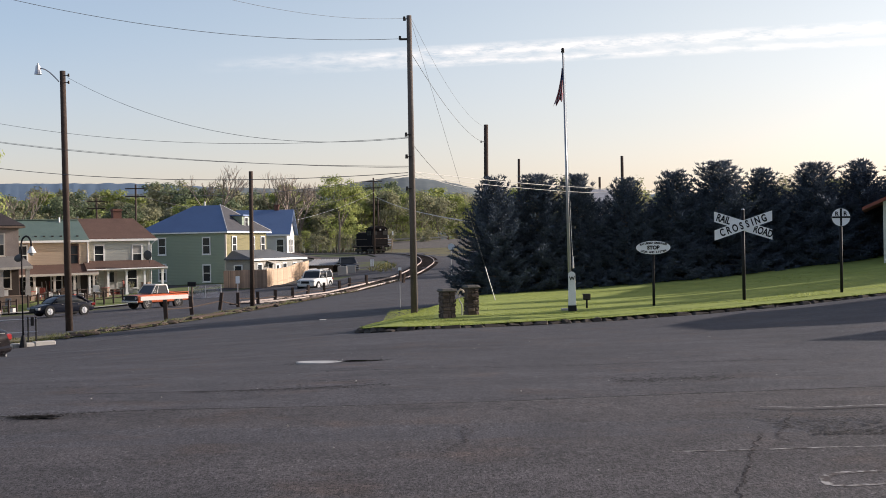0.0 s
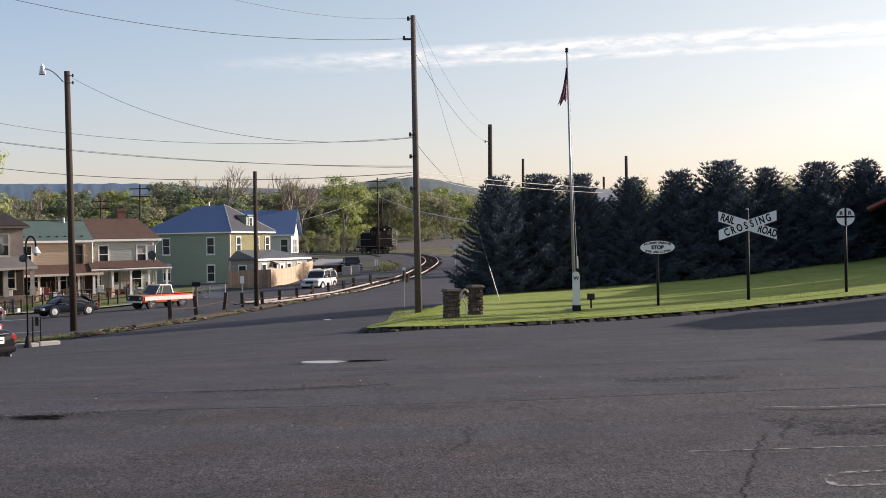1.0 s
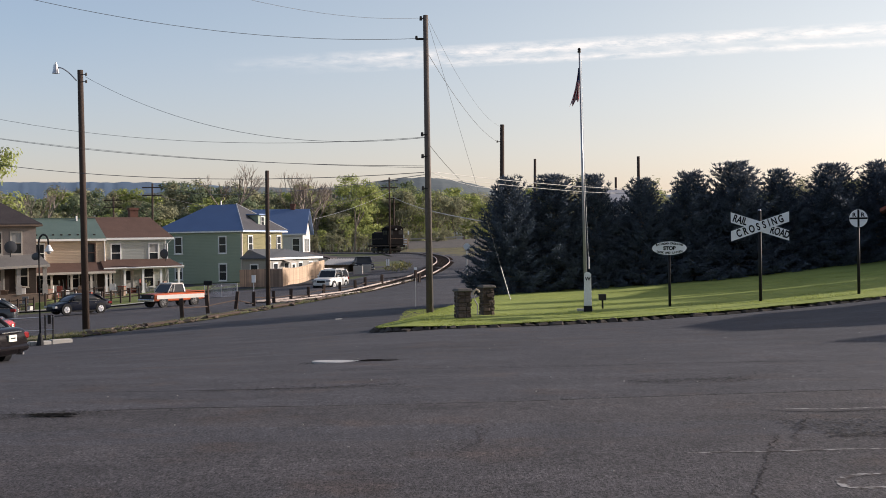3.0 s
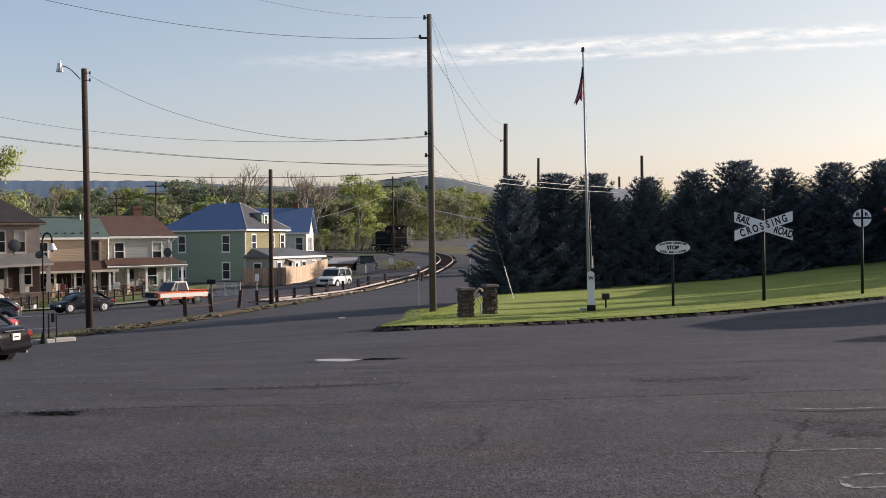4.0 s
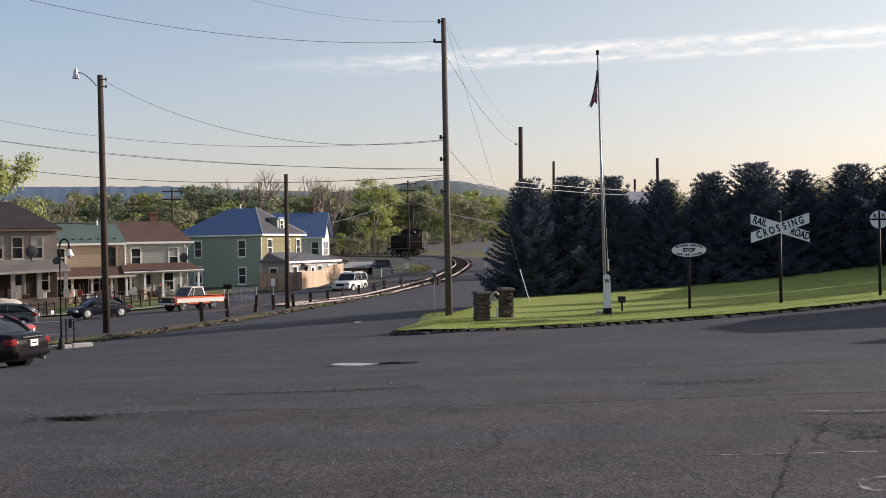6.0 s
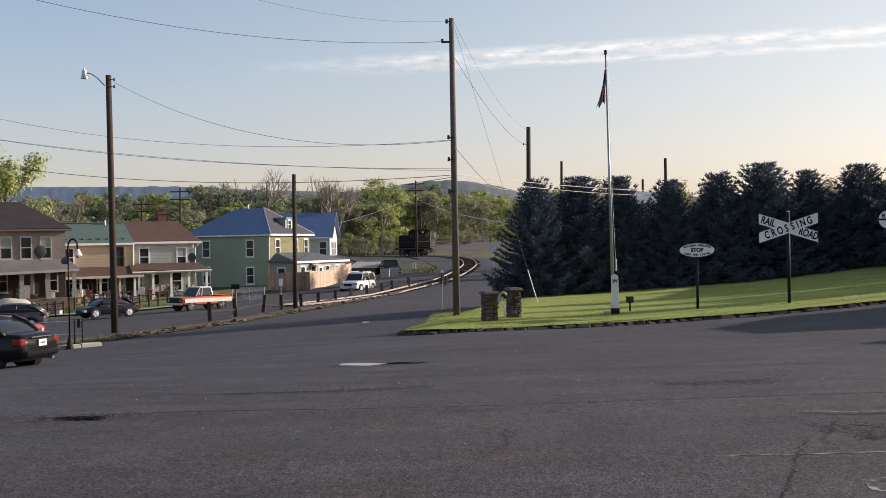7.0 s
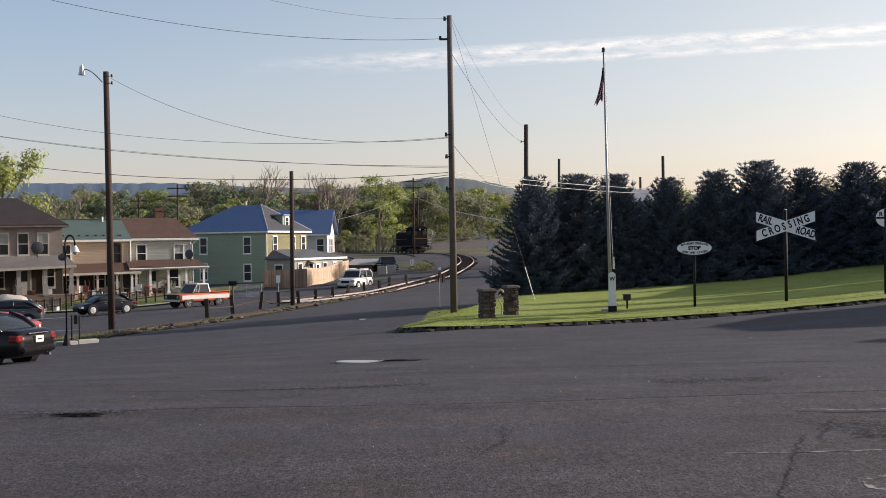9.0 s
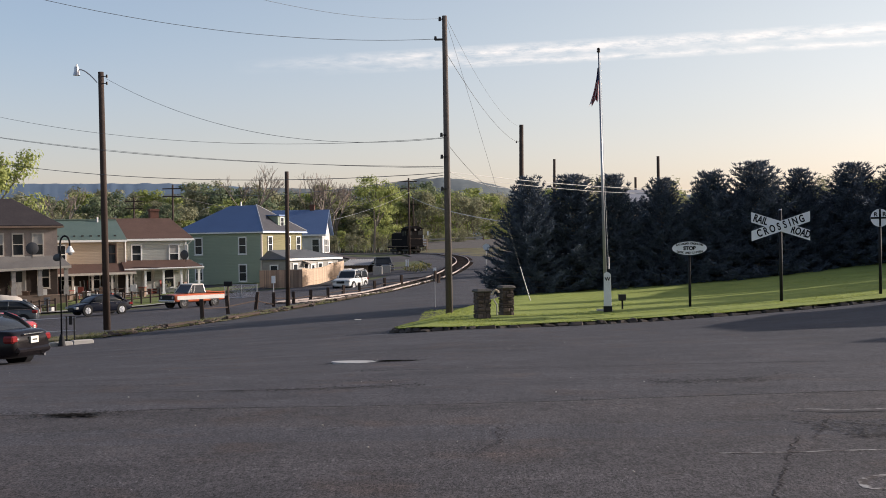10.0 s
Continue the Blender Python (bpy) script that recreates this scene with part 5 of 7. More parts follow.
car("compact_car", "small red sedan parked beyond the black sedan", pose(-17.27, 50.0, -2.06, 0, 0, 0) @ pose(-4.2, 0, 0.0, 0, 0, 6) @ Matrix.Diagonal((0.88, 0.9, 0.88, 1)), RED_CAR, 4.8, 1.8, 0.94, 1.42, SEDAN, ((1.15, 1.95), (4.22, 3.45)), (0.95, 3.8), 0.33, RIM)
SUV = [(0.0, 0.40, 0.85, 0.72), (0.12, 0.32, 1.0, 0.84), (0.9, 0.28, 1.08, 0.90), (1.3, 0.28, 1.12, 0.91), (2.4, 0.28, 1.12, 0.915), (3.6, 0.28, 1.13, 0.91), (4.25, 0.30, 1.13, 0.88), (4.4, 0.42, 1.0, 0.82)]
c = car("suv", "white boxy sport utility vehicle parked by the wooden fence", pose(-9.9, 103.0, -2.06, 0, 0, 0) @ pose(0.1, -0.3, 0, 0, 0, 72) @ Matrix.Diagonal((0.95, 0.95, 0.95, 1)), WHITE_CAR, 4.4, 1.84, 1.12, 1.80, SUV, ((1.25, 1.75), (4.3, 4.05)), (0.85, 3.5), 0.37, RIM)
part("roof_rack", boxed(2.0, -0.6, 1.80, 3.9, -0.55, 1.86), GALV, c)
part("roof_rack", boxed(2.0, 0.55, 1.80, 3.9, 0.6, 1.86), GALV, c)

# orange and white pickup of the seventies
PICKUP = [(0.0, 0.45, 0.95, 0.90), (0.08, 0.40, 1.02, 0.96), (1.2, 0.38, 1.08, 0.97), (1.5, 0.38, 1.10, 0.97), (3.2, 0.38, 1.10, 0.97), (3.25, 0.38, 1.08, 0.965), (5.2, 0.42, 1.08, 0.965), (5.28, 0.5, 1.04, 0.95)]


HUB = material("dull_hub", (0.34, 0.33, 0.32), (0.18, 0.18, 0.18), 6, 0.5, 0.3, 20, 0)


def pickup(label, m, body_mat, band_mat, roof_mat):
    c = thing("pickup_truck", label, "truck", m)
    rings = []
    for x, lo, hi, hw in PICKUP:
        rings.append([(x, -hw * 0.95, lo), (x, -hw, lo + 0.1), (x, -hw, hi - 0.18), (x, -hw * 0.96, hi), (x, hw * 0.96, hi), (x, hw, hi - 0.18), (x, hw, lo + 0.1), (x, hw * 0.95, lo)])
    rounded_mesh(part("body", loft(rings), body_mat, c, smooth=True))
    for s in (-1, 1):
        part("side_band", boxed(0.25, s * 0.972 - 0.008, 0.60, 5.18, s * 0.972 + 0.008, 0.90, bevel=0.004), band_mat, c, "white painted side band")
        part("bed_rail", boxed(3.28, s * 0.9 - 0.06, 1.08, 5.25, s * 0.9 + 0.06, 1.14), body_mat, c)
    part("bed_floor", boxed(3.35, -0.82, 1.085, 5.18, 0.82, 1.10), BLACK, c)
    part("tailgate", boxed(5.25, -0.88, 0.62, 5.31, 0.88, 1.12, bevel=0.02), body_mat, c)
    bm = bmesh.new()
    lower = [(1.45, -0.86, 1.09), (1.45, 0.86, 1.09), (3.2, 0.86, 1.09), (3.2, -0.86, 1.09)]
    upper = [(1.95, -0.74, 1.66), (1.95, 0.74, 1.66), (3.08, 0.74, 1.66), (3.08, -0.74, 1.66)]
    a, b = [bm.verts.new(p) for p in lower], [bm.verts.new(p) for p in upper]
    for k in range(4):
        bm.faces.new((a[k], a[(k + 1) % 4], b[(k + 1) % 4], b[k]))
    bmesh.ops.recalc_face_normals(bm, faces=bm.faces)
    part("cab_glass", bm, CAR_GLASS, c)
    bm = boxed(1.9, -0.79, 1.65, 3.15, 0.79, 1.76, bevel=0.04)
    for s in (-1, 1):
        for x0, x1 in ((1.45, 1.95), (3.2, 3.08), (2.0, 2.25)):
            tube(bm, (x0, s * 0.87, 1.08), (x1, s * 0.75, 1.67), 0.05, 0.045, 5)
    part("cab_roof", bm, roof_mat, c, "white cab roof")
    for x in (0.95, 4.15):
        for s in (-1, 1):
            wheel(c, x, s * 0.86, 0.36, 0.22, HUB)
            part("wheel_arch", tubed((x, s * 0.7, 0.38), (x, s * 0.974, 0.38), 0.45, n=20), BLACK, c)
    part("grille", boxed(-0.03, -0.86, 0.60, 0.05, 0.86, 0.96), BLACK, c)
    for s in (-1, 1):
        part("headlight", tubed((-0.05, s * 0.72, 0.78), (0.05, s * 0.72, 0.78), 0.10, n=14), HEADLIGHT, c)
        part("mirror", boxed(1.6, s * 1.02 - 0.06, 1.15, 1.66, s * 1.02 + 0.06, 1.4), CHROME, c)
    part("front_bumper", boxed(-0.16, -0.98, 0.42, -0.02, 0.98, 0.60, bevel=0.03), CHROME, c)
    part("rear_bumper", boxed(5.3, -0.9, 0.45, 5.42, 0.9, 0.6, bevel=0.03), CHROME, c)


pickup("old orange and white pickup truck parked on the street", pose(-19.93, 86.0, -2.45, 0, 0, 0) @ pose(-0.2, -0.2, 0.0, 0, 0, 48) @ Matrix.Diagonal((0.81, 0.92, 0.92, 1)), ORANGE, CREAM_CAR, CREAM_CAR)
pickup("dark pickup truck parked by the carport, nose on", pose(-7.36, 132.0, -1.55, 0, 0, 0) @ pose(-0.5, 0, 0.15, 0, 0, 100), NAVY, NAVY, GREY_PAINT)


# ---- verge, fence posts and the near street ----
EDGE = [(-19.35, 50.65), (-16.1, 49.1), (-14.44, 50.3), (-13.03, 53.85), (-11.3, 58.8), (-9.32, 67.6), (-7.77, 76.5), (-5.86, 89.55), (-1.89, 106.0)]
BACK = [(x - 1.4, y + 4.6) for x, y in EDGE]
ragged = []
rng = random.Random(77)
for (x0, y0), (x1, y1) in zip(EDGE, EDGE[1:]):
    for k in range(6):
        q = k / 6
        ragged.append((x0 + (x1 - x0) * q, y0 + (y1 - y0) * q + rng.uniform(-0.4, 1.6)))
setting("verge", patch(ragged + [EDGE[-1]] + BACK[::-1], 1.0, lambda x, y: ground(x, y) + 0.05, 0.05), VERGE, "strip of dry grass and weeds along the lot's edge")
def yard_height(x, y):
    """Front yards climb from the kerb to the porch floors."""
    kerb_y = 93.5 + (-26 - x) * 0.229 if x < -26 else 93.5 + (x + 26) * 0.77
    return ground(x, y) + (0.32 + 0.5 * smooth_step(-29, -33, x)) * smooth_step(0.3, 3.2, y - kerb_y)


yard = [(-50, 99), (-26, 93.5), (-19.5, 98.5), (-20, 112), (-50, 112)]
setting("yard_lawn", patch(yard, 1.0, lambda x, y: yard_height(x, y) + 0.06, 0.06), YARD, "patchy front lawn before the porches")
setting("pavement_kerb", patch([(-50, 97.6), (-26, 92.3), (-19.3, 97.3), (-19.5, 98.5), (-26, 93.5), (-50, 99)], 2.0, lambda x, y: ground(x, y) + 0.12), CONCRETE, "pale concrete kerb before the porches")

rng = random.Random(21)
POSTS = ((-13.28, 63.85, 0.98, -2), (-12.74, 68.1, 1.0, -4), (-11.97, 72.75, 1.0, 7), (-11.39, 75.9, 0.85, 0), (-10.58, 79.1, 0.75, -3), (-9.82, 81.75, 0.75, 2), (-9.11, 85.9, 0.75, 0), (-8.53, 90.8, 0.75, 4), (-7.59, 93.95, 0.75, 0), (-6.47, 94.95, 0.75, -2), (-5.93, 98.25, 0.8, 0), (-4.73, 101.1, 0.8, 0), (-2.03, 103.3, 0.9, 0), (-1.72, 101.1, 0.7, 6))
for x, y, h, lean in POSTS:
    p = thing("fence_post", "weathered brown wooden post on the verge", "post", pose(x, y + 0.4, ground(x, y) + 0.03, 0, lean, rng.uniform(0, 60)), "verge posts")
    bm = boxed(-0.1, -0.1, -0.3, 0.1, 0.1, h, bevel=0.02)
    for v in bm.verts:
        v.co += Vector((rng.uniform(-1, 1), rng.uniform(-1, 1), rng.uniform(-1, 1))) * 0.012
    part("timber", bm, POLE_WOOD, p)
for (x0, y0, h0, _), (x1, y1, h1, _) in zip(POSTS[:12], POSTS[1:12]):
    a = Vector((x0, y0 + 0.4, ground(x0, y0) + h0 * rng.uniform(0.35, 0.62)))
    b = Vector((x1, y1 + 0.4, ground(x1, y1) + h1 * rng.uniform(0.05, 0.55)))
    r = thing("fence_rail", "weathered split rail slung between the verge posts", "rail", Matrix.Translation(a), "verge rails")
    part("timber", line_tube([(0, 0, 0), (b - a) * 0.5, b - a], 0.035, 6), POLE_WOOD, r)
for a, b in zip(EDGE[3:], EDGE[4:]):
    a, b = Vector(a), Vector(b)
    for k in range(1):
        p0, p1 = a.lerp(b, 0.5 * k + 0.02), a.lerp(b, 0.5 * k + 0.48)
        z0, z1 = ground(*p0) + 0.08, ground(*p1) + 0.08
        t = thing("old_sleeper", "half-buried old railway sleeper edging the verge", "timber", pose(p0.x, p0.y + 1.3, z0 + 0.06), "edging sleepers")
        part("timber", tubed((0, 0, -0.03), (p1.x - p0.x, p1.y - p0.y, z1 - z0 - 0.04), 0.075, n=7), POLE_WOOD, t)

# concrete kerb at the lot's corner
c0, c1 = Vector((-17.01, 44.5)), Vector((-13.86, 47.0))
n = 5
kerb = thing("lot_kerb", "pale concrete kerb at the corner of the lot", "kerb", pose(0, 0, 0), kind="structure")
for k in range(n):
    a, b = c0.lerp(c1, k / n), c0.lerp(c1, (k + 0.985) / n)
    d = b - a
    part("kerb_block", boxed(0, -0.1, -0.1, d.length, 0.25, 0.17, bevel=0.03), CONCRETE, kerb, m=pose(a.x, a.y, ground(a.x, a.y), 0, 0, math.degrees(math.atan2(d.y, d.x))))

# gooseneck lamp
s = thing("gooseneck_lamp", "black gooseneck lamp post with a white bell shade", "street lamp", pose(-14.73, 46.0, -1.9))
pts = [(0, 0, 0.3), (0, 0, 3.78)] + [(0.18 - 0.18 * math.cos(q), 0, 3.78 + 0.30 * math.sin(q)) for q in [k * math.pi / 8 for k in range(1, 8)]] + [(0.36, 0, 3.70)]
part("pole", line_tube(pts, 0.034, 10), BLACK, s, smooth=True)
part("base", tubed((0, 0, -0.1), (0, 0, 0.45), 0.17, 0.06, 12), BLACK, s)
part("shade", tubed((0.37, 0, 3.46), (0.36, 0, 3.70), 0.165, 0.05, 16), WHITE, s, "white enamel bell shade")
bm = bmesh.new()
bmesh.ops.create_uvsphere(bm, u_segments=12, v_segments=8, radius=0.09, matrix=Matrix.Translation((0.37, 0, 3.45)))
part("bulb", bm, HEADLIGHT, s)
s = thing("bicycle_rack", "dark metal rail stand beside the lamp post", "rail", pose(-14.73, 46.6, -1.86, 0, 0, 20))
for x in (0, 0.28):
    part("upright", tubed((x, 0, -0.2), (x, 0, 1.05), 0.03, n=8), BLACK, s)
for z in (0.5, 0.98):
    part("rail", tubed((-1.6, 0, z - 0.05), (0.32, 0, z), 0.022, n=8), GALV, s)
part("board", boxed(0.09, -0.03, 0.72, 0.21, 0.02, 1.05, bevel=0.01), BLACK, s)

# yard fences and clutter by the porches
def rail_fence(a, b, h, bays, mat, label):
    a, b = Vector(a), Vector(b)
    f = thing("rail_fence", label, "fence", pose(a.x, a.y, yard_height(a.x, a.y)))
    for k in range(bays + 1):
        p = (b - a) * k / bays
        z = yard_height(a.x + p.x, a.y + p.y) - yard_height(a.x, a.y)
        part("post", boxed(p.x - 0.06, p.y - 0.06, z - 0.2, p.x + 0.06, p.y + 0.06, z + h, bevel=0.01), mat, f)
        if k < bays:
            q = (b - a) * (k + 1) / bays
            z2 = yard_height(a.x + q.x, a.y + q.y) - yard_height(a.x, a.y)
            for u in (0.45, 0.88):
                part("rail", tubed((p.x, p.y, z + h * u), (q.x, q.y, z2 + h * u), 0.045, n=4), mat, f)


rail_fence((-30.31, 96.0), (-26.61, 99.0), 1.1, 6, POLE_WOOD, "dark wooden rail fence before the porch")
rail_fence((-25.71, 95.0), (-23.35, 97.0), 1.1, 4, POLE_WOOD, "dark wooden rail fence before the porch")
rail_fence((-33.46, 92.0), (-30.53, 94.0), 1.1, 6, POLE_WOOD, "dark wooden rail fence before the porch")

gate = thing("wire_gate", "grey metal-framed wire mesh gate by the green house", "gate", pose(-18.46, 98.0, -2.41, 0, 0, 8))
for x in (0, 1.3, 2.5):
    part("upright", tubed((x, 0, -0.3), (x, 0, 1.15), 0.035, n=8), GALV, gate)
for z in (0.1, 1.12):
    part("rail", tubed((0, 0, z), (2.5, 0, z), 0.028, n=8), GALV, gate)
bm = bmesh.new()
for k in range(30):
    x = 2.5 * k / 30
    tube(bm, (x, 0, 0.12), (min(x + 1.0, 2.5), 0, 0.12 + min(1.0, 2.5 - x)), 0.004, 0.004, 3, False)
    tube(bm, (x, 0, 1.1), (min(x + 1.0, 2.5), 0, 1.1 - min(0.98, 2.5 - x)), 0.004, 0.004, 3, False)
part("mesh", bm, GALV, gate)
s = thing("mailbox", "dark mailbox on a wooden post by the verge", "mailbox", pose(-14.85, 80.0, -1.92))
part("post", boxed(-0.05, -0.05, -0.3, 0.05, 0.05, 1.1), GREY_WOOD, s)
bm = boxed(-0.26, -0.12, 1.1, 0.26, 0.12, 1.3)
tube(bm, (-0.26, 0, 1.28), (0.26, 0, 1.28), 0.12, 0.12, 14)
part("box", bm, BLACK, s)
s = thing("small_sign", "small white sign on a thin post", "sign", pose(-13.12, 88.0, -2.11))
part("post", tubed((0, 0, -0.4), (0, 0, 1.6), 0.03, n=6), GALV, s)
part("panel", boxed(-0.14, -0.05, 1.2, 0.14, -0.03, 1.72), SIGN_WHITE, s)


# wooden privacy fence
def board_fence(a, b, h, label, mat, sag=0.0):
    a, b = Vector(a), Vector(b)
    z0 = ground(a.x, a.y)
    f = thing("privacy_fence", label, "fence", pose(a.x, a.y, z0))
    n = int((b - a).length / 0.155)
    ang = math.degrees(math.atan2(b.y - a.y, b.x - a.x))
    for k in range(n):
        p = a.lerp(b, (k + 0.5) / n)
        z = ground(p.x, p.y) - z0
        top = h - sag * math.sin(math.pi * k / n) + rng.uniform(-0.015, 0.015)
        part("board", boxed(-0.072, -0.012, -0.1, 0.072, 0.012, top), mat, f, m=pose(p.x - a.x, p.y - a.y, z, 0, 0, ang))
    for u in (0.3, 1.4):
        part("rail", tubed((0, 0.06, u), (b.x - a.x, b.y - a.y + 0.06, u + ground(b.x, b.y) - z0), 0.045, n=4), mat, f)


board_fence((-18.27, 114.0), (-13.85, 110.0), 1.55, "brown weathered board fence before the green house", OLD_FENCE)
board_fence((-13.85, 110.0), (-12.18, 120.0), 1.65, "fresh tan wooden board fence in sunlight", FENCE_WOOD, 0.25)
board_fence((-12.18, 120.0), (-11.65, 126.0), 1.6, "fresh tan wooden board fence in sunlight", FENCE_WOOD)

# carport shed with ribbed roof
s = thing("carport_shed", "low shed with a ribbed grey metal roof", "shed", pose(-12.5, 134.0, -1.97, 0, 0, -12))
part("wall", boxed(0, 0.3, -0.6, 2.7, 3.0, 1.5), GREY_WOOD, s)
bm = bmesh.new()
for k in range(11):
    x = -0.3 + 4.2 * k / 14
    vs = [bm.verts.new(v) for v in ((x, -0.4, 1.48), (x + 0.18, -0.4, 1.55), (x + 0.3, -0.4, 1.48), (x + 0.3, 3.2, 2.08), (x + 0.18, 3.2, 2.15), (x, 3.2, 2.08))]
    bm.faces.new((vs[0], vs[1], vs[4], vs[5]))
    bm.faces.new((vs[1], vs[2], vs[3], vs[4]))
r = bmesh.ops.extrude_face_region(bm, geom=bm.faces[:])
bmesh.ops.translate(bm, verts=[v for v in r["geom"] if isinstance(v, bmesh.types.BMVert)], vec=(0, 0, -0.03))
part("roof", bm, RIBBED, s)
for k, (u0, dd) in enumerate(((-8.23, 126.0), (-7.49, 128.0))):
    b = thing("concrete_barrier", "pale concrete block beside the parked pickup", "barrier", pose(u0, dd, ground(u0, dd)), "barriers")
    part("block", boxed(-0.5, -0.2, -0.2, 0.45, 0.2, 0.8, bevel=0.04), CONCRETE, b)

# ---- railway ----
LINE = [(-42.67, 246.0), (-22.88, 226.0), (-12.84, 212.0), (-7.6, 200.0), (-3.28, 186.0), (-0.31, 166.0), (0.38, 146.0), (-0.42, 128.0), (-1.85, 112.0), (-3.9, 102.0), (-6.43, 92.0), (-9.29, 84.0), (-11.53, 81.0)]


def smooth_line(points, per=10):
    out = []
    pts = [points[0]] + points + [points[-1]]
    for i in range(1, len(pts) - 2):
        p0, p1, p2, p3 = (Vector(p) for p in pts[i - 1:i + 3])
        for k in range(per):
            t = k / per
            out.append(0.5 * ((2 * p1) + (p2 - p0) * t + (2 * p0 - 5 * p1 + 4 * p2 - p3) * t * t + (3 * p1 - p0 - 3 * p2 + p3) * t ** 3))
    out.append(Vector(points[-1]))
    return out


def bed(p):
    return ground(p.x, p.y) + 0.02


TRACK = smooth_line(LINE)
NORMALS = []
for i, p in enumerate(TRACK):
    d = (TRACK[min(i + 1, len(TRACK) - 1)] - TRACK[max(i - 1, 0)]).normalized()
    NORMALS.append(Vector((-d.y, d.x)))


def swept(profile, lift):
    """Profile of (across, up) pushed along the track."""
    bm = bmesh.new()
    rings = [[bm.verts.new((p.x + n.x * a, p.y + n.y * a, bed(p) + lift + u)) for a, u in profile] for p, n in zip(TRACK, NORMALS)]
    m = len(profile)
    for a, b in zip(rings, rings[1:]):
        for k in range(m):
            bm.faces.new((a[k], a[(k + 1) % m], b[(k + 1) % m], b[k]))
    bmesh.ops.recalc_face_normals(bm, faces=bm.faces)
    return bm


track = thing("railway_track", "single railway track curving away on dark ballast", "railway", pose(0, 0, 0), kind="structure")
part("ballast", swept([(-2.4, -0.35), (2.4, -0.35), (1.5, 0.0), (-1.5, 0.0)], 0), BALLAST, track)
for side in (-0.75, 0.75):
    part("rail", swept([(side - 0.06, 0.0), (side + 0.06, 0.0), (side + 0.036, 0.12), (side - 0.036, 0.12)], 0.02), STEEL, track)
ties = bmesh.new()
dist = 0.0
for (p, q), n in zip(zip(TRACK, TRACK[1:]), NORMALS):
    L = (q - p).length
    while dist < L:
        c = p.lerp(q, dist / L)
        d = (q - p).normalized()
        vs = box(ties, -1.25, -0.11, -0.1, 1.25, 0.11, 0.05)
        for v in vs:
            x, y = v.co.x, v.co.y
            v.co = Vector((c.x + n.x * x + d.x * y, c.y + n.y * x + d.y * y, bed(c) + v.co.z))
        dist += 0.6
    dist -= L
tagged(part("sleepers", ties, POLE_WOOD, track), kind="stuff")

setting("gravel_yard", patch([(-16, 108), (-4, 112), (1.5, 128), (1.8, 150), (-8, 178), (-40, 205), (-60, 190), (-40, 135)], 4.0, lambda x, y: ground(x, y) + 0.02, 0.35), BALLAST, "dark gravel ground inside the curve of the track")
setting("bank_grass", patch([(-6, 200), (-2, 184), (4, 160), (7, 170), (4, 196), (-2, 208)], 3.0, lambda x, y: ground(x, y) + 0.05, 0.3), VERGE, "grassy bank outside the curve of the track")

setting("far_road", patch([(-5.4, 212), (3, 211), (12, 214), (14, 238), (4, 240), (-6.2, 237)], 4.0, lambda x, y: 0.92 + 0.052 * (y - 212) + 0.02 * x), GRAVEL, "pale grey road rising beyond the railway curve")
setting("far_bank", patch([(-7.5, 204), (4, 203), (13, 205), (12, 214.2), (3, 211.2), (-5.6, 212.2)], 2.0, lambda x, y: 0.32 + 0.074 * (y - 204) + 0.02 * x, 0.08), VERGE, "grassy bank below the rising road")

bm = bmesh.new()
rng = random.Random(31)
for _ in range(80):
    a = rng.uniform(0, 6.28)
    q = rng.random() ** 0.5
    x, y = -4.18 + 1.5 * q * math.cos(a), 128.0 + 6 * q * math.sin(a)
    blades(bm, Vector((x, y, ground(x, y) + rng.uniform(0, 0.5))), Vector((0, 0, 1)), rng.uniform(0.2, 0.42), 5, rng, 0.12)
tagged(part("yard_weeds", bm, leaf_material("yellow_weeds", (0.23, 0.22, 0.09), (0.12, 0.12, 0.05), 0.3, 0.35)), "patch of dry yellow weeds inside the curve", "weeds", kind="stuff")

# small dark switching locomotive
LOCO = material("dark_loco_paint", (0.012, 0.010, 0.011), (0.006, 0.005, 0.005), 1.5, 0.92, 0, 12, 0.1)
L0 = Vector((-7.84, 197.0))
L1 = Vector((-11.49, 205.0))
ang = math.degrees(math.atan2(L1.y - L0.y, L1.x - L0.x))
e = thing("locomotive", "small dark switcher locomotive with a rear cab on the track", "locomotive", pose(L0.x, L0.y, bed(L0) + 0.05, 0, 0, ang + 2) @ Matrix.Diagonal((1.0, 1.0, 1.0, 1)))
part("frame", boxed(-2.8, -1.35, 0.95, 5.6, 1.35, 1.3, bevel=0.04), LOCO, e)
part("hood", boxed(-0.4, -0.85, 1.3, 5.2, 0.85, 3.25, bevel=0.12), LOCO, e)
part("cab", boxed(-2.2, -1.4, 1.3, -0.3, 1.4, 3.9, bevel=0.08), LOCO, e)
bm = boxed(-2.4, -1.55, 3.88, -0.15, 1.55, 4.0)
tube(bm, (-2.4, 0, 3.75), (-0.15, 0, 3.75), 1.15, 1.15, 18)
for v in bm.verts:
    if v.co.z > 4.0:
        v.co.z = 4.0 + (v.co.z - 4.0) * 0.35
    v.co.z = max(v.co.z, 3.8)
part("cab_roof", bm, LOCO, e)
for y in (-0.85, 0.85):
    part("cab_window", boxed(-2.225, y - 0.35, 2.9, -2.19, y + 0.35, 3.55), GLASS, e)
for x in (-1.75, -0.8):
    part("cab_window", boxed(x - 0.33, 1.39, 2.85, x + 0.33, 1.42, 3.5), GLASS, e)
    part("cab_window", boxed(x - 0.33, -1.42, 2.85, x + 0.33, -1.39, 3.5), GLASS, e)
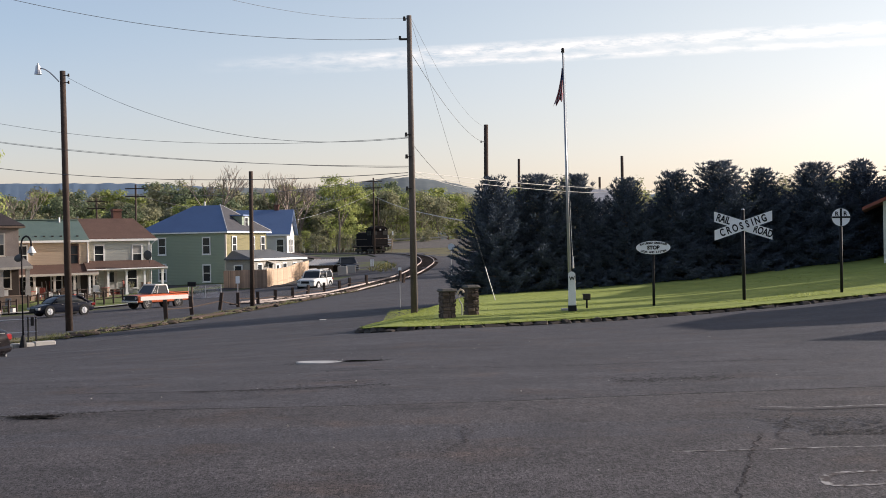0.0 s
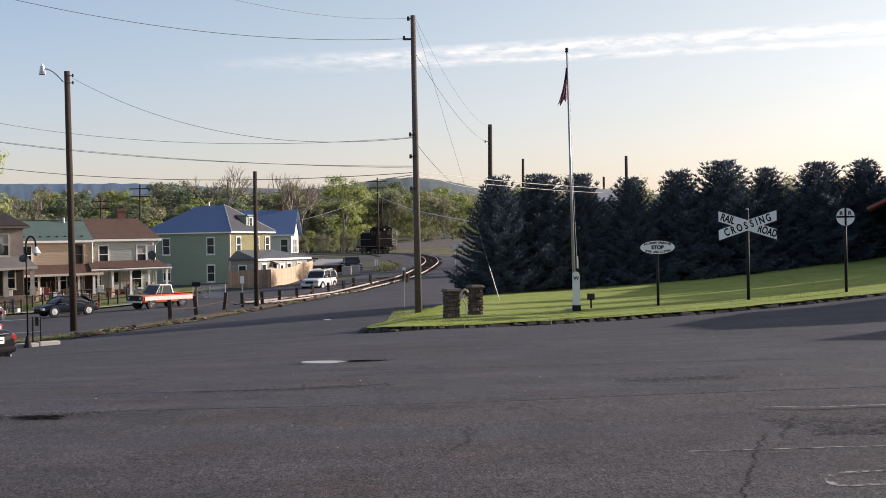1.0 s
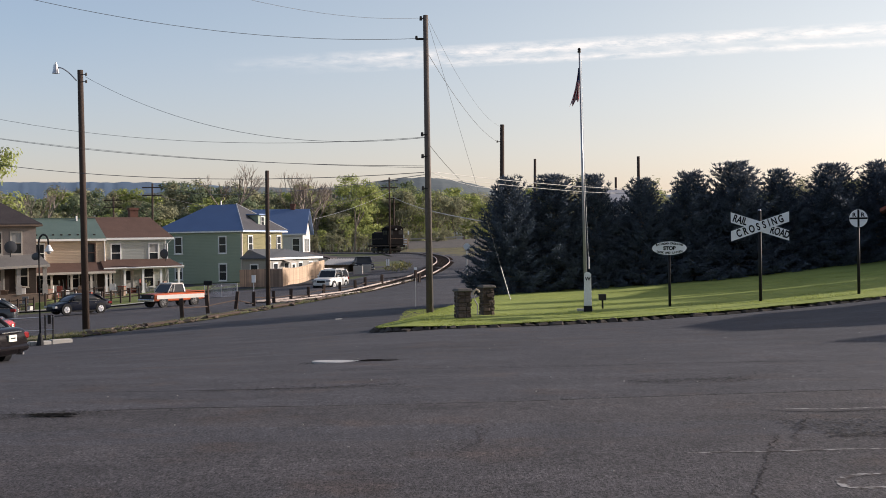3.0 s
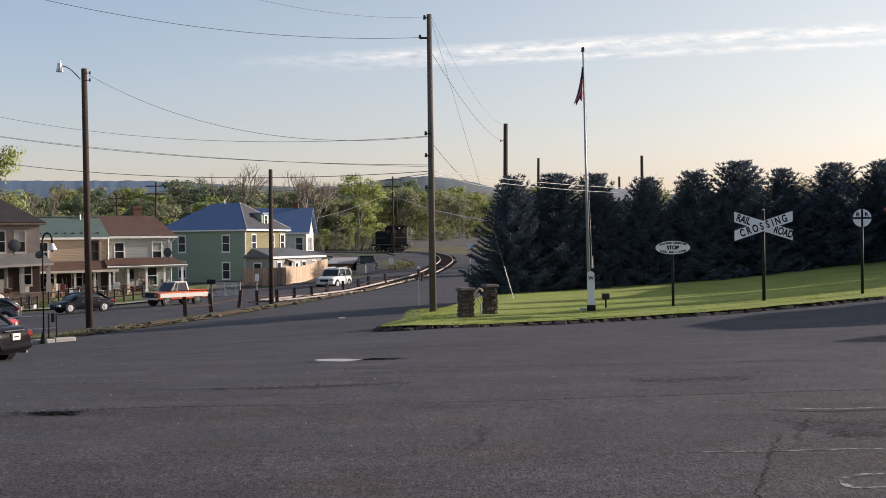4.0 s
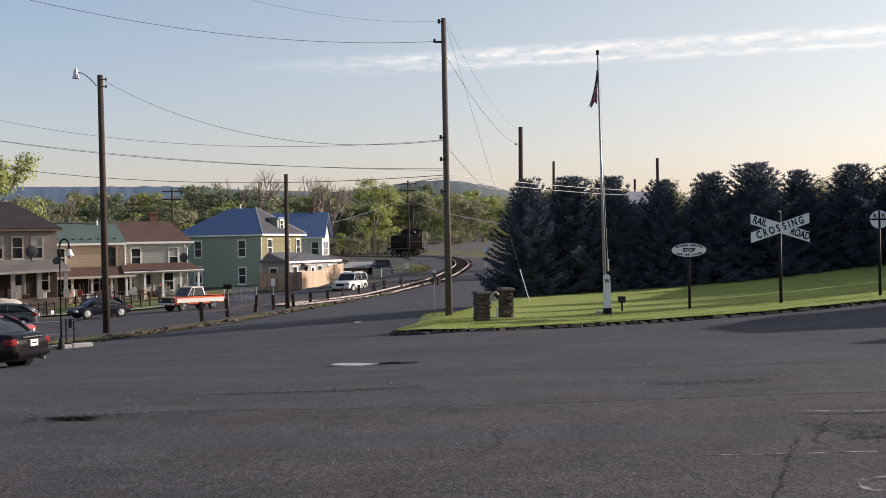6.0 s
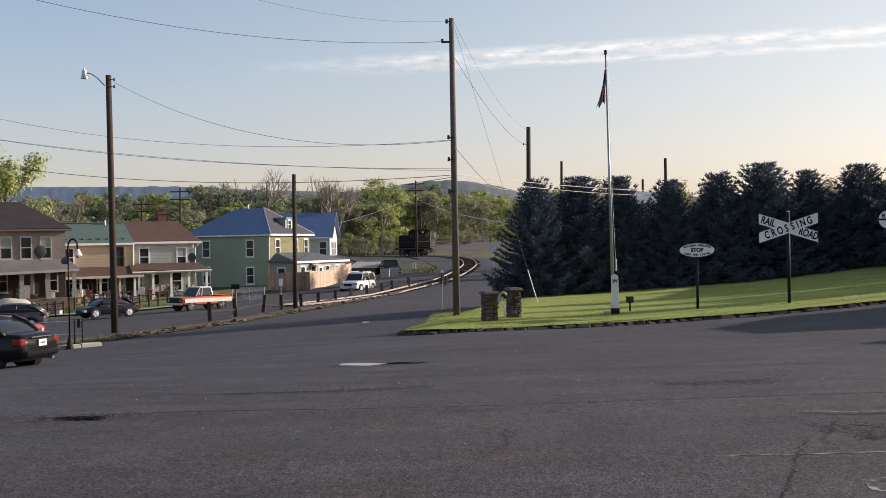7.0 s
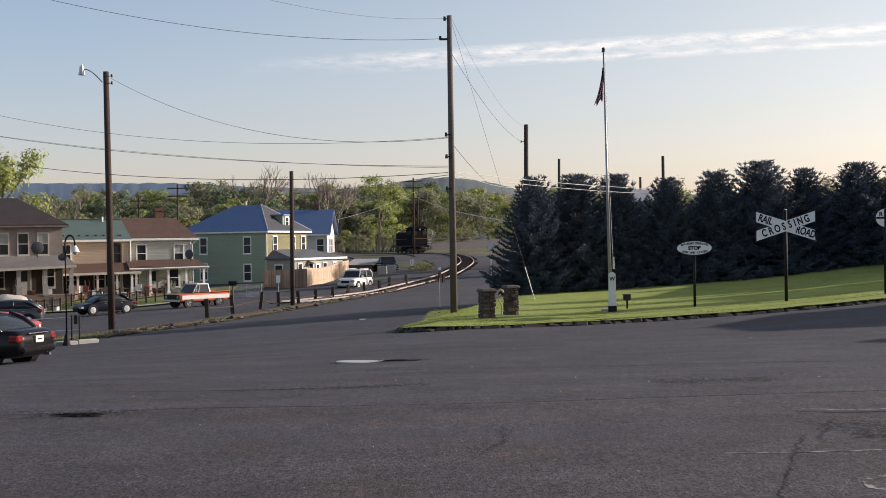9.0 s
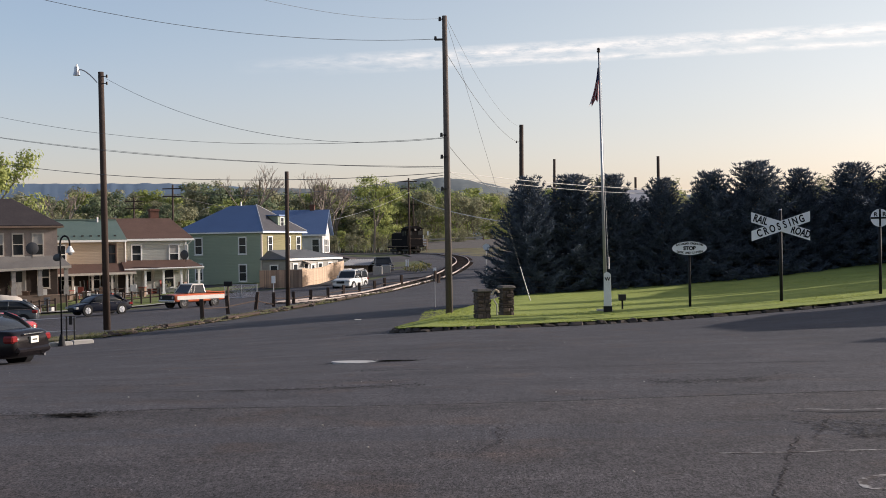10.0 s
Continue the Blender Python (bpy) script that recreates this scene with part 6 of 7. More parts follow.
part("stripe", boxed(-2.8, 1.352, 1.12, 5.6, 1.36, 1.20), GREY_WOOD, e, "grey stripe along the frame")
part("stripe", boxed(-2.8, -1.36, 1.12, 5.6, -1.352, 1.20), GREY_WOOD, e, "grey stripe along the frame")
part("exhaust_stack", tubed((2.6, 0, 3.2), (2.6, 0, 3.75), 0.2, n=12), LOCO, e)
part("headlight", tubed((-2.45, 0, 3.72), (-2.2, 0, 3.72), 0.14, n=12), HEADLIGHT, e)
for y in (-0.95, 0.95):
    part("marker_lamp", tubed((-2.34, y, 3.72), (-2.2, y, 3.72), 0.07, n=10), HEADLIGHT, e)
    part("hood_handrail", line_tube([(-0.2, y * 1.32, 2.25), (5.3, y * 1.32, 2.25)], 0.03, 6), GREY_WOOD, e)
for x in (0.6, 1.5, 2.4, 3.3, 4.2):
    part("hood_louvre", boxed(x, -0.875, 1.7, x + 0.6, -0.85, 2.9, bevel=0.01), IRON, e)
part("radiator_cap", boxed(4.2, -0.6, 3.25, 5.0, 0.6, 3.42, bevel=0.05), IRON, e)
part("front_rail", line_tube([(-2.75, -1.3, 1.3), (-2.75, -1.3, 2.3), (-2.75, 1.3, 2.3), (-2.75, 1.3, 1.3)], 0.03, 6), GREY_WOOD, e)
part("coupler", boxed(-3.2, -0.18, 0.75, -2.8, 0.18, 1.1, bevel=0.04), IRON, e)
part("fuel_tank", boxed(0.3, -1.1, 0.45, 2.6, 1.1, 0.95, bevel=0.1), LOCO, e)
for x in (-1.7, -0.1, 3.1, 4.7):
    for y in (-0.75, 0.75):
        part("wheel", tubed((x, y - 0.07, 0.5), (x, y + 0.07, 0.5), 0.5, n=20), IRON, e)
for x in (-0.9, 3.9):
    part("truck_frame", boxed(x - 1.4, -1.05, 0.35, x + 1.4, 1.05, 0.8, bevel=0.08), IRON, e)
for x in (-2.6, 5.4):
    for z in (0.45, 0.75):
        part("step", boxed(x - 0.25, -1.4, z, x + 0.25, -1.1, z + 0.04), IRON, e)

# board sign, guard rail and relay posts past the curve
s = thing("board_sign", "wide wooden board sign with pale and brown bands", "sign", pose(-7.44, 206.0, 0.86, 0, 0, -4) @ Matrix.Diagonal((0.52, 1, 0.78, 1)))
for x in (0.3, 3.9):
    part("post", boxed(x - 0.08, 0.02, -0.8, x + 0.08, 0.18, 2.2), GREY_WOOD, s)
part("panel", boxed(0, -0.05, 0.55, 4.3, 0.02, 2.2, bevel=0.02), FENCE_WOOD, s)
for z in (0.75, 1.3, 1.85):
    part("text_bar", boxed(0.3, -0.058, z, 4.0, -0.05, z + 0.22), SIGN_WHITE, s)
g = thing("guard_rail", "low galvanised guard rail along the far road", "guard rail", pose(-3.4, 236.0, 2.0, 0, -1.5, 2) @ Matrix.Diagonal((2.2, 1, 1, 1)))
part("beam", boxed(-1.0, -0.04, 0.5, 3.6, 0.04, 0.75, bevel=0.03), CONCRETE, g)
for k in range(3):
    part("post", boxed(-1.2 + 2.4 * k, 0.05, -0.5, -1.08 + 2.4 * k, 0.17, 0.75), GREY_WOOD, g)
s = thing("relay_sign", "small white signs on a post inside the curve", "sign", pose(-5.34, 128.0, -1.07))
part("post", tubed((0, 0, -0.6), (0, 0, 1.2), 0.03, n=6), GREY_WOOD, s)
for x in (-0.1, 0.1):
    part("panel", boxed(x - 0.07, -0.05, 0.5, x + 0.07, -0.03, 1.2), SIGN_WHITE, s)
for (x, y, z), hh in (((-2.13, 108.0, -1.6), 1.0), ((-5.22, 210.0, 0.76), 3.6), ((-6.18, 214.0, 0.75), 3.0)):
    s = thing("track_marker", "slim white marker post beside the track", "marker", pose(x, y, ground(x, y)))
    part("post", tubed((0, 0, -0.4), (0, 0, hh), 0.03, n=6), GREY_WOOD, s)
    part("head", boxed(-0.13, -0.08, hh - 0.7, 0.13, -0.06, hh), SIGN_WHITE, s)
s = thing("round_sign", "white round sign on a post at the spruce's edge", "sign", pose(1.34, 62.0, 0.52))
part("post", tubed((0, 0, -1.2), (0, 0, 1.1), 0.03, n=6), GALV, s)
part("disc", tubed((0, -0.04, 0.95), (0, -0.02, 0.95), 0.17, n=20), SIGN_WHITE, s)

# porch clutter: chairs, tubs and a tarpaulin heap
CLUTTER = [material("clutter_" + n, c, None, 3, 0.7, 0, 20, 0.2) for n, c in (("white", (0.6, 0.58, 0.55)), ("brown", (0.2, 0.13, 0.09)), ("red", (0.3, 0.07, 0.05)), ("grey", (0.2, 0.2, 0.2)))]
for k, (x, y) in enumerate(((-33.45, 95.3), (-32.83, 95.0), (-32.36, 95.4), (-31.79, 95.5), (-31.2, 95.0), (-31.3, 100.0), (-30.7, 100.4), (-30.13, 100.6), (-29.7, 101.0), (-29.11, 101.5), (-28.57, 102.0), (-28.02, 102.2), (-26.94, 103.0), (-26.35, 103.6))):
    if k % 3 == 0:
        c = thing("porch_chair", "plain garden chair standing before the porch", "chair", pose(x, y, yard_height(x, y) + 0.1, 0, 0, rng.uniform(-40, 40)), "porch chairs")
        for a in (-0.22, 0.22):
            for b in (-0.22, 0.22):
                part("leg", boxed(a - 0.025, b - 0.025, -0.1, a + 0.025, b + 0.025, 0.43), CLUTTER[k % 4], c)
        part("seat", boxed(-0.26, -0.26, 0.42, 0.26, 0.26, 0.48, bevel=0.02), CLUTTER[k % 4], c)
        part("backrest", boxed(-0.26, 0.22, 0.48, 0.26, 0.28, 1.0, bevel=0.02), CLUTTER[k % 4], c)
    else:
        h = rng.uniform(0.4, 0.8)
        c = thing("storage_tub", "worn storage tub standing before the porch", "tub", pose(x, y, yard_height(x, y), 0, 0, rng.uniform(-40, 40)), "porch tubs")
        bm = boxed(-0.28, -0.22, -0.1, 0.28, 0.22, h, bevel=0.03)
        for v in bm.verts:
            v.co.x *= 0.85 + 0.15 * v.co.z / h
        part("bin", bm, CLUTTER[k % 4], c)
        part("lid", boxed(-0.31, -0.25, h, 0.31, 0.25, h + 0.05, bevel=0.02), CLUTTER[(k + 1) % 4], c)
tarp = thing("covered_car", "car under a pale crumpled cover beside the porch", "cover", pose(-33.71, 92.0, -2.57, 0, 0, 20) @ Matrix.Diagonal((0.85, 0.9, 0.72, 1)))
bm = bmesh.new()
bmesh.ops.create_uvsphere(bm, u_segments=24, v_segments=12, radius=1.0)
for v in bm.verts:
    v.co = Vector((v.co.x * 2.0, v.co.y * 0.95, max(-0.1, v.co.z * 1.35))) * (1 + 0.10 * noise.noise(v.co * 2.5) + 0.09 * noise.noise(v.co * 6))
part("cover", bm, CREAM, tarp, smooth=True)

# ---- woods and hills ----
PALE_BARK = material("pale_bark", (0.30, 0.25, 0.21), (0.18, 0.15, 0.13), 2, 0.95, 0, 15.0, 0.4)
BARE = broadleaf_parts(71, 13, 4.6, 0, 0.13, 1.7)
BIG = broadleaf_parts(83, 13, 5.6, 52, 0.34, 1.5)
TALL = [broadleaf_parts(31 + k, 12, 4.8, 34, 0.44) for k in range(5)]
LIGHT = [broadleaf_parts(51 + k, 12, 4.4, 22, 0.36) for k in range(3)]
for x, y, top in ((-15.51, 228.0, 13.96), (-47.23, 125.0, 12.3), (-8.39, 262.0, 12.98)):
    s = (top - ground(x, y)) / 13
    tree("tree", BIG, SPRING, "broad tree in fresh yellow-green spring leaf", "", pose(x, y, ground(x, y) - 0.1, 0, 0, x * 31) @ Matrix.Diagonal((s, s, s, 1)))
for x, y, top in ((-40.56, 240.0, 18.01), (-28.49, 245.0, 16.33), (-25.06, 245.0, 16.52), (-24.56, 250.0, 16.24), (-76.7, 240.0, 14.16)):
    s = (top - ground(x, y)) / 13
    tree("bare_tree", BARE, TWIG, "leafless grey-brown tree standing above the woods", "bare trees", pose(x, y, ground(x, y) - 0.1, 0, 0, x * 31) @ Matrix.Diagonal((s, s, s, 1)), PALE_BARK)
rng = random.Random(5)


def woods(count, u0, u1, d0, d1, v0, v1, kinds, mats, label, group):
    """u: bearing as slope, v: slope of the tops over the eye."""
    for k in range(count):
        y = rng.uniform(d0, d1)
        x = y * (u0 + (u1 - u0) * (k + rng.uniform(0, 1)) / count)
        top = EYE + y * rng.uniform(v0, v1)
        s = (top - ground(x, y)) / 12
        j = k % len(kinds)
        w = s * rng.uniform(0.95, 1.35)
        tree("tree", kinds[j], mats[j], label, group, pose(x, y, ground(x, y) - 0.2, 0, 0, 47 * k) @ Matrix.Diagonal((w, w, s, 1)))


woods(46, -0.42, -0.03, 250, 285, 0.024, 0.044, TALL, (OLIVE, GREEN, OLIVE, SPRING, GREEN), "budding spring tree at the edge of the woods", "wooded edge")
woods(40, -0.45, 0.06, 290, 340, 0.036, 0.052, TALL[::-1], (GREEN, SPRING, OLIVE, GREEN, OLIVE), "budding spring tree deeper in the woods", "deep woods")
woods(34, -0.10, 0.10, 250, 300, 0.030, 0.042, LIGHT, (OLIVE, OLIVE, SPRING), "thinly budding tree beyond the railway", "woods beyond the railway")
woods(20, 0.05, 0.42, 110, 150, 0.036, 0.052, LIGHT, (SPRING, OLIVE, OLIVE), "budding tree showing above the spruces", "trees behind the spruces")
woods(80, -0.42, 0.05, 248, 290, 0.004, 0.024, LIGHT, (OLIVE, GREEN, OLIVE), "low budding shrub under the woods", "undergrowth")
woods(40, -0.45, 0.10, 290, 330, 0.010, 0.030, TALL, (OLIVE, GREEN, OLIVE, SPRING, GREEN), "low leafy thicket in the woods", "undergrowth")
woods(70, -0.14, 0.01, 232, 252, 0.000, 0.014, LIGHT, (TWIG, OLIVE, TWIG), "low tangled scrub along the foot of the woods", "scrub")
roof_hut = thing("far_shed", "pale shed roof glimpsed behind the spruces", "shed", pose(15.24, 110.0, 4.87, 0, 0, 20) @ Matrix.Diagonal((0.5, 0.5, 1, 1)))
part("wall", boxed(0, 0, -5, 4, 4, 0), WHITE_SIDING, roof_hut)
roof_solid("roof", [(-0.3, -0.3, 0), (4.3, -0.3, 0), (4.3, 2, 1.2), (-0.3, 2, 1.2), (4.3, 4.3, 0), (-0.3, 4.3, 0)], [(0, 1, 2, 3), (3, 2, 4, 5)], GALV, roof_hut)


def ridge(name, dist, a0, a1, crest, mat, label):
    bm = bmesh.new()
    rows = []
    for i in range(1201):
        a = a0 + (a1 - a0) * i / 1200
        x, y = dist * math.sin(a), dist * math.cos(a)
        row = []
        for q in (0, 0.25, 0.5, 0.75, 1):
            h = crest(math.degrees(a)) + dist * 0.0010 * noise.noise(Vector((a * 120, q * 3, 0))) + dist * 0.0007 * noise.noise(Vector((a * 500, q * 9, 3))) + dist * 0.0005 * noise.noise(Vector((a * 1400, q * 13, 5)))
            row.append(bm.verts.new((x * (1 + 0.25 * q), y * (1 + 0.25 * q), -5 + (h + 5) * math.sin(q * math.pi / 2))))
        rows.append(row)
    for p, q in zip(rows, rows[1:]):
        for k in range(4):
            bm.faces.new((p[k], p[k + 1], q[k + 1], q[k]))
    bmesh.ops.recalc_face_normals(bm, faces=bm.faces)
    return tagged(part(name, bm, mat, smooth=True), label, "hill", kind="structure")


# these ridges carry their haze in the material colour
ridge("backdrop_hill", 1200, -1.2, 1.2, lambda d: 62 + 19 * math.exp(-((d + 0.9) / 3.3) ** 2) + 10 * math.exp(-((d + 9) / 4) ** 2) - 14 * smooth_step(-12, -20, d) - 22 * smooth_step(1, 7, d), HILL, "distant wooded hills with haze mixed into their colour")
ridge("backdrop_far_hill", 3200, -1.2, 1.2, lambda d: 205 - 60 * smooth_step(-14, 0, d), FAR_HILL, "ridge on the horizon with blue haze in its colour")


# ---- the lot's surface: seams, cracks, patches, lines ----
def strip(points, width, lift, wobble, seed, taper=True):
    """A narrow ribbon on the asphalt."""
    rng = random.Random(seed)
    bm = bmesh.new()
    pts = smooth_line(points, 14)
    rows = []
    for i, p in enumerate(pts):
        d = (pts[min(i + 1, len(pts) - 1)] - pts[max(i - 1, 0)]).normalized()
        n = Vector((-d.y, d.x))
        q = i / (len(pts) - 1)
        w = width * (0.45 + 0.55 * rng.random()) * (min(1, 6 * q, 6 * (1 - q)) if taper else 1) + 0.003
        c = p + n * rng.uniform(-wobble, wobble)
        rows.append([bm.verts.new((c.x + n.x * s * w / 2, c.y + n.y * s * w / 2, ground(c.x, c.y) + lift)) for s in (-1, 1)])
    for a, b in zip(rows, rows[1:]):
        bm.faces.new((a[0], a[1], b[1], b[0]))
    for f in bm.faces:
        f.normal_update()
        if f.normal.z < 0:
            f.normal_flip()
    return bm


PALE_IRON = material("worn_iron", (0.46, 0.45, 0.44), (0.28, 0.27, 0.26), 4, 0.6, 0.0, 25, 0.3)
TAR = material("tar_seam", (0.016, 0.015, 0.015), (0.008, 0.008, 0.008), 2, 0.96, 0, 40, 0.3)
SEAM = material("worn_seam", (0.075, 0.07, 0.07), (0.025, 0.023, 0.023), 1.2, 1.0, 0, 25, 0.4, 0.9)
for m in (TAR, SEAM):
    m.node_tree.nodes["Principled BSDF"].inputs["Specular IOR Level"].default_value = 0.0
LINE_PAINT = material("worn_line_paint", (0.33, 0.32, 0.31), (0.07, 0.06, 0.058), 6.0, 0.9, 0, 22, 0.4, 0.9)
LINE_PAINT.node_tree.nodes["Color Ramp"].color_ramp.elements[0].position = 0.58
LINE_PAINT.node_tree.nodes["Color Ramp"].color_ramp.elements[1].position = 0.76
for k, (pts, w, mat, name) in enumerate((
    ([(-6.26, 12.75), (-4.52, 12.7), (-2.88, 13.1), (-1.11, 13.1), (0.68, 13.25), (2.55, 13.65), (4.96, 14.05), (6.6, 14.4)], 0.045, SEAM, "asphalt_seam"),
    ([(0.39, 11.4), (0.31, 10.9), (0.33, 10.45), (0.22, 10.1), (0.09, 9.75)], 0.012, SEAM, "asphalt_crack"),
    ([(2.37, 9.15), (2.2, 8.65), (2.06, 8.2), (1.88, 7.7)], 0.016, SEAM, "asphalt_crack"),
    ([(2.83, 10.55), (2.64, 10.0), (2.45, 9.45), (2.39, 9.15)], 0.012, SEAM, "asphalt_crack"),
    ([(3.41, 11.75), (3.13, 10.85), (2.9, 10.3), (2.93, 9.95)], 0.012, SEAM, "asphalt_crack"),
    ([(-1.61, 19.1), (0.96, 18.7), (3.55, 19.0), (6.08, 18.85)], 0.03, SEAM, "asphalt_seam"),
    ([(-4.52, 15.7), (-2.71, 15.5), (-0.61, 15.55)], 0.03, SEAM, "asphalt_seam"),
    ([(-3.22, 15.6), (-2.02, 15.6), (-0.48, 15.9)], 0.05, SEAM, "asphalt_seam"),
    ([(-13.39, 47.35), (-10.34, 47.15), (-6.57, 47.6), (-3.08, 46.9)], 0.05, SEAM, "asphalt_seam"),
    ([(0.48, 11.35), (0.36, 10.75), (0.44, 10.5)], 0.008, SEAM, "asphalt_crack"),
)):
    setting(name, strip(pts, w, 0.008 + 0.0003 * k, 0.012 if w > 0.02 else 0.03, 60 + k), mat, "tarred seam or crack across the worn asphalt", smooth=False)
for k, (pts, w) in enumerate((
    ([(3.25, 12.15), (3.7, 12.0), (4.45, 12.1), (5.32, 12.1)], 0.05),
    ([(1.89, 9.65), (2.45, 9.65), (3.12, 9.7), (4.0, 9.7)], 0.04),
    ([(3.35, 8.7), (2.9, 8.65), (2.75, 8.55), (2.69, 8.45), (2.66, 8.25), (2.79, 8.2), (3.18, 8.25)], 0.08),
)):
    setting("parking_line", strip(pts, w, 0.009, 0.004, 90 + k, False), LINE_PAINT, "worn pale parking line on the asphalt", smooth=False)


def blob(cu, cv, mat, lift, name, label):
    """A ragged flat patch from its corner points."""
    (x0, y0), (x1, y1) = cu, cv
    rng = random.Random(int(x0 * 100))
    bm = bmesh.new()
    cx, cy, rx, ry = (x0 + x1) / 2, (y0 + y1) / 2, abs(x1 - x0) / 2, abs(y1 - y0) / 2
    ring = []
    for k in range(28):
        a = k * math.tau / 28
        q = 1 + rng.uniform(-0.22, 0.22)
        ring.append(bm.verts.new((cx + rx * q * math.cos(a), cy + ry * q * math.sin(a), ground(cx, cy + ry * math.sin(a)) + lift)))
    bm.faces.new(ring)
    return setting(name, bm, mat, label, smooth=False)


blob((-4.2, 12.45), (-3.67, 12.75), TAR, 0.012, "pothole", "dark broken pothole in the asphalt")
blob((-1.45, 21.4), (-0.8, 21.85), TAR, 0.013, "asphalt_patch", "dark tar patch beside the manhole cover")
mx, my = -1.79, 21.65
mh = tagged(part("manhole_cover", tubed((0, 0, -0.02), (0, 0, 0.014), 0.37, n=32), PALE_IRON, m=pose(mx, my, ground(mx, my) + 0.004, -1.2, 1, 0) @ Matrix.Diagonal((1.22, 0.85, 1, 1))), "pale worn metal manhole cover in the asphalt", "manhole cover")
blob((-4.39, 51.3), (-4.09, 52.3), CONCRETE, 0.012, "road_patch", "small pale patch in the asphalt")


def crumble(x0, y0, x1, y1, reach, count, seed, size):
    """Ragged chips and pits scattered along a stretch of broken asphalt."""
    rng = random.Random(seed)
    bm = bmesh.new()
    for _ in range(count):
        q = rng.random()
        x, y = x0 + (x1 - x0) * q + rng.gauss(0, 0.05), y0 + (y1 - y0) * q + rng.gauss(0, reach)
        r, turn, sides = size * rng.uniform(0.3, 1.0) ** 2, rng.uniform(0, 6.3), rng.choice((5, 6, 7))
        z = ground(x, y) + 0.0095 + rng.uniform(0, 0.003)
        bm.faces.new([bm.verts.new((x + r * rng.uniform(0.5, 1.3) * math.cos(turn + k * math.tau / sides), y + 1.5 * r * rng.uniform(0.5, 1.3) * math.sin(turn + k * math.tau / sides), z)) for k in range(sides)])
    for f in bm.faces:
        f.normal_update()
        if f.normal.z < 0:
            f.normal_flip()
    return bm


PIT = material("crumbled_pits", (0.030, 0.028, 0.029), (0.014, 0.016, 0.017), 8, 0.95, 0, 40, 0.4)
CHIP = material("loose_chips", (0.22, 0.21, 0.20), (0.10, 0.095, 0.09), 9, 0.9, 0, 40, 0.2)
for k, (x0, y0, x1, y1, reach, count, size) in enumerate((
        (3.05, 11.1, 4.3, 10.9, 0.30, 620, 0.032), (3.2, 10.45, 3.9, 10.45, 0.10, 260, 0.03), (2.35, 15.75, 3.95, 15.9, 0.26, 700, 0.035),
        (1.2, 13.42, 6.4, 14.3, 0.05, 420, 0.025), (-6.2, 12.8, -2.4, 13.05, 0.10, 420, 0.028), (-2.9, 15.5, -0.4, 15.9, 0.30, 420, 0.035),
        (0.36, 11.3, 0.02, 9.5, 0.03, 110, 0.016), (-4.4, 12.5, -3.5, 12.75, 0.16, 300, 0.035), (-2.4, 21.55, -0.6, 21.65, 0.2, 300, 0.045), (-1.6, 19.1, 6.1, 18.85, 0.10, 420, 0.03),
        (-6.0, 17.3, 0.2, 16.7, 0.12, 320, 0.03), (0.5, 16.5, 5.6, 16.7, 0.14, 300, 0.03), (-9.0, 26.5, 2.0, 25.4, 0.12, 420, 0.04))):
    setting("broken_asphalt", crumble(x0, y0, x1, y1, reach, count, 200 + k, size * 0.62), PIT, "crumbling dark pits in the broken asphalt", smooth=False)
    setting("loose_chips", crumble(x0, y0 - 0.06, x1, y1 - 0.06, reach * 1.2, count // 4, 300 + k, size * 0.28), CHIP, "pale loose chips of worn asphalt", smooth=False)
for k, (x0, y0, x1, y1) in enumerate(((-6.2, 12.66, 0.7, 13.12), (0.7, 13.12, 6.6, 14.28))):
    setting("loose_chips", crumble(x0, y0, x1, y1, 0.035, 420, 340 + k, 0.011), CHIP, "pale loose chips of worn asphalt", smooth=False)
bm = bmesh.new()
rng = random.Random(8)
for _ in range(90):
    x, y = rng.uniform(-10, 12), rng.uniform(7, 34)
    r = rng.uniform(0.004, 0.012)
    bmesh.ops.create_icosphere(bm, subdivisions=1, radius=r, matrix=Matrix.Translation((x, y, ground(x, y) + r * 0.5)))
tagged(part("pebbles", bm, CONCRETE), "small pale pebbles strewn over the asphalt", "pebbles", kind="stuff")

# grass tufts over lawn edge and verge
bm = bmesh.new()
rng = random.Random(9)


def tuft(x, y, z, size, n):
    for _ in range(n):
        a = rng.uniform(0, 6.28)
        d = Vector((math.cos(a), math.sin(a), 0))
        w = Vector((-d.y, d.x, 0)) * 0.012 * rng.uniform(0.7, 1.5)
        o = Vector((x + rng.uniform(-0.06, 0.06), y + rng.uniform(-0.06, 0.06), z - 0.02))
        bm.faces.new([bm.verts.new(p) for p in (o - w, o + w, o + d * size * 0.45 + Vector((0, 0, size)))])


for _ in range(30000):
    y = 36.9 + 17 * rng.random() ** 1.3
    x = rng.uniform(-1.5, 20)
    if y > 37.1 + max(0, x) * 0.19 + (1.2 if x < -1 else 0):
        tuft(x, y, lawn(x, y), rng.uniform(0.018, 0.036), 3)
tagged(part("lawn_blades", bm, leaf_material("grass_blades", (0.37, 0.41, 0.115), (0.24, 0.28, 0.075), 0.45, 0.18)), "short spring grass blades of the lawn", "grass", kind="stuff")
bm = bmesh.new()
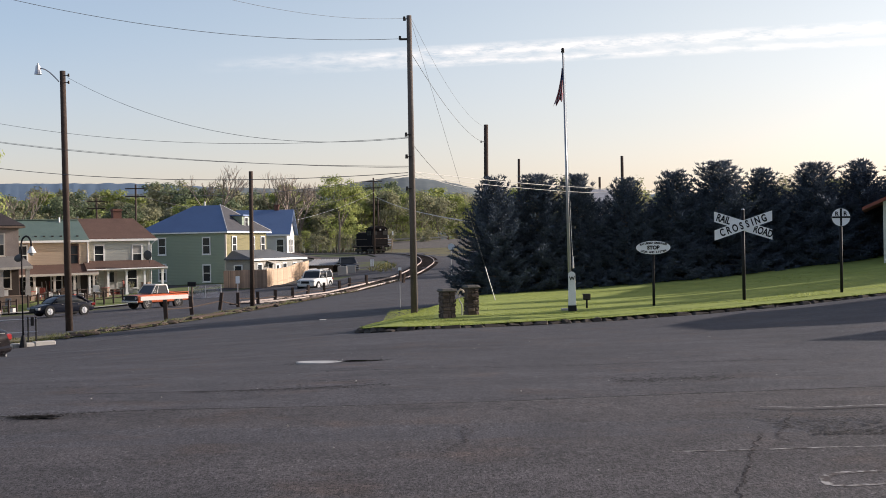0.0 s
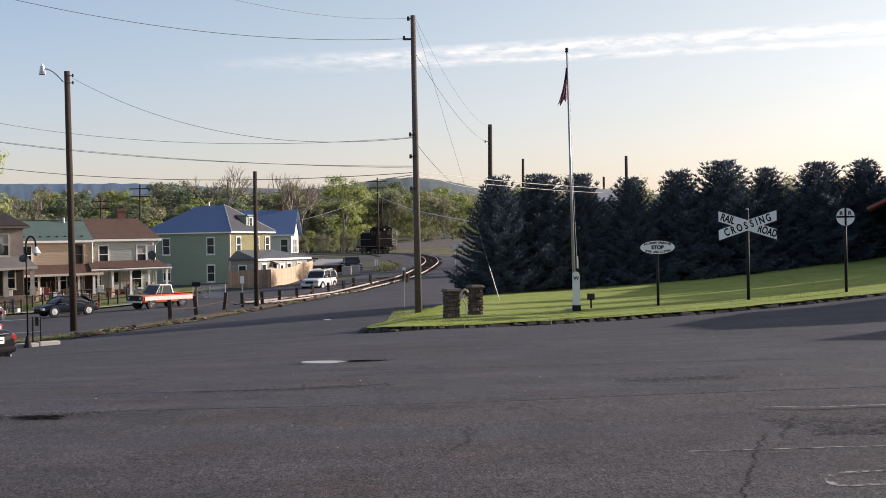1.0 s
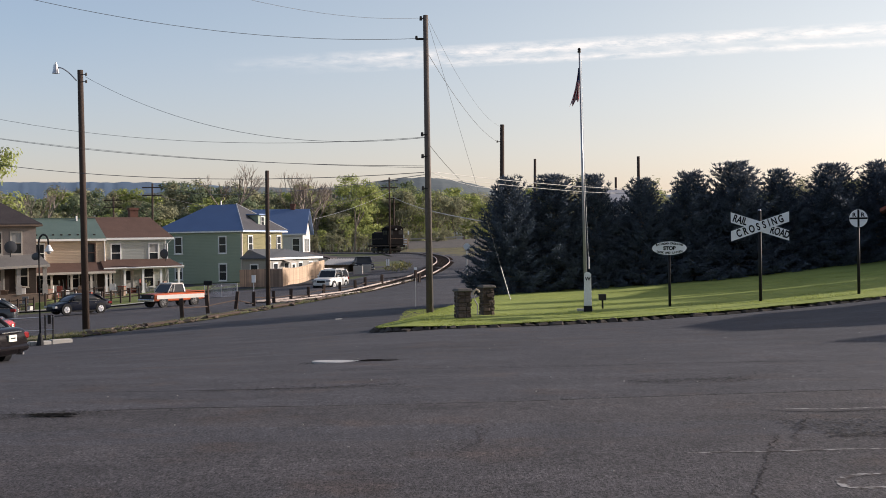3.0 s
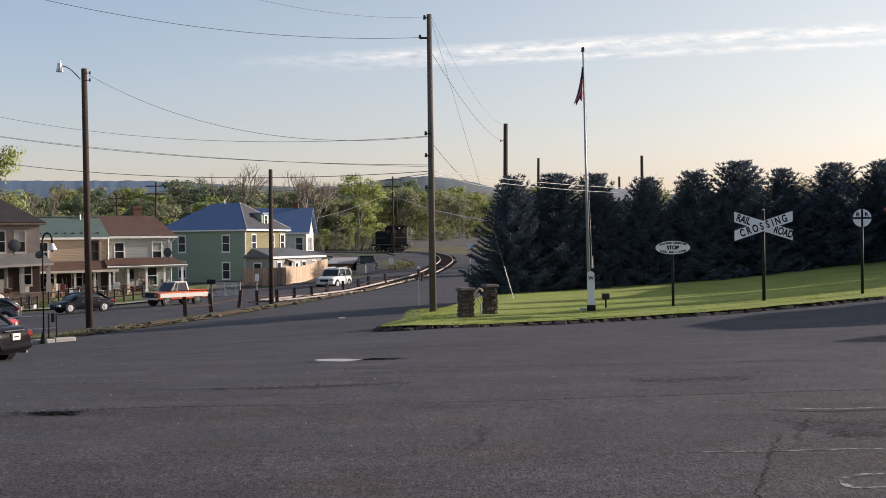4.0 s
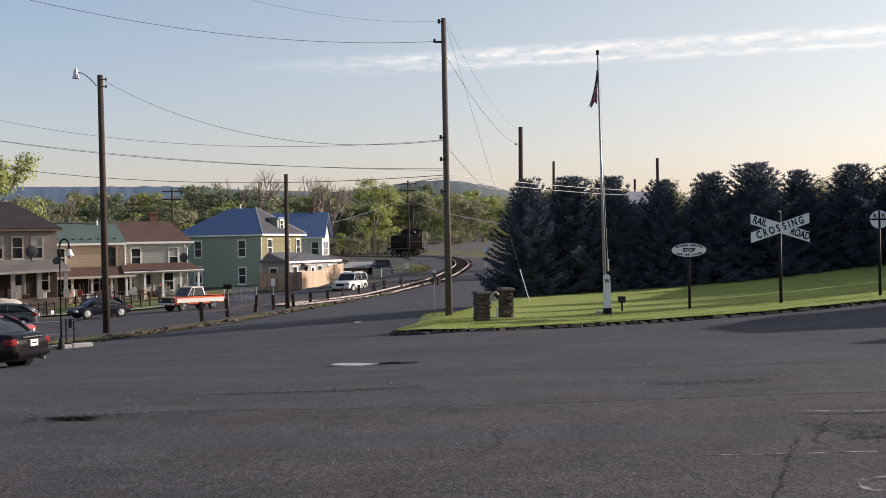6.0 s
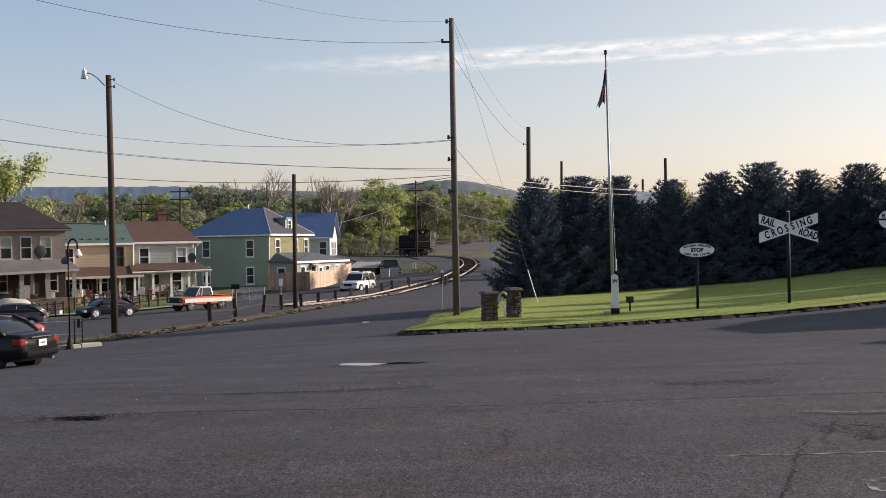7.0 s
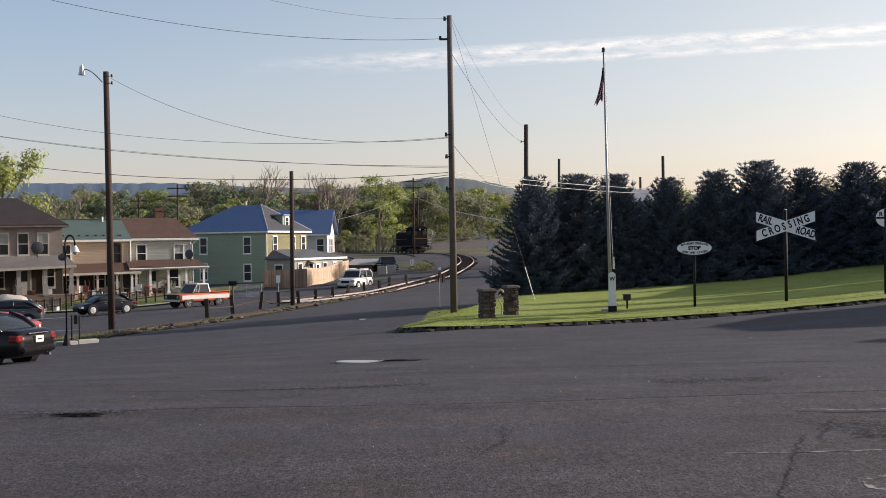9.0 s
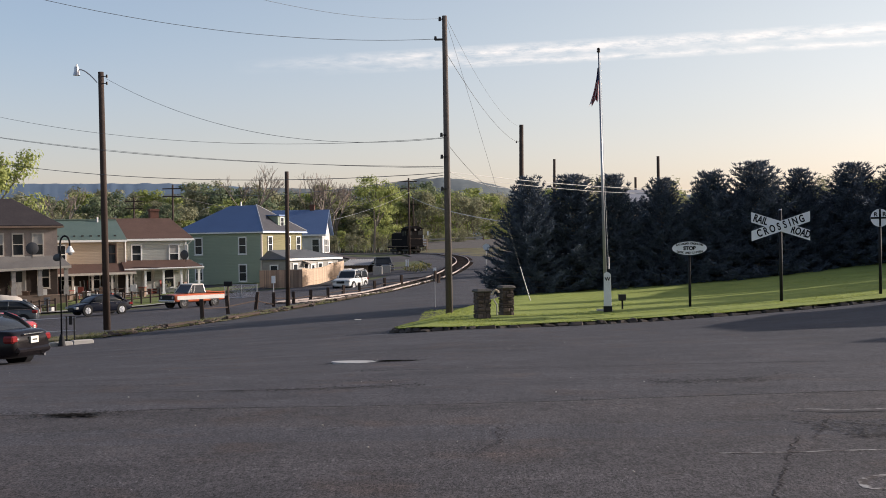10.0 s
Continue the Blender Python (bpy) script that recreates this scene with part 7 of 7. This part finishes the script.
for _ in range(5500):
    k = rng.random() * (len(EDGE) - 1)
    i = int(k)
    a, b = Vector(EDGE[i]), Vector(EDGE[min(i + 1, len(EDGE) - 1)])
    p = a.lerp(b, k - i) + Vector((-1.4, 4.6)) * rng.random() ** 1.5
    tuft(p.x, p.y, ground(p.x, p.y) + 0.05, rng.uniform(0.03, 0.09) * (1.6 if noise.noise(Vector((p.x * 0.7, p.y * 0.7, 3))) > 0.1 else 0.5), 2)
tagged(part("verge_weeds", bm, leaf_material("weed_blades", (0.19, 0.20, 0.085), (0.075, 0.08, 0.035), 0.35, 0.5)), "dry grass and weeds on the verge", "weeds", kind="stuff")

# rubble of splintered timber and stones along the verge
bm = bmesh.new()
for _ in range(260):
    k = rng.random() * (len(EDGE) - 3) + 2
    i = int(k)
    a, b = Vector(EDGE[i]), Vector(EDGE[min(i + 1, len(EDGE) - 1)])
    p = a.lerp(b, k - i) + Vector((-0.9, 3.0)) * rng.random()
    r = rng.uniform(0.04, 0.13)
    turn = Matrix.Rotation(rng.uniform(0, 6.3), 4, "Z")
    bmesh.ops.create_icosphere(bm, subdivisions=1, radius=r, matrix=Matrix.Translation((p.x, p.y, ground(p.x, p.y) + 0.06)) @ turn @ Matrix.Diagonal((rng.uniform(1, 3.2), 1, rng.uniform(0.4, 0.9), 1)))
for v in bm.verts:
    v.co += Vector((rng.uniform(-1, 1), rng.uniform(-1, 1), rng.uniform(-1, 1))) * 0.018
tagged(part("verge_rubble", bm, material("timber_rubble", (0.15, 0.115, 0.09), (0.05, 0.038, 0.03), 1.5, 0.95, 0, 12.0, 0.5, 0.9)), "brown rubble of splintered timber and stones on the verge", "rubble", kind="stuff")

# grass hanging over the kerb
bm = bmesh.new()
inner = rounded(ISLAND, 2)
for (x0, y0), (x1, y1) in zip(inner, inner[1:] + inner[:1]):
    if max(y0, y1) > 47 or max(x0, x1) > 24:
        continue
    for _ in range(int(math.hypot(x1 - x0, y1 - y0) * 170)):
        q = rng.random()
        x, y = x0 + (x1 - x0) * q, y0 + (y1 - y0) * q + rng.uniform(0.02, 0.4)
        if x < -1.2:
            x += rng.uniform(-0.05, 0.3)
        tuft(x, y, lawn(x, y) - 0.01, rng.uniform(0.02, 0.055), 2)
tagged(part("edge_grass", bm, leaf_material("edge_blades", (0.30, 0.34, 0.08), (0.16, 0.20, 0.05), 0.4, 0.2)), "longer grass along the stone kerb", "grass", kind="stuff")

# kerb of rough stones round the island
RIM = rounded(ISLAND, 2)
rng = random.Random(13)
kerb = thing("stone_kerb", "low kerb of dark rough stones round the lawn", "kerb", pose(0, 0, 0), kind="structure")
start = min(range(len(RIM)), key=lambda i: RIM[i][0] + 0.02 * RIM[i][1])
path = [Vector(RIM[(start - 4 + i) % len(RIM)]) for i in range(len(RIM))]
for p, q in zip(path, path[1:]):
    if p.y > 47 or p.x > 30:
        continue
    L = (q - p).length
    n = max(1, round(L / rng.uniform(0.22, 0.6)))
    ang = math.degrees(math.atan2(q.y - p.y, q.x - p.x))
    for k in range(n):
        c = p.lerp(q, k / n)
        w = L / n - 0.004
        top = lawn(c.x, c.y) - ground(c.x, c.y) + rng.uniform(-0.06, -0.01)
        bm = boxed(0, -0.16 + rng.uniform(-0.09, 0.05), -0.1, w, 0.36, top, bevel=0.075)
        for v in bm.verts:
            v.co += Vector((rng.uniform(-0.5, 0.5), rng.uniform(-1, 1), rng.uniform(-1, 1) * 0.6)) * 0.05
        part("kerb_stone", bm, STONE, kerb, m=pose(c.x, c.y, ground(c.x, c.y), 0, 0, ang))

# buildings of the depot beyond the lot's side, whose long shadows reach the asphalt
for x, y, w, d, wall_h, rise in ((21.3, 33.1, 7, 8.4, 3.7, 0.5), (20.6, 26.2, 3.2, 2.2, 3.2, 0.5)):
    h = thing("depot_building", "plain white depot building with a red roof", "building", pose(x, y, ground(x, y) - 0.1, 0, 0, -20))
    part("wall", boxed(0, 0, -1.0, w, d, wall_h), WHITE_SIDING, h)
    gable_roof(h, w, d, wall_h, rise, 0.4, RED_METAL)

# more odds and ends crowd the porch floors
rng = random.Random(44)
for base, angle, length in ((Vector((-40.91, 95.5, -2.21)), 24, 9.4), (Vector((-34.15, 103.0, -2.49)), 28, 6.2), (Vector((-29.12, 106.1, -2.52)), 28, 6.0)):
    frame_of = pose(base.x, base.y, base.z, 0, 0, angle)
    for k in range(9):
        at = frame_of @ pose(rng.uniform(0.3, length), -rng.uniform(0.3, 1.9), 0.352, 0, 0, rng.uniform(0, 90))
        kind = rng.choice(("crate", "pot", "leaning_board", "crate"))
        mat = CLUTTER[rng.randrange(4)]
        if kind == "crate":
            c = thing("crate", "worn crate standing on the porch floor", "crate", at, "porch crates")
            w, hh = rng.uniform(0.2, 0.4), rng.uniform(0.3, 0.9)
            part("side", boxed(-w, -0.2, 0, w, 0.2, hh, bevel=0.02), mat, c)
            part("lid", boxed(-w - 0.03, -0.23, hh, w + 0.03, 0.23, hh + 0.04), CLUTTER[1], c)
        elif kind == "pot":
            c = thing("flower_pot", "plant pot with dry stems on the porch floor", "plant pot", at, "porch pots")
            part("pot", tubed((0, 0, 0), (0, 0, 0.35), 0.15, 0.21, 14), mat, c)
            bm = bmesh.new()
            for _ in range(30):
                blades(bm, Vector((rng.uniform(-0.15, 0.15), rng.uniform(-0.15, 0.15), 0.4 + rng.uniform(0, 0.4))), Vector((0, 0, 1)), 0.25, 1, rng, 0.12)
            part("stems", bm, OLIVE, c)
        else:
            c = thing("leaning_board", "narrow board propped on the porch floor", "board", at, "porch boards")
            part("plank", boxed(-0.1, -0.02, 0, 0.1, 0.02, rng.uniform(1.1, 1.7)), mat, c, m=pose(0, 0, 0, -6, 0, 0))
